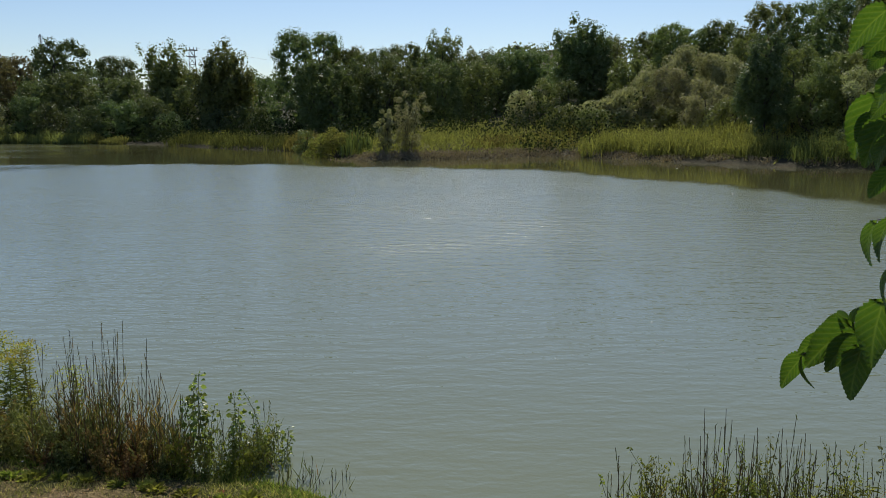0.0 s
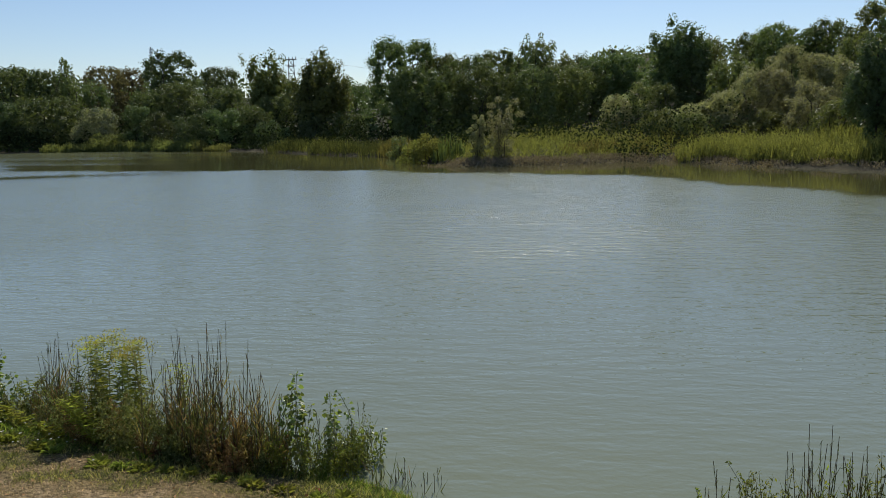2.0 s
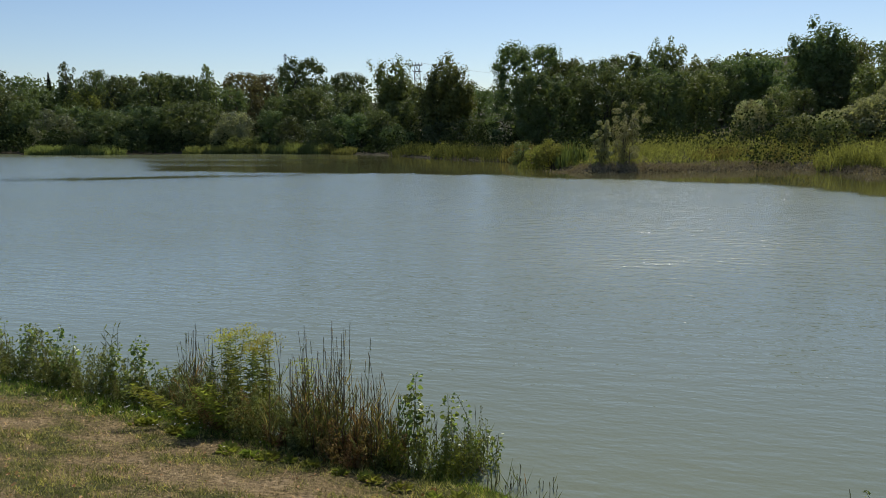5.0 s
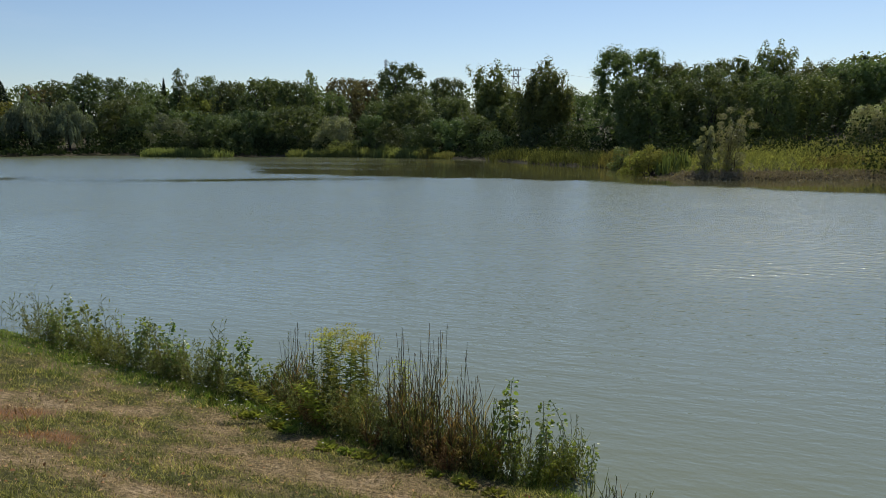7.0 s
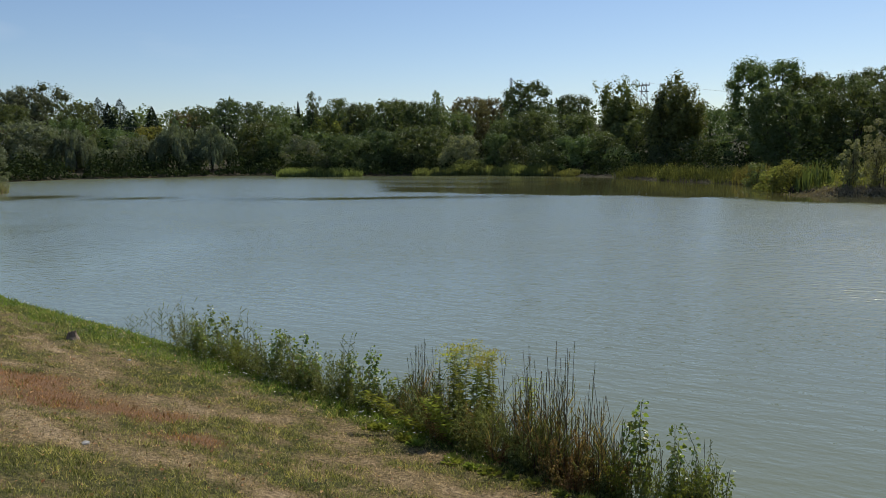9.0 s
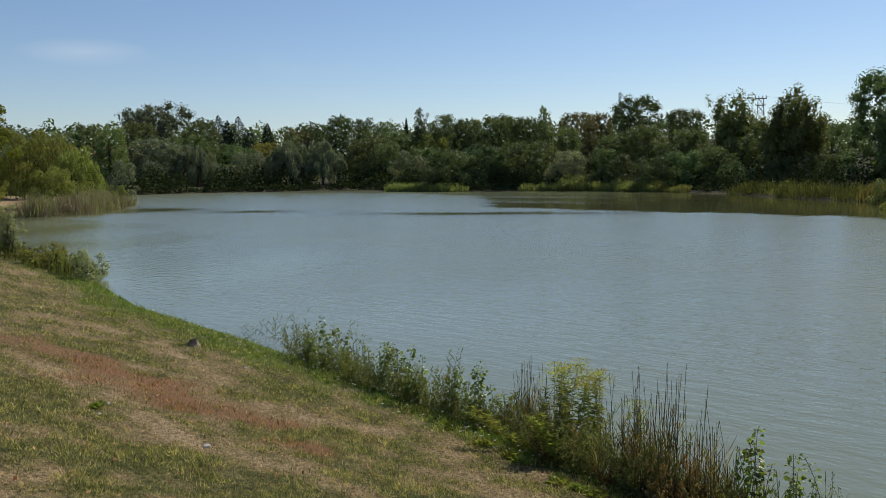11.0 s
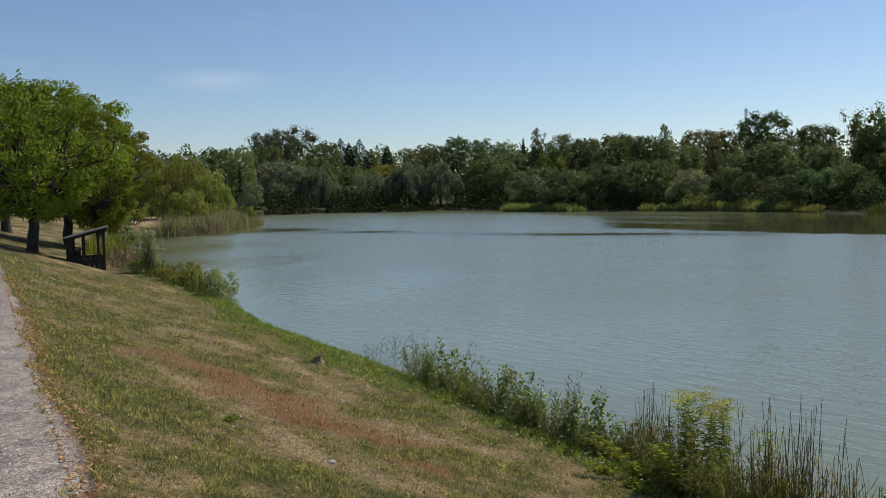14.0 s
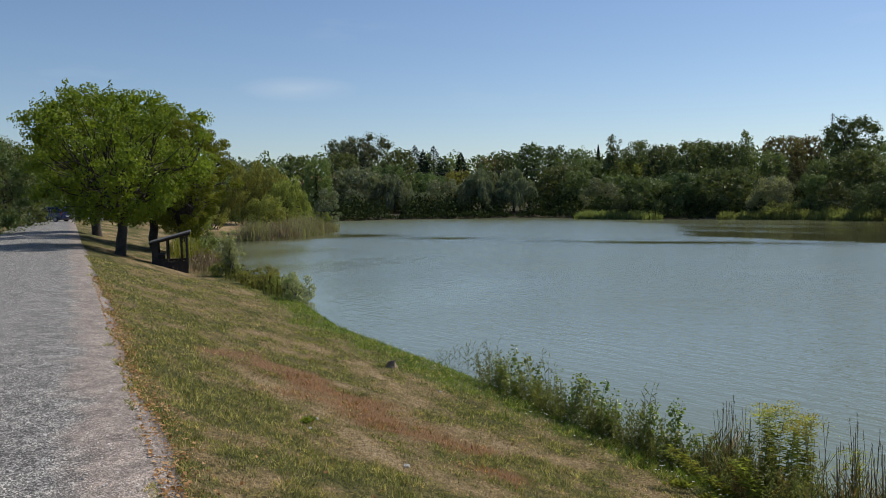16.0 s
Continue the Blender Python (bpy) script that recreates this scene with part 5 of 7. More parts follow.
def poplar_sapling(x, y, h, spread=0.16, count=2):
    """A seedling poplar: thin upright shoots with round glossy leaves on long stalks."""
    rng = dice()
    shoots = []
    for i in range(count):
        a = rng.random() * 6.283
        hh = h * (1.0 if i == 0 else 0.55 + 0.4 * rng.random())
        path = stem_path(rng, (rng.normal() * 0.03, rng.normal() * 0.03, -0.03), (spread * math.cos(a) * rng.random() * 1.3, spread * math.sin(a) * rng.random() * 1.3, hh), 0.006, 0.002)
        n = int(74 * hh)
        u = 0.12 + 0.88 * rng.random(n) ** 0.85
        p = on_path(path, u)
        b = rng.random(n) * 6.283
        out = np.stack([np.cos(b), np.sin(b), 0.25 + 0.4 * rng.random(n)], 1)
        stalk = 0.018 + 0.028 * rng.random(n)
        size = (0.033 + 0.026 * rng.random(n)) * np.where(u > 0.92, 0.7, 1.0)
        axis = unit(out * [1, 1, 0.2] + [0, 0, -0.35] + rng.normal(size=(n, 3)) * 0.25)
        c = p + unit(out) * stalk[:, None] + axis * size[:, None] * 0.5
        me = leaf_mesh("foliage", [leaves(c, axis, unit(rng.normal(size=(n, 3)) * 0.8 + out * 0.5 + [0, 0, 0.4]), size, size * 0.95)], LEAF["gloss"])
        twigs = [np.array([[*a0, 0.0012], [*b0, 0.001]]) for a0, b0 in zip(p[::2], (c - axis * size[:, None] * 0.5)[::2])]
        shoots.append(([path] + twigs, [("foliage", me)]))
    return plant("poplar_sapling", x, y, "young poplar with round glossy green leaves on the bank", "sapling", "saplings on the bank", LEAF["weed"], shoots)


def goldenrod(x, y, h, count=8, spread=0.22, lean=(0.0, 0.0), bloom=True, word="upright yellow-flowered goldenrod clump on the bank", tint="lush"):
    rng = dice()
    shoots = []
    for i in range(count):
        a, rr = rng.random() * 6.283, spread * math.sqrt(rng.random())
        hh = h * (0.78 + 0.22 * rng.random())
        foot = (rr * 0.5 * math.cos(a), rr * 0.5 * math.sin(a), -0.03)
        head = (rr * math.cos(a) * 1.2 + lean[0] * h, rr * math.sin(a) * 1.2 + lean[1] * h, hh * (1 - 0.45 * math.hypot(*lean)))
        path = stem_path(rng, foot, head, 0.005, 0.002, 7, 0.04)
        n = int(100 * hh)
        u = 0.2 + 0.78 * rng.random(n)
        p = on_path(path, u)
        b = np.arange(n) * 2.4 + rng.random(n)
        out = np.stack([np.cos(b), np.sin(b), 0.35 - 0.5 * rng.random(n)], 1)
        size = 0.098 * (1.1 - 0.5 * u) * (0.7 + 0.6 * rng.random(n))
        leafy = [("foliage", leaf_mesh("foliage", [leaves(p + unit(out) * size[:, None] * 0.5, out, [0, 0, 1] + rng.normal(size=(n, 3)) * 0.35, size, size * 0.2)], LEAF[tint]))]
        if bloom:
            m = 120
            q = rng.random(m)
            tip = on_path(path, 0.94 + 0.08 * q)
            b = np.floor(rng.random(m) * 7) * 0.9 + rng.normal(size=m) * 0.15
            reach = 0.27 * (1.15 - q) * rng.random(m) ** 0.7
            c = tip + np.stack([np.cos(b) * reach, np.sin(b) * reach, 0.30 * reach - 1.6 * reach ** 2 + 0.03 * q], 1)
            leafy.append(("plume", card_mesh("plume", cards(c, rng.normal(size=(m, 3)) + [0, 0, 0.5], rng.normal(size=(m, 3)), 0.014 + 0.014 * rng.random(m), 0.010), LEAF["plume"])))
        shoots.append(([path], leafy))
    return plant("goldenrod", x, y, word, "goldenrod", "goldenrods on the bank", LEAF["weed"], shoots)


def reed_clump(x, y, h, stalks=26, spread=0.35, fresh=0.2, word="thin dark dry reed stalks on the bank", blade_count=9):
    """Straight bare stalks with narrow dry blades low down."""
    rng = dice()
    shoots = []
    for i in range(stalks):
        a, rr = rng.random() * 6.283, spread * math.sqrt(rng.random())
        hh = h * (0.42 + 0.58 * rng.random() ** 1.3) if i else h
        foot = np.array([rr * math.cos(a), rr * math.sin(a), -0.03])
        path = stem_path(rng, foot, foot + [rng.normal() * 0.05 * hh, rng.normal() * 0.05 * hh, hh], 0.0036, 0.0018, 5, 0.015)
        n = blade_count
        p = on_path(path, rng.random(n) * 0.65 + 0.03)
        b = rng.random(n) * 6.283
        out = np.stack([np.cos(b) * 0.45, np.sin(b) * 0.45, 0.8 + 0 * b], 1)
        size = 0.14 + 0.14 * rng.random(n)
        m = 4
        c = on_path(path, 0.86 + 0.14 * rng.random(m))
        v = np.concatenate([cards(p + unit(out) * size[:, None] * 0.5, out, rng.normal(size=(n, 3)), size, 0.008, 0.02), cards(c, rng.normal(size=(m, 3)) * 0.25 + [0, 0, 1], rng.normal(size=(m, 3)), 0.06, 0.005, 0.02)])
        shoots.append(([path], [("foliage", card_mesh("foliage", v, LEAF["reed" if rng.random() < fresh + 0.3 else "russet"]))]))
    return plant("reed_clump", x, y, word, "reeds", "reeds on the bank", LEAF["stalk"], shoots)


def weed(x, y, h, tint="weed", spread=0.25, count=900, word=""):
    """A bushy weed: branching thin stems full of small narrow leaves."""
    rng = dice()
    shoots = []
    k = 8
    for i in range(k):
        a, rr = rng.random() * 6.283, spread * math.sqrt(rng.random())
        hh = h * (0.45 + 0.55 * rng.random())
        path = stem_path(rng, (rr * 0.5 * math.cos(a), rr * 0.5 * math.sin(a), -0.03), (rr * 1.3 * math.cos(a), rr * 1.3 * math.sin(a), hh), 0.004, 0.0015, 6, 0.06)
        n = count // k
        u = 0.05 + 0.95 * rng.random(n)
        p = on_path(path, u)
        p = p + rng.normal(size=(n, 3)) * [0.05, 0.05, 0.03] * (1.15 - u)[:, None] * (1.4 if h > 0.5 else 0.9)
        out = rng.normal(size=(n, 3)) + [0, 0, 0.7]
        size = (0.024 + 0.032 * rng.random(n)) * (1.1 - 0.4 * u)
        shoots.append(([path], [("foliage", card_mesh("foliage", cards(p, out, rng.normal(size=(n, 3)) + [0, 0, 0.6], size, size * 0.36), LEAF[tint]))]))
    words = {"weed": "bushy olive-green weed on the bank", "russet": "half-dry russet weed on the bank", "lush": "fresh green leafy weed at the water's edge"}
    return plant("weed", x, y, word or words[tint], "weed", "weeds on the bank", LEAF["stalk" if tint == "russet" else "weed"], shoots, 3)


def low_herb(x, y, r=0.16, h=0.12, tint="lush"):
    """A low leafy rosette in the turf."""
    rng = dice()
    n = int(90 * (r / 0.16))
    a, q = rng.random(n) * 6.283, rng.random(n) ** 0.6
    out = np.stack([np.cos(a), np.sin(a), 0.5 + 0.8 * (1 - q)], 1)
    c = np.stack([np.cos(a) * q * r, np.sin(a) * q * r, h * (0.15 + 0.85 * rng.random(n)) * (1.05 - 0.6 * q)], 1)
    size = 0.035 + 0.045 * rng.random(n)
    return plant("low_herb", x, y, "low leafy green herb in the turf", "herb", "herbs in the turf", None, [([], [("foliage", leaf_mesh("foliage", [leaves(c, out, rng.normal(size=(n, 3)) * 0.4 + [0, 0, 1], size, size * 0.55)], LEAF[tint]))])])


def common_reed(x, y, h, stalks=3, spread=0.2):
    """Green reeds with drooping flat blades."""
    rng = dice()
    shoots = []
    for i in range(stalks):
        a, rr = rng.random() * 6.283, spread * math.sqrt(rng.random())
        hh = h * (0.6 + 0.4 * rng.random()) if i else h
        foot = np.array([rr * math.cos(a), rr * math.sin(a), -0.1])
        path = stem_path(rng, foot, foot + [rng.normal() * 0.07, rng.normal() * 0.07, hh + 0.1], 0.004, 0.002, 5, 0.03)
        n = 5
        p = on_path(path, np.linspace(0.4, 1.0, n))
        b = np.arange(n) * 3.0 + rng.random(n) * 0.7
        out = np.stack([np.cos(b) * 0.7, np.sin(b) * 0.7, 1.0 - 0.5 * rng.random(n)], 1)
        size = 0.10 + 0.07 * rng.random(n)
        me = leaf_mesh("foliage", [leaves(p + unit(out) * size[:, None] * 0.5, out, rng.normal(size=(n, 3)) * 0.3 + [0, 0, 1], size, 0.012)], LEAF["reed"])
        shoots.append(([path], [("foliage", me)]))
    return plant("common_reed", x, y, "thin green reeds with drooping blades in shallow water", "reeds", "reeds on the bank", LEAF["reed"], shoots)

# thin reeds and saplings where the bank is low
common_reed(-12.17, 9.54, 0.26)
common_reed(-11.83, 9.55, 0.38)
common_reed(-11.55, 9.59, 0.53)
common_reed(-11.32, 9.60, 0.56)
common_reed(-10.30, 9.15, 0.80, 3)
common_reed(-10.80, 9.45, 0.52, 3)
common_reed(-8.70, 8.82, 0.83, 3)
common_reed(-8.46, 8.76, 0.90, 3)
poplar_sapling(-9.79, 8.85, 0.52)
poplar_sapling(-9.50, 8.75, 0.67)
poplar_sapling(-9.27, 8.71, 0.66)
poplar_sapling(-9.14, 8.69, 0.90)
poplar_sapling(-8.99, 8.69, 0.79)
poplar_sapling(-8.77, 8.61, 0.68)
poplar_sapling(-8.60, 8.59, 0.67)
poplar_sapling(-7.82, 8.28, 0.73)
poplar_sapling(-7.61, 8.26, 0.72)
poplar_sapling(-7.45, 8.21, 0.76)
poplar_sapling(-7.27, 8.18, 0.71)
poplar_sapling(-6.82, 7.99, 0.82)
poplar_sapling(-6.99, 8.02, 0.69)
poplar_sapling(-6.59, 7.94, 0.67)
poplar_sapling(-6.01, 7.83, 0.68)
poplar_sapling(-5.85, 7.78, 0.70)
poplar_sapling(-5.63, 7.69, 0.77)
poplar_sapling(-5.54, 7.69, 0.75)
poplar_sapling(-5.41, 7.64, 0.72)
poplar_sapling(-6.15, 7.84, 0.56)
common_reed(-6.34, 8.15, 0.80, 4)
common_reed(-6.24, 8.10, 0.76, 3)
# weeds under them
weed(-10.23, 8.94, 0.72, "weed", 0.20, 820)
weed(-9.88, 8.86, 0.55, "weed", 0.20, 820)
weed(-9.75, 8.88, 0.76, "lush", 0.20, 820)
weed(-9.68, 8.88, 0.71, "weed", 0.20, 820)
weed(-9.33, 8.75, 0.54, "weed", 0.20, 820)
weed(-9.21, 8.75, 0.41, "lush", 0.20, 820)
weed(-8.73, 8.48, 0.74, "weed", 0.20, 820)
weed(-8.73, 8.57, 0.33, "weed", 0.20, 820)
weed(-8.34, 8.36, 0.55, "lush", 0.20, 820)
weed(-8.16, 8.28, 0.51, "weed", 0.20, 820)
weed(-7.94, 8.29, 0.67, "weed", 0.20, 820)
weed(-7.90, 8.30, 0.53, "lush", 0.20, 820)
weed(-7.58, 8.13, 0.72, "weed", 0.20, 820)
weed(-7.47, 8.20, 0.68, "weed", 0.20, 820)
weed(-7.37, 8.27, 0.39, "weed", 0.20, 820)
weed(-7.08, 8.06, 0.53, "weed", 0.20, 820)
weed(-7.01, 8.15, 0.55, "weed", 0.20, 820)
weed(-6.81, 8.02, 0.41, "weed", 0.20, 820)
weed(-6.72, 8.04, 0.55, "weed", 0.20, 820)
weed(-6.64, 8.03, 0.53, "weed", 0.20, 820)
weed(-6.39, 7.88, 0.61, "weed", 0.20, 820)
weed(-6.23, 7.81, 0.66, "weed", 0.20, 820)
weed(-6.12, 7.88, 0.44, "weed", 0.20, 820)
weed(-6.06, 7.92, 0.36, "lush", 0.20, 820)
weed(-5.80, 7.73, 0.37, "weed", 0.20, 820)
weed(-5.63, 7.63, 0.61, "weed", 0.20, 820)
weed(-5.55, 7.70, 0.45, "lush", 0.20, 820)
weed(-5.36, 7.66, 0.40, "weed", 0.20, 820)
weed(-5.26, 7.58, 0.37, "weed", 0.20, 820)
# goldenrod and the tall clump
reed_clump(-4.94, 7.68, 0.97, 22, 0.22)
reed_clump(-4.65, 7.67, 1.09, 26, 0.28)
reed_clump(-4.64, 7.46, 1.05, 24, 0.25)
goldenrod(-4.20, 7.38, 1.09, 6, 0.2)
goldenrod(-4.12, 7.63, 1.08, 6, 0.2)
goldenrod(-4.01, 7.73, 1.00, 5, 0.18)
goldenrod(-4.18, 7.17, 0.90, 6, 0.22, (0.0, 0.0), False, "leafy goldenrod not yet in flower")
goldenrod(-4.40, 7.16, 0.88, 4, 0.12, (-0.62, -0.46), False, "bright goldenrod shoots leaning out over the turf", "shoot")
goldenrod(-3.98, 7.02, 0.82, 4, 0.10, (-0.30, -0.40), False, "bright goldenrod shoots leaning out over the turf", "shoot")
goldenrod(-5.27, 7.87, 0.57, 6, 0.16, (0.0, 0.0), False, "leafy goldenrod not yet in flower")
weed(-5.05, 7.69, 0.56, "weed", 0.25, 800)
weed(-4.73, 7.44, 0.60, "weed", 0.26, 1200)
weed(-4.60, 7.54, 0.49, "weed", 0.26, 1200)
weed(-4.45, 7.31, 0.68, "weed", 0.26, 1200)
weed(-4.17, 7.08, 0.44, "russet", 0.26, 1200)
weed(-3.99, 7.05, 0.51, "russet", 0.26, 1200)
weed(-3.91, 7.09, 0.73, "weed", 0.26, 1200)
weed(-3.88, 7.18, 0.59, "weed", 0.26, 1200)
weed(-3.65, 6.97, 0.64, "weed", 0.26, 1200)
weed(-3.57, 6.95, 0.68, "weed", 0.26, 1200)
weed(-3.42, 6.91, 0.46, "russet", 0.26, 1200)
weed(-3.29, 6.87, 0.54, "weed", 0.26, 1200)
weed(-3.17, 6.85, 0.54, "weed", 0.26, 1200)
weed(-3.10, 6.83, 0.52, "weed", 0.26, 1200)
weed(-3.00, 6.79, 0.41, "weed", 0.26, 1200)
weed(-2.85, 6.85, 0.65, "weed", 0.26, 1200)
weed(-2.71, 6.66, 0.51, "russet", 0.26, 1200)
weed(-2.67, 6.82, 0.36, "russet", 0.26, 1200)
weed(-2.50, 6.55, 0.45, "russet", 0.26, 1200)
weed(-2.45, 6.66, 0.48, "weed", 0.26, 1200)
weed(-2.36, 6.76, 0.43, "russet", 0.26, 1200)
# dry stalks
reed_clump(-3.37, 6.93, 0.96, 16, 0.22)
reed_clump(-3.24, 6.90, 1.20, 16, 0.22)
reed_clump(-3.11, 6.87, 1.17, 16, 0.22)
reed_clump(-2.98, 6.84, 1.08, 16, 0.22)
reed_clump(-2.85, 6.82, 1.31, 16, 0.22)
reed_clump(-2.77, 6.80, 1.35, 16, 0.22)
reed_clump(-2.64, 6.77, 1.09, 16, 0.22)
reed_clump(-2.52, 6.75, 0.90, 16, 0.22)
reed_clump(-2.39, 6.72, 1.13, 16, 0.22)
reed_clump(-2.29, 6.70, 0.94, 16, 0.22)
goldenrod(-3.25, 7.02, 0.85, 2, 0.05, (0.0, 0.0), True, "single goldenrod shoot with a yellow tip")
# saplings and weeds at the end of the clump
poplar_sapling(-2.22, 6.86, 0.70, 0.09, 1)
poplar_sapling(-2.14, 6.83, 0.74, 0.09, 1)
poplar_sapling(-2.07, 6.80, 0.92, 0.09, 1)
poplar_sapling(-2.02, 6.83, 0.84, 0.09, 1)
poplar_sapling(-1.93, 6.81, 0.63, 0.09, 1)
poplar_sapling(-1.76, 6.90, 0.77, 0.09, 1)
poplar_sapling(-1.70, 6.87, 0.75, 0.09, 1)
poplar_sapling(-1.68, 6.94, 0.63, 0.09, 1)
poplar_sapling(-1.84, 6.79, 0.50, 0.09, 1)
poplar_sapling(-1.45, 7.07, 0.48, 0.09, 1)
poplar_sapling(-1.42, 7.15, 0.48, 0.09, 1)
weed(-2.22, 6.65, 0.58, "lush", 0.14, 330)
weed(-2.09, 6.59, 0.52, "lush", 0.14, 330)
weed(-1.96, 6.60, 0.44, "weed", 0.14, 330)
weed(-1.85, 6.66, 0.42, "lush", 0.14, 330)
weed(-1.76, 6.77, 0.47, "lush", 0.14, 330)
weed(-1.65, 6.83, 0.52, "weed", 0.14, 330)
weed(-1.56, 6.94, 0.60, "lush", 0.14, 330)
weed(-1.47, 6.99, 0.45, "lush", 0.14, 330)
weed(-1.55, 7.01, 0.65, "weed", 0.14, 330)
weed(-1.60, 6.79, 0.49, "lush", 0.14, 330)
weed(-1.77, 6.64, 0.36, "lush", 0.14, 330)
reed_clump(-2.24, 6.85, 0.78, 9, 0.15, 0.6, "thin green stalks at the clump's end")
reed_clump(-1.89, 6.90, 0.63, 9, 0.15, 0.6, "thin green stalks at the clump's end")
reed_clump(-1.57, 7.07, 0.66, 9, 0.15, 0.6, "thin green stalks at the clump's end")
reed_clump(-1.63, 7.04, 0.56, 9, 0.15, 0.6, "thin green stalks at the clump's end")
# fringe of low herbs before the clump
low_herb(-2.24, 6.15, 0.10, 0.06)
low_herb(-2.33, 6.21, 0.07, 0.06)
low_herb(-4.45, 6.79, 0.07, 0.09)
low_herb(-4.39, 6.89, 0.08, 0.06)
low_herb(-3.36, 6.40, 0.06, 0.05)
low_herb(-1.64, 5.94, 0.07, 0.07)
low_herb(-1.45, 6.00, 0.10, 0.09)
low_herb(-2.85, 6.27, 0.11, 0.06)
low_herb(-4.90, 6.95, 0.10, 0.09)
low_herb(-5.63, 7.15, 0.07, 0.08)
low_herb(-7.07, 3.75, 0.08, 0.08)
low_herb(-4.49, 6.69, 0.08, 0.08)
low_herb(-4.32, 6.67, 0.09, 0.05)
low_herb(-3.73, 6.39, 0.11, 0.08)
low_herb(-3.50, 6.36, 0.09, 0.07)
low_herb(-3.28, 6.32, 0.12, 0.06)
low_herb(-4.98, 6.87, 0.11, 0.07)
low_herb(-3.79, 6.52, 0.08, 0.06)
low_herb(-3.07, 6.31, 0.06, 0.06)
low_herb(-2.56, 6.21, 0.07, 0.05)
low_herb(-1.97, 6.07, 0.09, 0.07)
# rushes in the shallows
reed_clump(-1.32, 6.59, 0.22, 5, 0.2, 0.6, "a few thin rushes in the shallows", 1)
reed_clump(-1.24, 6.56, 0.22, 5, 0.2, 0.6, "a few thin rushes in the shallows", 1)
reed_clump(-1.15, 6.58, 0.23, 5, 0.2, 0.6, "a few thin rushes in the shallows", 1)
reed_clump(-1.03, 6.58, 0.27, 5, 0.2, 0.6, "a few thin rushes in the shallows", 1)
reed_clump(-0.92, 6.55, 0.23, 5, 0.2, 0.6, "a few thin rushes in the shallows", 1)
reed_clump(-0.87, 6.63, 0.28, 5, 0.2, 0.6, "a few thin rushes in the shallows", 1)
# reeds on the other side of the gap
reed_clump(1.34, 5.32, 0.84, 16, 0.16, 0.5)
reed_clump(1.47, 5.28, 0.81, 16, 0.16, 0.5)
reed_clump(1.56, 5.26, 0.92, 16, 0.16, 0.5)
reed_clump(1.73, 5.21, 0.90, 16, 0.16, 0.5)
reed_clump(1.80, 5.18, 1.03, 16, 0.16, 0.5)
reed_clump(1.85, 5.16, 1.20, 16, 0.16, 0.5)
reed_clump(1.95, 5.13, 1.12, 16, 0.16, 0.5)
reed_clump(2.09, 5.07, 1.15, 16, 0.16, 0.5)
reed_clump(2.21, 5.02, 1.25, 16, 0.16, 0.5)
reed_clump(2.28, 4.99, 1.06, 16, 0.16, 0.5)
reed_clump(2.37, 4.95, 1.15, 16, 0.16, 0.5)
reed_clump(2.49, 4.89, 1.01, 16, 0.16, 0.5)
reed_clump(2.60, 4.83, 1.07, 16, 0.16, 0.5)
reed_clump(2.69, 4.78, 1.05, 16, 0.16, 0.5)
weed(1.34, 5.27, 0.86, "lush", 0.20, 700)
weed(1.44, 5.24, 0.85, "weed", 0.20, 700)
weed(1.54, 5.21, 0.68, "lush", 0.20, 700)
weed(1.65, 5.18, 0.89, "weed", 0.20, 700)
weed(1.74, 5.15, 0.85, "lush", 0.20, 700)
weed(1.84, 5.11, 0.73, "weed", 0.20, 700)
weed(1.94, 5.08, 0.94, "lush", 0.20, 700)
weed(2.03, 5.04, 0.90, "weed", 0.20, 700)
weed(2.12, 5.00, 0.83, "lush", 0.20, 700)
weed(2.21, 4.97, 1.01, "weed", 0.20, 700)
weed(2.30, 4.93, 1.03, "lush", 0.20, 700)
weed(2.38, 4.89, 0.86, "weed", 0.20, 700)
weed(2.47, 4.84, 0.93, "lush", 0.20, 700)
weed(2.55, 4.80, 1.05, "weed", 0.20, 700)
weed(2.62, 4.76, 1.03, "lush", 0.20, 700)
weed(2.70, 4.72, 1.10, "weed", 0.20, 700)
goldenrod(2.05, 5.04, 0.84, 3, 0.1, (0.0, 0.0), False, "leafy goldenrod not yet in flower")
goldenrod(2.65, 4.75, 0.96, 3, 0.1, (0.0, 0.0), False, "leafy goldenrod not yet in flower")
goldenrod(2.49, 4.83, 0.92, 3, 0.1, (0.0, 0.0), False, "leafy goldenrod not yet in flower")
goldenrod(1.87, 5.10, 0.81, 3, 0.1, (0.0, 0.0), False, "leafy goldenrod not yet in flower")


# ---- built things ----
def box(bm, size, at, turn=None, bevel=0.0):
    """A slightly rounded box added to bm."""
    m = Matrix.Translation(at) @ (turn or Matrix.Identity(4)) @ Matrix.Diagonal((*size, 1))
    made = bmesh.ops.create_cube(bm, size=1.0, matrix=m)
    if bevel:
        edges = list({e for v in made["verts"] for e in v.link_edges})
        bmesh.ops.bevel(bm, geom=edges, offset=bevel, segments=1, affect="EDGES")


def bm_part(name, bm, mat, parent, label="", soft=False):
    me = bpy.data.meshes.new(name)
    bm.to_mesh(me)
    bm.free()
    me.materials.append(mat)
    if soft:
        smooth(me)
    return part(name, me, parent, label)


def box_part(name, size, at, mat, parent, turn=None, bevel=0.008, label=""):
    bm = bmesh.new()
    box(bm, size, at, turn, bevel)
    return bm_part(name, bm, mat, parent, label)


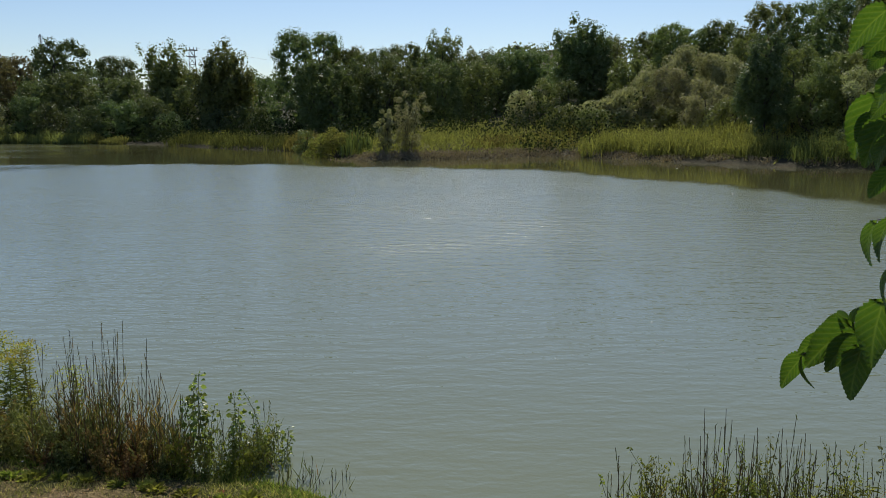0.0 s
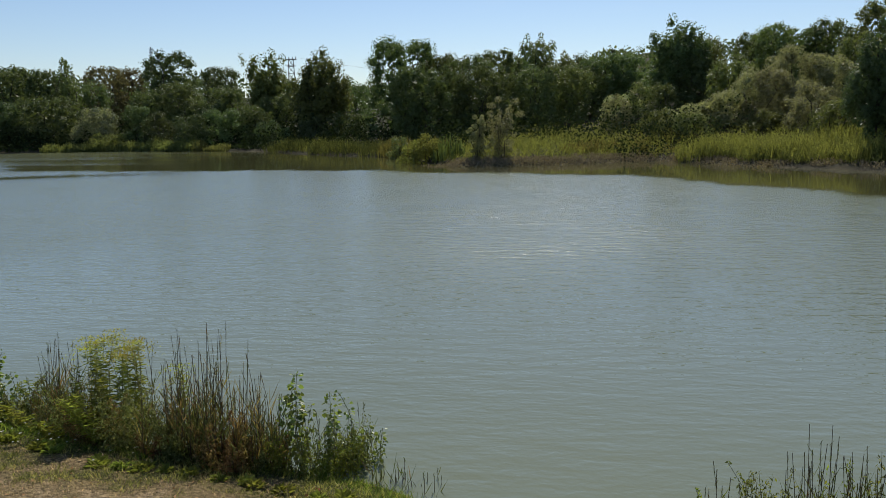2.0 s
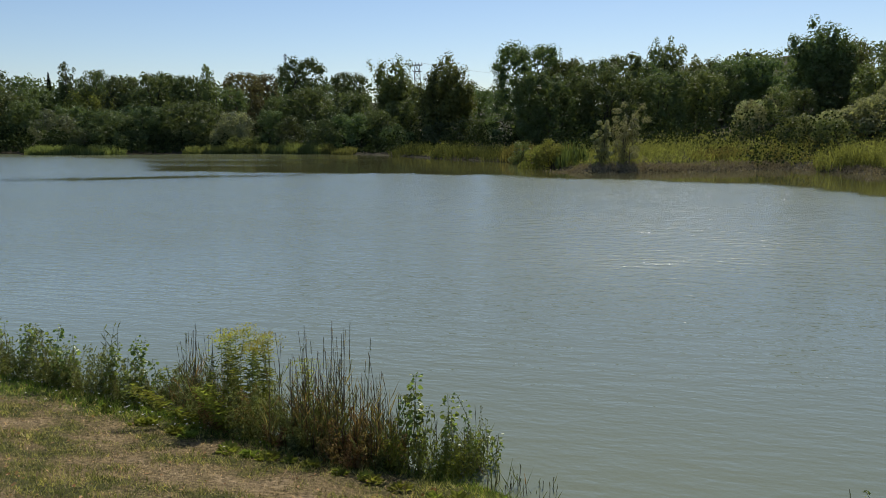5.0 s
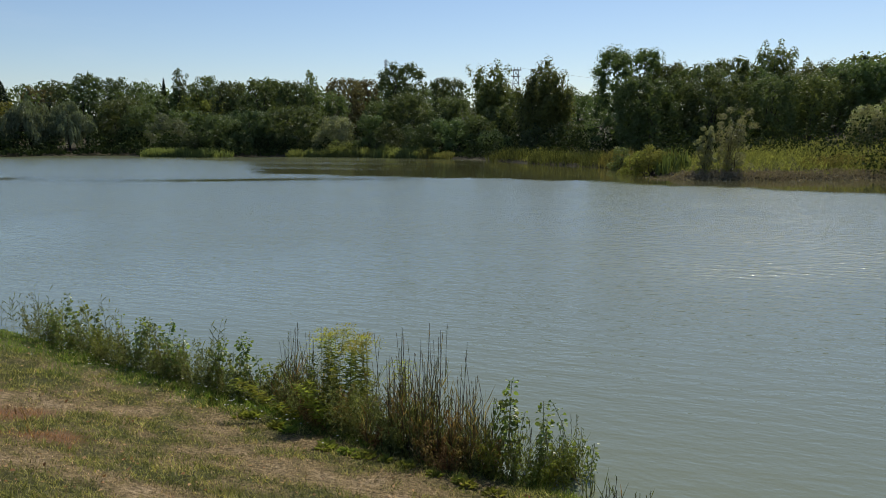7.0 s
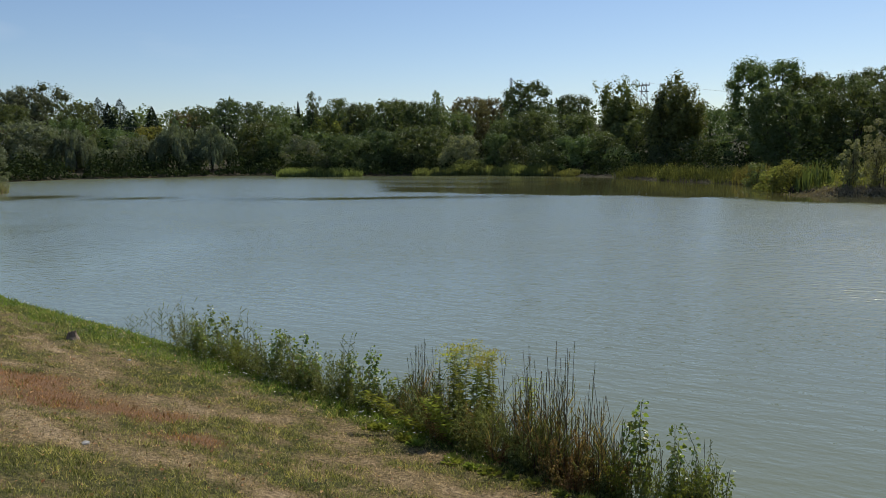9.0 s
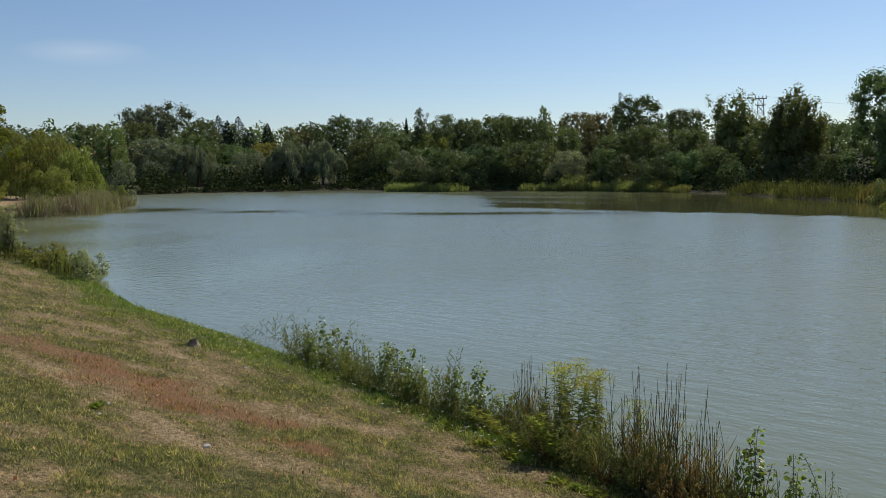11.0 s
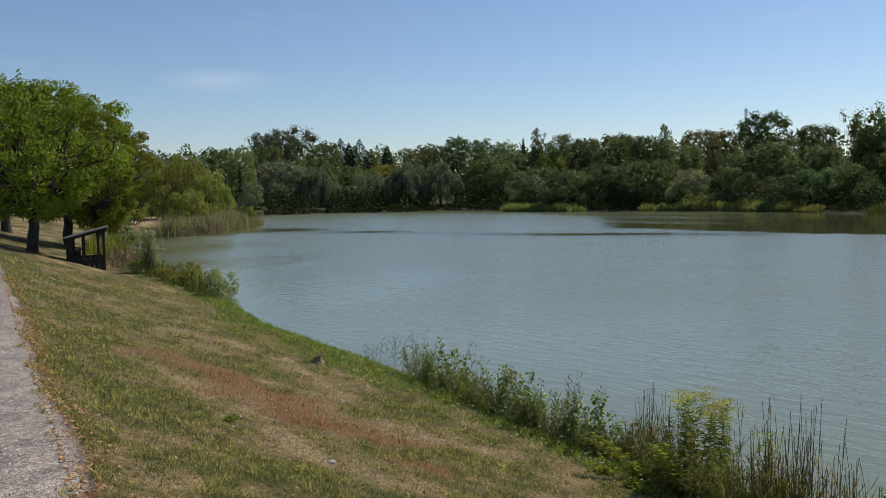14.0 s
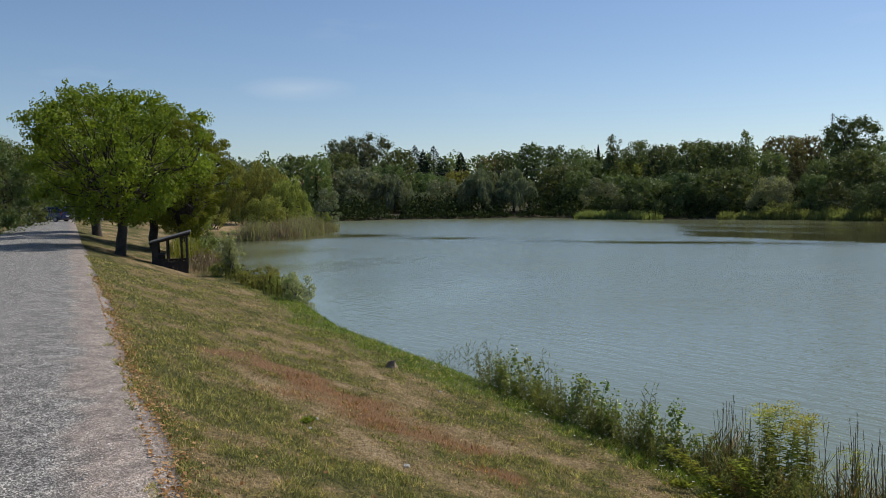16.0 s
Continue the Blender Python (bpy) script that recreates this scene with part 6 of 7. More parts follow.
TARRED = plain_material("tarred_wood", (0.012, 0.010, 0.009), (0.045, 0.036, 0.03), 14.0, 0.85, 0.5)
FELT = plain_material("roofing_felt", (0.05, 0.052, 0.058), (0.11, 0.112, 0.12), 9.0, 0.9, 0.4)
CONCRETE = plain_material("weathered_concrete", (0.30, 0.29, 0.27), (0.46, 0.44, 0.41), 7.0, 0.9, 0.3)
STEEL = plain_material("galvanised_steel", (0.22, 0.23, 0.24), (0.36, 0.37, 0.38), 5.0, 0.5, 0.1, 0.6)
RUSTY = plain_material("dull_steel", (0.10, 0.10, 0.10), (0.18, 0.18, 0.175), 5.0, 0.6, 0.1, 0.5)
CAR_PAINT = plain_material("navy_paint", (0.010, 0.014, 0.045), (0.014, 0.02, 0.06), 3.0, 0.18, 0.0)
RUBBER = plain_material("rubber", (0.012, 0.012, 0.012), (0.03, 0.03, 0.03), 20.0, 0.85, 0.2)
RED_GLASS = plain_material("red_lens", (0.25, 0.01, 0.01), (0.4, 0.02, 0.02), 10.0, 0.2, 0.0)
TILE = plain_material("clay_tile", (0.33, 0.10, 0.045), (0.50, 0.19, 0.09), 4.0, 0.85, 0.3)
PLASTER = plain_material("pale_plaster", (0.55, 0.52, 0.46), (0.68, 0.65, 0.58), 3.0, 0.9, 0.1)
WHITE_PAINT = plain_material("white_paint", (0.66, 0.66, 0.63), (0.78, 0.78, 0.75), 6.0, 0.6, 0.1)
ROT = plain_material("rotten_wood", (0.09, 0.06, 0.04), (0.36, 0.27, 0.19), 12.0, 0.95, 0.8)
PEBBLE = plain_material("pale_stone", (0.30, 0.28, 0.25), (0.48, 0.46, 0.42), 20.0, 0.85, 0.4)


def glass_material():
    m, nodes, links, p = material("dark_glass")
    p.inputs["Base Color"].default_value = (0.012, 0.014, 0.016, 1)
    p.inputs["Roughness"].default_value = 0.04
    return m


GLASS = glass_material()


def lean_to(x, y, turn, wide, deep, high, low, label):
    """A small angler's shelter: four posts, a pent roof rising to the lake, boarded back and a breast-high side.
    x, y: the middle of its floor; turn: degrees of the way to the lake; heights are of the roof's two edges over the water."""
    a = radians(turn)
    ux, uy = math.cos(a), math.sin(a)
    ob = tagged(empty("shelter", x, y, 0), label, "shelter", "anglers' shelters")
    ob.rotation_euler = (0, 0, a)

    def ground(u, v):
        return land_at(x + ux * u - uy * v, y + uy * u + ux * v) - 0.08

    slope = math.atan2(high - low, wide + 0.3)

    def roof_at(u):
        return low + (high - low) * (u + wide / 2 + 0.15) / (wide + 0.3)

    for u in (-wide / 2, wide / 2):
        for v in (-deep / 2, deep / 2):
            g, t = ground(u, v), roof_at(u) - 0.06
            box_part("post", (0.09, 0.09, t - g), (u, v, (t + g) / 2), TARRED, ob)
    for v in (-deep / 2, deep / 2):
        u = wide / 2 - 0.22
        g, t = ground(u, v), roof_at(u) - 0.06
        box_part("stud", (0.06, 0.06, t - g), (u, v, (t + g) / 2), TARRED, ob)
        u = -wide / 2 + 0.55
        g, t = ground(u, v), roof_at(u) - 0.06
        box_part("stud", (0.07, 0.07, t - g), (u, v, (t + g) / 2), TARRED, ob)
    # boards of the back
    n = 9
    for i in range(n):
        v = -deep / 2 + deep * (i + 0.5) / n
        g, t = ground(-wide / 2, v) + 0.05, roof_at(-wide / 2) - 0.08
        box_part("board", (0.022, deep / n - 0.012, t - g), (-wide / 2 - 0.055, v, (t + g) / 2), TARRED, ob, bevel=0.003)
    # breast-high boards at the two sides, and the full-height ones next to the back
    sill = roof_at(wide / 2) - 1.2
    for v in (-deep / 2 - 0.055, deep / 2 + 0.055):
        m = 7
        for i in range(m):
            u = -wide / 2 + wide * (i + 0.5) / m
            g = ground(u, v) + 0.05
            t = roof_at(u) - 0.1 if i < 1 else sill if i > 2 else g + 0.3
            box_part("board", (wide / m - 0.010, 0.022, max(0.2, t - g)), (u, v, g + max(0.2, t - g) / 2), TARRED, ob, bevel=0.003)
        box_part("rail", (wide * 0.72, 0.05, 0.06), (wide * 0.13, v + (0.04 if v < 0 else -0.04), sill), TARRED, ob)
    box_part("bench", (0.35, deep - 0.2, 0.05), (-wide / 2 + 0.25, 0, ground(-wide / 2 + 0.25, 0) + 0.5), TARRED, ob)
    for v in (-deep / 2 + 0.15, deep / 2 - 0.15):
        g = ground(-wide / 2 + 0.25, v)
        box_part("bench_leg", (0.3, 0.05, 0.5), (-wide / 2 + 0.25, v, g + 0.25), TARRED, ob)
    tilt = Matrix.Rotation(-slope, 4, "Y")
    mid = (high + low) / 2
    for v in np.linspace(-deep / 2, deep / 2, 4):
        box_part("rafter", ((wide + 0.3) / math.cos(slope), 0.05, 0.08), (0, float(v), mid - 0.07), TARRED, ob, tilt)
    box_part("roof", ((wide + 0.34) / math.cos(slope), deep + 0.4, 0.05), (0, 0, mid), FELT, ob, tilt, 0.01, "dark grey felt roof")
    return ob


lean_to(-34.13, 12.42, 68.0, 1.32, 1.8, 2.02, 1.60, "small dark tarred-wood shelter with a sloping felt roof on the bank")
lean_to(-101.6, 42.9, 60.0, 2.2, 2.2, 2.1, 1.6, "dark wooden shelter on the far lawn under trees")


def car(x, y, z, heading):
    """A compact people carrier seen from behind."""
    ob = tagged(empty("car", x, y, z), "dark navy blue people carrier parked on the lane", "car")
    ob.rotation_euler = (0, 0, radians(heading))

    def shell(name, sections, mat, label=""):
        """Skin over cross-sections: x, half width low, half width high, bottom, top."""
        bm = bmesh.new()
        rings = []
        for sx, lo, hi, zb, zt in sections:
            pts = [(-lo, zb), (-lo * 1.02, zb + (zt - zb) * 0.35), (-hi, zt - 0.06), (-hi * 0.86, zt), (hi * 0.86, zt), (hi, zt - 0.06), (lo * 1.02, zb + (zt - zb) * 0.35), (lo, zb)]
            rings.append([bm.verts.new((sx, py, pz)) for py, pz in pts])
        for a, b in zip(rings, rings[1:]):
            for i in range(8):
                bm.faces.new((a[i], a[(i + 1) % 8], b[(i + 1) % 8], b[i]))
        bm.faces.new(rings[0][::-1])
        bm.faces.new(rings[-1])
        bmesh.ops.recalc_face_normals(bm, faces=bm.faces)
        return bm_part(name, bm, mat, ob, label)

    shell("body", [(-2.08, 0.74, 0.72, 0.34, 0.95), (-1.98, 0.84, 0.82, 0.24, 1.02), (0.9, 0.86, 0.83, 0.22, 1.0), (1.7, 0.84, 0.76, 0.24, 0.90), (2.08, 0.70, 0.62, 0.32, 0.70)], CAR_PAINT)
    shell("cabin", [(-2.02, 0.80, 0.70, 0.98, 1.05), (-1.78, 0.80, 0.66, 0.98, 1.60), (-1.2, 0.81, 0.66, 0.98, 1.65), (0.2, 0.81, 0.66, 0.98, 1.62), (1.1, 0.80, 0.72, 0.96, 1.02)], CAR_PAINT)
    bm = bmesh.new()
    vs = [bm.verts.new(p) for p in ((-2.035, -0.62, 1.09), (-2.035, 0.62, 1.09), (-1.83, 0.55, 1.52), (-1.83, -0.55, 1.52))]
    bm.faces.new(vs[::-1])
    bmesh.ops.solidify(bm, geom=bm.faces[:], thickness=0.012)
    bm_part("rear_window", bm, GLASS, ob, "dark reflecting glass")
    for side in (-1, 1):
        for x0, x1 in ((-1.6, -0.75), (-0.68, 0.12), (0.18, 0.72)):
            bm = bmesh.new()
            top = 1.50 if x1 < 0.5 else 1.30
            vs = [bm.verts.new(p) for p in ((x0, side * 0.812, 1.05), (x1, side * 0.812, 1.05), (x1 - 0.04, side * 0.735, top), (x0 + 0.05, side * 0.72, 1.50))]
            bm.faces.new(vs)
            bmesh.ops.solidify(bm, geom=bm.faces[:], thickness=0.02)
            bm_part("side_window", bm, GLASS, ob, "dark glass")
        box_part("tail_light", (0.05, 0.14, 0.42), (-2.02, side * 0.72, 0.92), RED_GLASS, ob, bevel=0.01)
        box_part("mirror", (0.10, 0.18, 0.12), (0.85, side * 0.95, 1.06), CAR_PAINT, ob, bevel=0.02)
        for wx in (-1.3, 1.32):
            bm = bmesh.new()
            bmesh.ops.create_cone(bm, cap_ends=True, segments=20, radius1=0.31, radius2=0.31, depth=0.2, matrix=Matrix.Translation((wx, side * 0.78, 0.31)) @ Matrix.Rotation(radians(90), 4, "X"))
            bmesh.ops.bevel(bm, geom=[e for e in bm.edges if len(e.link_faces) == 2 and abs(e.verts[0].co.y - e.verts[1].co.y) < 1e-4], offset=0.03, segments=2, affect="EDGES")
            tyre = bm_part("wheel", bm, RUBBER, ob)
            bm = bmesh.new()
            bmesh.ops.create_cone(bm, cap_ends=True, segments=16, radius1=0.20, radius2=0.18, depth=0.05, matrix=Matrix.Translation((wx, side * 0.88, 0.31)) @ Matrix.Rotation(radians(90), 4, "X"))
            bm_part("hub_cap", bm, STEEL, tyre, "pale metal hub cap")
    box_part("bumper", (0.14, 1.62, 0.22), (-2.06, 0, 0.46), CAR_PAINT, ob, bevel=0.03)
    box_part("number_plate", (0.02, 0.5, 0.11), (-2.14, 0, 0.62), WHITE_PAINT, ob, bevel=0.003, label="white plate with dark bars")
    for k in range(3):
        box_part("plate_bar", (0.006, 0.10, 0.06), (-2.152, -0.16 + 0.16 * k, 0.62), RUBBER, ob, bevel=0.001)
    return ob


car(-95.4, 22.0, ROAD_LEVEL, 216.0)


def fence_post(x, y, h):
    ob = tagged(empty("fence_post", x, y, land_at(x, y)), "pale grey square concrete fence post by the lane", "post", "fence posts by the lane")
    bm = bmesh.new()
    box(bm, (0.14, 0.14, h + 0.1), (0, 0, h / 2 - 0.05), None, 0.015)
    bm_part("shaft", bm, CONCRETE, ob)
    bm = bmesh.new()
    bmesh.ops.create_cone(bm, cap_ends=True, segments=4, radius1=0.099, radius2=0.02, depth=0.06, matrix=Matrix.Translation((0, 0, h + 0.03)) @ Matrix.Rotation(radians(45), 4, "Z"))
    bm_part("cap", bm, CONCRETE, ob)
    return ob


for px, py, ph in ((-95.6, 24.4, 1.55), (-94.6, 25.4, 1.7), (-101.5, 21.2, 1.8)):
    fence_post(px, py, ph)

gate = tagged(empty("gate", -104.5, 29.2, land_at(-104.5, 29.2)), "low white wooden gate behind the trees", "gate")
gate.rotation_euler = (0, 0, radians(70))
for gz in (0.3, 0.62, 0.94):
    box_part("board", (1.6, 0.03, 0.12), (0, 0, gz), WHITE_PAINT, gate)
for gx in (-0.8, 0.8):
    box_part("post", (0.10, 0.10, 1.2), (gx, 0.06, 0.55), WHITE_PAINT, gate)


def strut(bm, a, b, r):
    a, b = Vector(a), Vector(b)
    d = b - a
    bmesh.ops.create_cone(bm, cap_ends=True, segments=4, radius1=r, radius2=r, depth=d.length, matrix=Matrix.Translation((a + b) / 2) @ d.to_track_quat("Z", "Y").to_matrix().to_4x4())


def lattice(parent, foot, head, z0, z1, bays, r, mat):
    """Four legs and their bracing, each face's bracing one part."""
    def corner(k, z):
        w = foot + (head - foot) * (z - z0) / (z1 - z0)
        return (w * (1, 1, -1, -1)[k], w * (1, -1, -1, 1)[k], z)
    for k in range(4):
        bm = bmesh.new()
        strut(bm, corner(k, z0), corner(k, z1), r)
        bm_part("leg", bm, mat, parent)
        bm = bmesh.new()
        for i in range(bays):
            za, zb = z0 + (z1 - z0) * i / bays, z0 + (z1 - z0) * (i + 1) / bays
            strut(bm, corner(k, za), corner((k + 1) % 4, zb), r * 0.6)
            strut(bm, corner((k + 1) % 4, za), corner(k, zb), r * 0.6)
            strut(bm, corner(k, zb), corner((k + 1) % 4, zb), r * 0.6)
        bm_part("bracing", bm, mat, parent)


def pylon(x, y, top):
    z = land_at(x, y) - 0.2
    ob = tagged(empty("power_pylon", x, y, z), "grey steel lattice power pylon among the trees", "pylon")
    ob.rotation_euler = (0, 0, radians(20))
    h = top - z
    lattice(ob, 1.1, 0.45, 0, h, 9, 0.05, RUSTY)
    for zz, w in ((h - 0.1, 1.05), (h - 1.3, 0.85)):
        bm = bmesh.new()
        for yy in (-0.4, 0.4):
            strut(bm, (-w, yy, zz), (w, yy, zz), 0.06)
        strut(bm, (-w, -0.4, zz), (-w, 0.4, zz), 0.05)
        strut(bm, (w, -0.4, zz), (w, 0.4, zz), 0.05)
        bm_part("cross_arm", bm, RUSTY, ob)
    for ix in (-0.95, -0.35, 0.35, 0.95):
        bm = bmesh.new()
        bmesh.ops.create_cone(bm, cap_ends=True, segments=8, radius1=0.10, radius2=0.06, depth=0.5, matrix=Matrix.Translation((ix, 0, h + 0.2)))
        bm_part("insulator", bm, CONCRETE, ob)
    return ob


pylon(-47.4, 158.1, 15.6)
mast = tagged(empty("radio_mast", -181.8, 378.6, land_at(-181.8, 378.6)), "thin steel lattice radio mast far beyond the trees", "mast")
lattice(mast, 0.45, 0.22, 0, 40.3 - mast.location.z, 22, 0.05, STEEL)
for k in range(3):
    aa = k * 2.094
    for zz in (37.6, 39.2):
        box_part("antenna", (0.22, 0.18, 1.3), (0.8 * math.cos(aa), 0.8 * math.sin(aa), zz - mast.location.z), WHITE_PAINT, mast, Matrix.Rotation(aa, 4, "Z"), 0.03)
        bm = bmesh.new()
        strut(bm, (0, 0, zz - mast.location.z), (0.8 * math.cos(aa), 0.8 * math.sin(aa), zz - mast.location.z), 0.05)
        bm_part("bracket", bm, STEEL, mast)


def wire(points, sag, r=0.025):
    path = []
    for (a, b) in zip(points, points[1:]):
        a, b = np.array(a, float), np.array(b, float)
        for u in np.linspace(0, 1, 14)[: -1]:
            path.append([*(a + (b - a) * u - [0, 0, sag * 4 * u * (1 - u)]), r])
    path.append([*points[-1], r])
    v, f = tubes([path], 5)
    return tagged(new("power_line", mesh_from("power_line", v, f, 4, RUSTY)), "thin overhead power line strung across the trees", "cable", "power lines")


wire([(-46.5, 158.4, 15.9), (-22.0, 165.0, 12.6)], 0.3, 0.014)


def utility_pole(x, y, top):
    z = land_at(x, y) - 0.3
    ob = tagged(empty("utility_pole", x, y, z), "plain grey concrete power pole hidden among the trees", "pole", "power poles")
    v, f = tubes([[(0, 0, 0, 0.16), (0, 0, (top - z) / 2, 0.13), (0, 0, top - z, 0.10)]], 8)
    part("shaft", smooth(mesh_from("shaft", v, f, 4, CONCRETE)), ob)
    box_part("cross_arm", (1.6, 0.10, 0.10), (0, 0, top - z - 0.12), RUSTY, ob, Matrix.Rotation(radians(40), 4, "Z"))


utility_pole(-108.0, 136.0, 9.7)
utility_pole(-158.0, 86.0, 9.4)
utility_pole(-22.0, 165.0, 12.6)
wire([(-108.0, 136.0, 9.7), (-158.0, 86.0, 9.4)], 0.4, 0.018)
wire([(-108.4, 135.5, 9.6), (-158.4, 85.5, 9.3)], 0.6, 0.018)


def cottage(x, y, turn):
    z = land_at(x, y)
    ob = tagged(empty("cottage", x, y, z), "small pale cottage with an orange tiled roof among trees", "house")
    ob.rotation_euler = (0, 0, radians(turn))
    lift = 6.9 - z
    box_part("wall", (6.0, 5.0, max(2.5, lift)), (0, 0, max(2.5, lift) / 2 - 0.1), PLASTER, ob, bevel=0.03)
    for s in (-1, 1):
        box_part("roof_slope", (6.8, 3.2, 0.14), (0, s * 1.42, lift + 0.72), TILE, ob, Matrix.Rotation(-s * radians(28), 4, "X"), 0.03)
    for wx in (-1.6, 1.2):
        win = box_part("window", (0.9, 0.08, 1.1), (wx, -2.51, max(2.5, lift) - 1.1), WHITE_PAINT, ob)
        box_part("pane", (0.72, 0.03, 0.92), (wx, -2.56, max(2.5, lift) - 1.1), GLASS, win, bevel=0.002)
    box_part("chimney", (0.5, 0.5, 1.2), (1.6, 0.3, lift + 1.7), TILE, ob)
    return ob


cottage(-142.2, 83.6, 35)


def stump(x, y):
    z = float(turf_level(x, y))
    rng = dice()
    bm = bmesh.new()
    rings = []
    for k, (zz, r) in enumerate(((-0.04, 0.13), (0.02, 0.10), (0.05, 0.08), (0.09, 0.06))):
        rings.append([bm.verts.new((r * (1 + 0.25 * math.sin(i * 1.9 + k)) * math.cos(i * 0.524), r * (1 + 0.2 * math.cos(i * 2.3)) * math.sin(i * 0.524), zz + (0.05 * rng.random() if k == 3 else 0))) for i in range(12)])
    for a, b in zip(rings, rings[1:]):
        for i in range(12):
            bm.faces.new((a[i], a[(i + 1) % 12], b[(i + 1) % 12], b[i]))
    bm.faces.new(rings[-1])
    me = bpy.data.meshes.new("stump")
    bm.to_mesh(me)
    bm.free()
    me.materials.append(ROT)
    ob = new("stump", me)
    ob.location = (x, y, z)
    return tagged(ob, "old dark rotten tree stump in the grass", "stump")


stump(-11.39, 7.8)


def stone(x, y, r, seed, label="pale stone lying in the short grass"):
    rng = np.random.default_rng(seed)
    bm = bmesh.new()
    bmesh.ops.create_icosphere(bm, subdivisions=2, radius=r)
    for v in bm.verts:
        v.co *= 1 + 0.25 * noise.noise(v.co * (1.5 / r) + Vector((seed, 0, 0)))
        v.co.z *= 0.6
    me = bpy.data.meshes.new("stone")
    bm.to_mesh(me)
    bm.free()
    me.materials.append(PEBBLE)
    ob = new("stone", me)
    ob.location = (x, y, float(turf_level(x, y)) + r * 0.2)
    ob.rotation_euler = (0, 0, float(rng.random() * 6))
    return tagged(ob, label, "stone", "stones in the grass")


for k, (sx, sy, sr) in enumerate(((-5.66, 3.92, 0.034), (-7.25, 3.95, 0.026), (-6.8, 3.62, 0.022), (-3.3, 2.6, 0.03), (-4.2, 2.4, 0.025), (-9.3, 7.2, 0.03), (-3.7, 1.95, 0.025))):
    stone(sx, sy, sr, k)


# dead leaves fallen along the road's edge
def build_litter():
    rng = dice()
    n = 5600
    t, q = 1.2 + 18 * rng.random(n) ** 1.5, np.abs(rng.normal(size=n)) * 0.17 + 0.02
    x, y = ROAD_EDGE.x + ROAD_DIR.x * (t - 3) + ROAD_SIDE.x * q, ROAD_EDGE.y + ROAD_DIR.y * (t - 3) + ROAD_SIDE.y * q
    far = rng.random(n) < 0.4
    r, a = np.exp(rng.uniform(1.0, 2.7, n)), np.radians(rng.uniform(0, 80, n))
    x, y = np.where(far, -r * np.sin(a), x), np.where(far, r * np.cos(a), y)
    keep = (shore_distance(x, y) > 0.4) & (~far | (road_distance(x, y) > 0.2))
    x, y, n = x[keep], y[keep], int(keep.sum())
    c = np.stack([x, y, turf_level(x, y) + 0.028], 1)
    normal = unit(rng.normal(size=(n, 3)) * 0.4 + [0, 0, 1])
    s = 0.020 + 0.026 * rng.random(n) ** 2
    tagged(new("leaf_litter", card_mesh("leaf_litter", cards(c, np.cross(normal, rng.normal(size=(n, 3))), normal, s, s * 0.7), LEAF["litter"])), "dry fallen leaves along the edge of the lane", "litter", kind="stuff")


build_litter()


# ---- overhanging tree next to the camera ----
def veined_leaf():
    """The broad leaf's own skin: slanting side veins, a puckered surface and a soft shine."""
    m, nodes, links, p = material("leaf_veined")
    co = nodes.new("ShaderNodeTexCoord").outputs["Object"]
    axes = nodes.new("ShaderNodeSeparateXYZ")
    links.new(co, axes.inputs[0])
    across = math_node(nodes, links, "ABSOLUTE", axes.outputs[1])
    slant = math_node(nodes, links, "SUBTRACT", axes.outputs[0], math_node(nodes, links, "MULTIPLY", across, 0.75))
    veins = math_node(nodes, links, "POWER", math_node(nodes, links, "ABSOLUTE", math_node(nodes, links, "SINE", math_node(nodes, links, "MULTIPLY", slant, 24.0))), 0.35)
    rib = math_node(nodes, links, "MINIMUM", math_node(nodes, links, "MULTIPLY", across, 28.0), 1.0)
    h = math_node(nodes, links, "MULTIPLY", veins, rib)
    pucker = noise_node(nodes, links, 14.0, 3, 0.6, co)
    c = mix_node(nodes, links, h, (0.13, 0.19, 0.045), mix_node(nodes, links, pucker.outputs["Fac"], (0.035, 0.085, 0.012), (0.085, 0.15, 0.022)))
    links.new(c, p.inputs["Base Color"])
    p.inputs["Roughness"].default_value = 0.32
    b = nodes.new("ShaderNodeBump")
    b.inputs["Strength"].default_value, b.inputs["Distance"].default_value = 0.7, 0.04
    links.new(math_node(nodes, links, "ADD", h, math_node(nodes, links, "MULTIPLY", pucker.outputs["Fac"], 1.2)), b.inputs["Height"])
    links.new(b.outputs[0], p.inputs["Normal"])
    t = nodes.new("ShaderNodeBsdfTranslucent")
    links.new(mix_node(nodes, links, 1.0, c, (1.5, 1.6, 0.6), "MULTIPLY"), t.inputs["Color"])
    mix = nodes.new("ShaderNodeMixShader")
    mix.inputs[0].default_value = 0.38
    links.new(p.outputs[0], mix.inputs[1])
    links.new(t.outputs[0], mix.inputs[2])
    links.new(mix.outputs[0], nodes["Material Output"].inputs["Surface"])
    return m


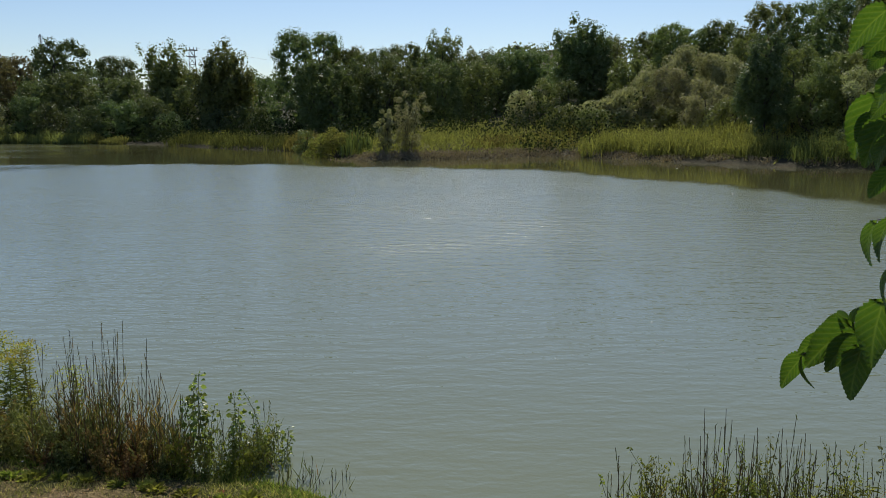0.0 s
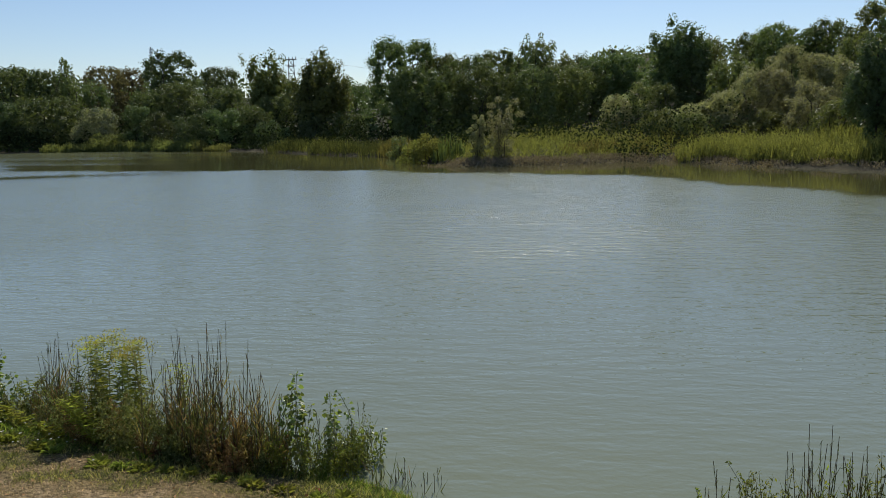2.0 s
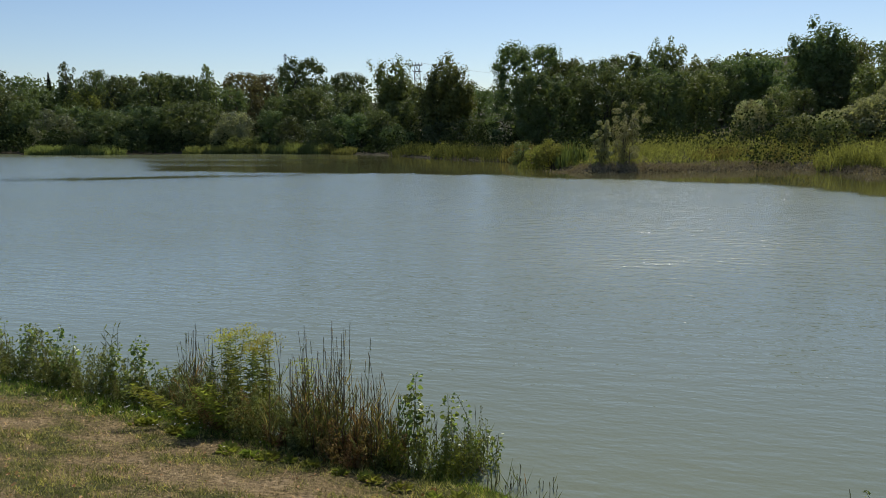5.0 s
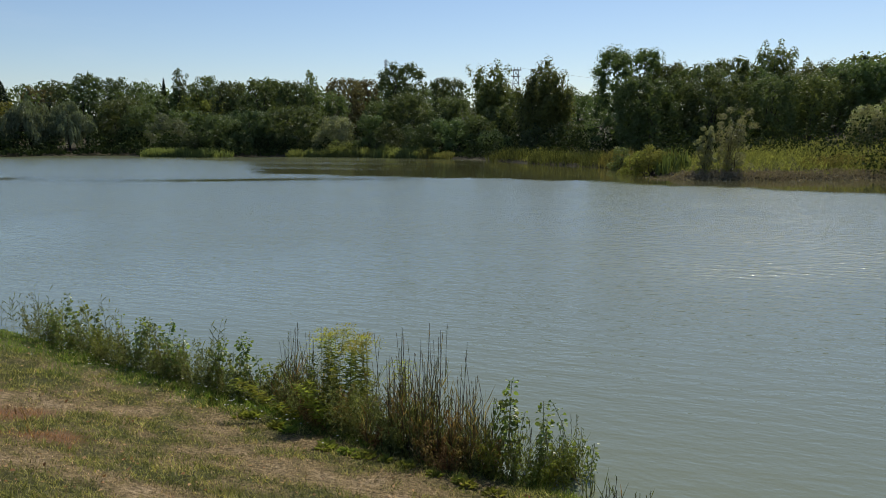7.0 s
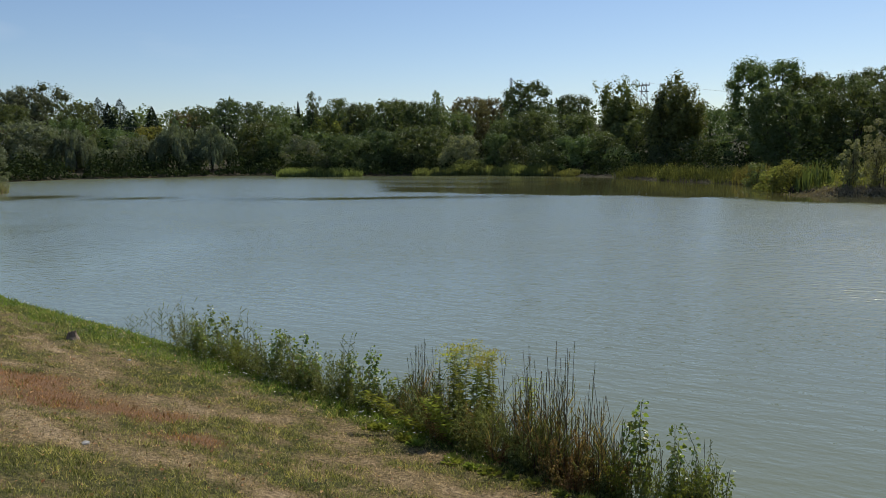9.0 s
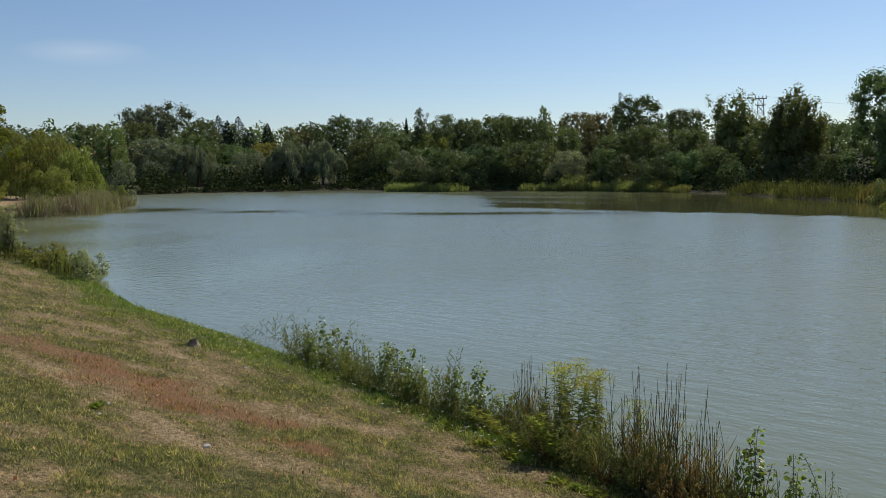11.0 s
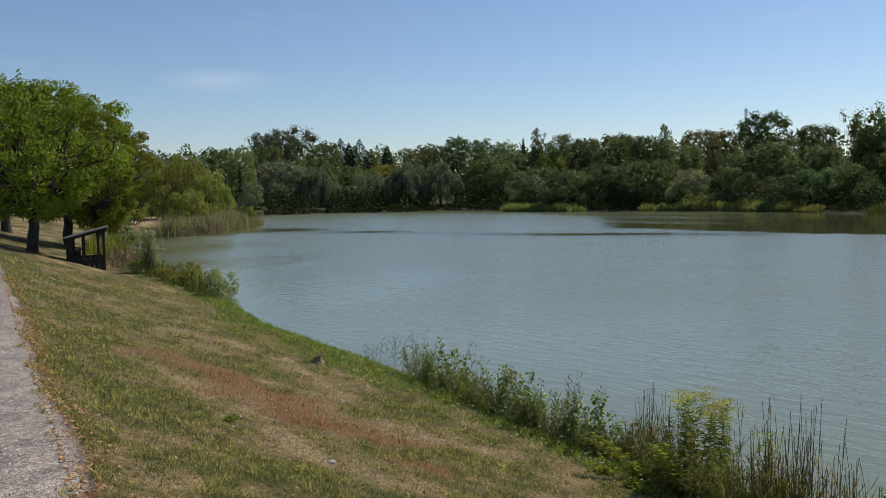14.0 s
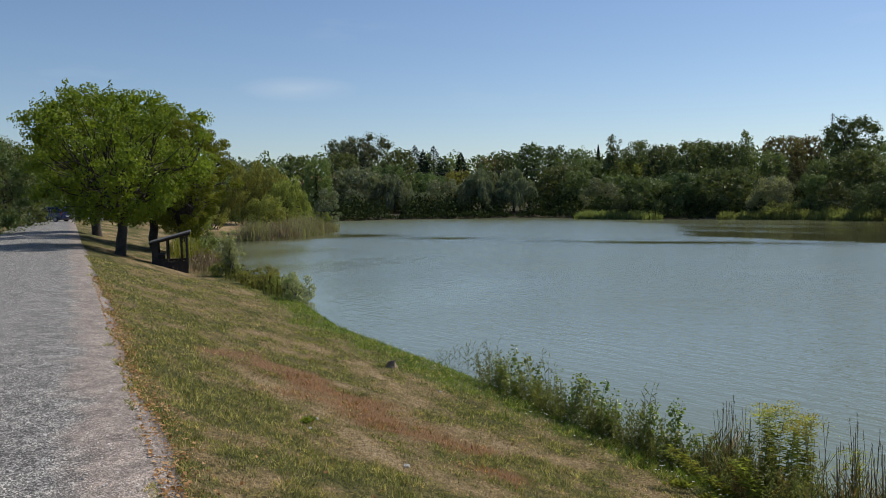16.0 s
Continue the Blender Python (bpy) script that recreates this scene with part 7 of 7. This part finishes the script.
def mulberry():
    """Its trunk stands on the bank to the east; one bough reaches out over the view."""
    rng = dice()
    tx, ty = 3.3, 1.35
    tz = land_at(tx, ty) - 0.05
    ob = tagged(empty("mulberry_tree", tx, ty, tz), "leafy mulberry tree with broad toothed leaves overhanging the bank", "tree")

    def local(p):
        return np.array(p, float) - [tx, ty, tz]

    fork = np.array([0.0, 0.0, 1.7])
    v, f = tubes([limb(rng, (0, 0, -0.2), fork, 0.13, 0.10, 6, 0.02)], 10)
    part("trunk", smooth(mesh_from("trunk", v, f, 4, BARK)), ob)
    ends = [local((1.30, 1.78, 2.72)), local((1.32, 1.80, 3.05)), local((1.34, 1.80, 3.42))]
    boughs = [limb(rng, fork, ends[1], 0.05, 0.014, 7, 0.02), limb(rng, fork, (1.0, -0.5, 3.4), 0.06, 0.02), limb(rng, fork, (1.5, 0.8, 3.0), 0.06, 0.02), limb(rng, fork, (0.2, 0.4, 3.8), 0.06, 0.02), limb(rng, fork, (0.6, -1.2, 2.8), 0.05, 0.02)]
    for b in boughs:
        v, f = tubes([b], 8)
        part("bough", smooth(mesh_from("bough", v, f, 4, BARK)), ob)
    lobes = [(*b[-1, :3], 0.55, 0.4) for b in boughs[1:]] + [(0.4, 0.1, 3.0, 0.6, 0.5), (0.9, 0.2, 2.7, 0.5, 0.4)]
    c, axis, normal, ls = scatter_lobes(rng, lobes, 1500, 0.10)
    w = c + [tx, ty, tz]
    keep = np.degrees(np.arctan2(w[:, 0], w[:, 1])) > 40
    v, f = leaves(c[keep], axis[keep] + [0, 0, -0.4], normal[keep], ls[keep], ls[keep] * 0.75)
    tagged(part("crown", mesh_from("crown", v, f, 4, LEAF["gloss"]), ob), kind="stuff")
    # one toothed blade, shared by all the leaves that hang in view: x along the rib, length 1
    outline = []
    k = 15
    for i in range(k + 1):
        u = i / k
        half = 0.40 * math.sin(math.pi * min(1.0, u ** 0.62)) ** 0.8 + (0.015 if 0 < i < k else 0)
        outline.append((u, half))
    verts, faces = [], []
    for u, half in outline:
        z = 0.10 * math.sin(u * 3.1) - 0.12 * u * u
        verts.append((u, 0, z))
    left, right = {}, {}
    for side, store in ((1, left), (-1, right)):
        for i, (u, half) in enumerate(outline[1:-1], 1):
            z = 0.10 * math.sin(u * 3.1) - 0.12 * u * u + 0.16 * half
            store[i] = (len(verts), len(verts) + 1)
            verts.append((u - 0.01, side * half, z))
            verts.append((u + 0.034, side * half * 0.95, z - 0.003))
    for store, flip in ((left, False), (right, True)):
        for i in range(1, k):
            a, b = store[i]
            if i == 1:
                faces.append((0, 1, a) if flip else (0, a, 1))
            nxt = store[i + 1][0] if i + 1 < k else None
            quad = (i, i + 1, b, a) if not flip else (a, b, i + 1, i)
            faces.append(quad)
            if nxt is not None:
                faces.append((i + 1, nxt, b) if not flip else (b, nxt, i + 1))
    blade = bpy.data.meshes.new("leaf")
    blade.from_pydata(verts, [], faces)
    blade.materials.append(veined_leaf())
    smooth(blade)
    hung = [((0.945, 2.048, 2.487), (0.881, 2.044, 2.405), 10), ((0.927, 2.034, 2.488), (0.936, 1.997, 2.415), 80), ((0.998, 2.045, 2.527), (0.917, 2.050, 2.487), -20),
            ((1.044, 2.044, 2.578), (0.967, 2.049, 2.529), 30), ((1.023, 1.987, 2.579), (0.921, 2.004, 2.472), 20), ((1.028, 1.962, 2.564), (0.950, 1.968, 2.472), 0),
            ((1.027, 1.929, 2.557), (0.957, 1.931, 2.495), 35), ((1.033, 2.005, 2.563), (1.022, 1.977, 2.619), 50), ((1.036, 1.890, 2.661), (1.004, 1.873, 2.510), -60),
            ((1.010, 1.915, 2.548), (0.978, 1.898, 2.425), -50), ((1.033, 2.028, 2.577), (0.990, 2.015, 2.600), 40), ((1.040, 1.956, 2.828), (1.015, 1.936, 2.727), 10),
            ((1.053, 1.915, 2.839), (1.014, 1.902, 2.744), -40), ((1.051, 1.916, 2.948), (0.991, 1.914, 2.884), 20), ((1.049, 1.996, 3.112), (0.986, 1.995, 2.967), -30),
            ((1.034, 1.925, 3.102), (0.985, 1.917, 3.054), 30), ((1.039, 1.934, 3.062), (0.982, 1.930, 2.950), 15), ((1.030, 1.973, 3.068), (0.980, 1.965, 3.004), 45),
            ((1.034, 1.903, 3.020), (0.990, 1.892, 2.947), -20), ((1.000, 1.887, 3.290), (0.915, 1.897, 3.197), -55), ((1.033, 1.937, 3.249), (0.969, 1.936, 3.185), 30),
            ((1.018, 1.934, 3.199), (0.974, 1.923, 3.158), 75), ((1.018, 1.877, 3.151), (0.969, 1.869, 3.080), -20), ((1.039, 1.865, 2.740), (1.008, 1.848, 2.650), -50)]
    twig_ends = []
    for base, tip, roll in hung:
        p, q = local(base), local(tip)
        d = Vector(q - p)
        size = d.length * 1.02
        m = Matrix.Translation(p) @ d.to_track_quat("X", "Z").to_matrix().to_4x4() @ Matrix.Rotation(radians(roll * 0.35 + (150 if d.z < -0.9 * d.length and base[2] < 2.7 else 88)), 4, "X") @ Matrix.Diagonal((size, size * 0.68, size, 1))
        leaf = new("leaf", blade)
        leaf.parent = ob
        leaf.matrix_local = m
        twig_ends.append(p)
    hubs = [local(q) for q in ((1.074, 1.983, 2.588), (1.097, 1.947, 2.822), (1.081, 1.957, 3.080), (1.072, 1.961, 3.281))]
    for q in hubs:
        start = min(ends, key=lambda e: np.linalg.norm(e - q))
        v, f = tubes([limb(rng, start, q, 0.007, 0.0035, 5, 0.03)], 6)
        part("twig", smooth(mesh_from("twig", v, f, 4, BARK)), ob)
    for p in twig_ends:
        start = min(hubs, key=lambda e: np.linalg.norm(e - p))
        v, f = tubes([np.c_[np.linspace(start, p, 4) + np.array([[0, 0, 0], [0, 0, 0.006], [0, 0, 0.005], [0, 0, 0]]), [0.0028, 0.0022, 0.0016, 0.0012]]], 5)
        part("leaf_stalk", mesh_from("leaf_stalk", v, f, 4, BARK), ob)
    for e in (ends[0], ends[2]):
        v, f = tubes([limb(rng, boughs[0][5, :3], e, 0.016, 0.008, 4, 0.02)], 6)
        part("twig", smooth(mesh_from("twig", v, f, 4, BARK)), ob)


mulberry()


# ---- waterside bushes on the near shore ----
def shore_bush(x, y, top, width, tint, label):
    ob = bush(x, y, top, width, tint)
    return tagged(ob, label)


shore_bush(-22.9, 12.25, 0.95, 1.1, "silver", "low green willow bush at the water's edge")
shore_bush(-24.5, 12.6, 0.7, 1.2, "yellow", "low green willow bush at the water's edge")
shore_bush(-26.2, 12.9, 0.75, 1.5, "yellow", "low yellow-green bush at the water's edge")
shore_bush(-27.8, 13.3, 0.85, 1.4, "yellow", "low mixed bush at the water's edge")
sapling(-31.9, 14.05, 2.05, 1.0, "silver")
shore_bush(-32.4, 14.1, 0.75, 1.4, "yellow", "low green bush round a young silver tree")
shore_bush(-46.0, 18.3, 2.9, 2.2, "green", "green bush behind the shelter")
stand("reed_bed", "bright yellow-green reeds beside the shelter", "reeds", along((-38.5, 15.0), (-40.5, 15.8), 0.6, 0.8), 1.5, "lush", 40, 0.05, 1.0)
stand("reed_bed", "brown and green reeds at the bay", "reeds", along((-34.5, 14.6), (-40.0, 16.6), 0.8, 0.7), 0.95, "straw", 40, 0.04, 1.0)
stand("reed_bed", "thin reeds and weeds along the near shore", "reeds", along((-23.5, 12.3), (-30.5, 14.3), 0.6, 0.5), 0.7, "reed", 50, 0.03, 1.0)


# ---- white clover and daisies along the water ----
def build_daisies():
    rng = dice()
    n = 260
    x = rng.uniform(-17, -3.5, n)
    y = np.interp(x, [-17.2, -11.9, -8.0, -4.9, -3.1], [10.4, 9.4, 8.35, 7.55, 7.0]) - 0.12 - np.abs(rng.normal(size=n)) * 0.42
    keep = shore_distance(x, y) > 0.1
    x, y, n = x[keep], y[keep], int(keep.sum())
    c = np.stack([x, y, turf_level(x, y) + 0.05 + 0.05 * rng.random(n)], 1)
    k = 5
    turn = np.arange(k) * 6.283 / k
    out = np.stack([np.cos(turn), np.sin(turn), 0.25 + 0 * turn], 1)
    size = 0.010 + 0.008 * rng.random(n)
    petals = (c[:, None] + out[None] * size[:, None, None] * 0.5).reshape(-1, 3)
    v = cards(petals, np.tile(out, (n, 1)), np.tile([0.0, 0.0, 1.0], (n * k, 1)), np.repeat(size, k), np.repeat(size, k) * 0.7)
    tagged(new("wild_flowers", card_mesh("wild_flowers", v, LEAF["white"])), "small white clover and daisy flowers in the fresh grass", "flowers", kind="stuff")


build_daisies()


# ---- loose stones on the lane ----
def build_gravel():
    rng = dice()
    n = 15000
    along_road, across = -3.5 + 20 * rng.random(n) ** 1.6, 0.02 - 0.85 * rng.random(n) ** 1.3
    wide = rng.random(n) < 0.45
    across = np.where(wide, -3.2 * rng.random(n), across) + 0.06
    track = rng.random(n) < 0.4
    across = np.where(track, -0.95 + 0.28 * rng.normal(size=n), across)
    x, y = ROAD_EDGE.x + ROAD_DIR.x * along_road + ROAD_SIDE.x * across, ROAD_EDGE.y + ROAD_DIR.y * along_road + ROAD_SIDE.y * across
    z = ROAD_LEVEL + np.interp(across, [-ROAD_WIDTH, -ROAD_WIDTH / 2, 0.03, 0.1], [-0.06, 0.06, 0.018, 0.003]) + 0.002
    r = (0.003 + 0.006 * rng.random(n) ** 2) * np.where(track, 1.5, np.where(wide, 0.9, 1.1))
    shape = np.array([[1, 0, 0], [0, 1, 0], [-1, 0, 0], [0, -1, 0], [0, 0, 0.7]], float)
    turn = rng.random(n) * 6.283
    c, s = np.cos(turn)[:, None], np.sin(turn)[:, None]
    k = shape[None] * (0.7 + 0.6 * rng.random((n, 5, 1)))
    v = np.stack([k[..., 0] * c - k[..., 1] * s, k[..., 0] * s + k[..., 1] * c, k[..., 2]], -1) * r[:, None, None] + np.stack([x, y, z], 1)[:, None]
    f = (np.arange(n)[:, None, None] * 5 + np.array([[0, 1, 4], [1, 2, 4], [2, 3, 4], [3, 0, 4]])[None]).reshape(-1, 3)
    tagged(new("gravel", mesh_from("gravel", v.reshape(-1, 3), f, 3, STONES)), "small loose grey and white gravel on the lane", "gravel", kind="stuff")


def gravel_material():
    m, nodes, links, p = material("gravel_mixed")
    geo = nodes.new("ShaderNodeNewGeometry")
    r = ramp_node(nodes, links, geo.outputs["Random Per Island"], [(0.0, (0.10, 0.095, 0.09)), (0.5, (0.26, 0.24, 0.22)), (0.85, (0.42, 0.39, 0.36)), (1.0, (0.66, 0.64, 0.61))])
    links.new(r.outputs[0], p.inputs["Base Color"])
    p.inputs["Roughness"].default_value = 0.85
    return m


STONES = gravel_material()
build_gravel()
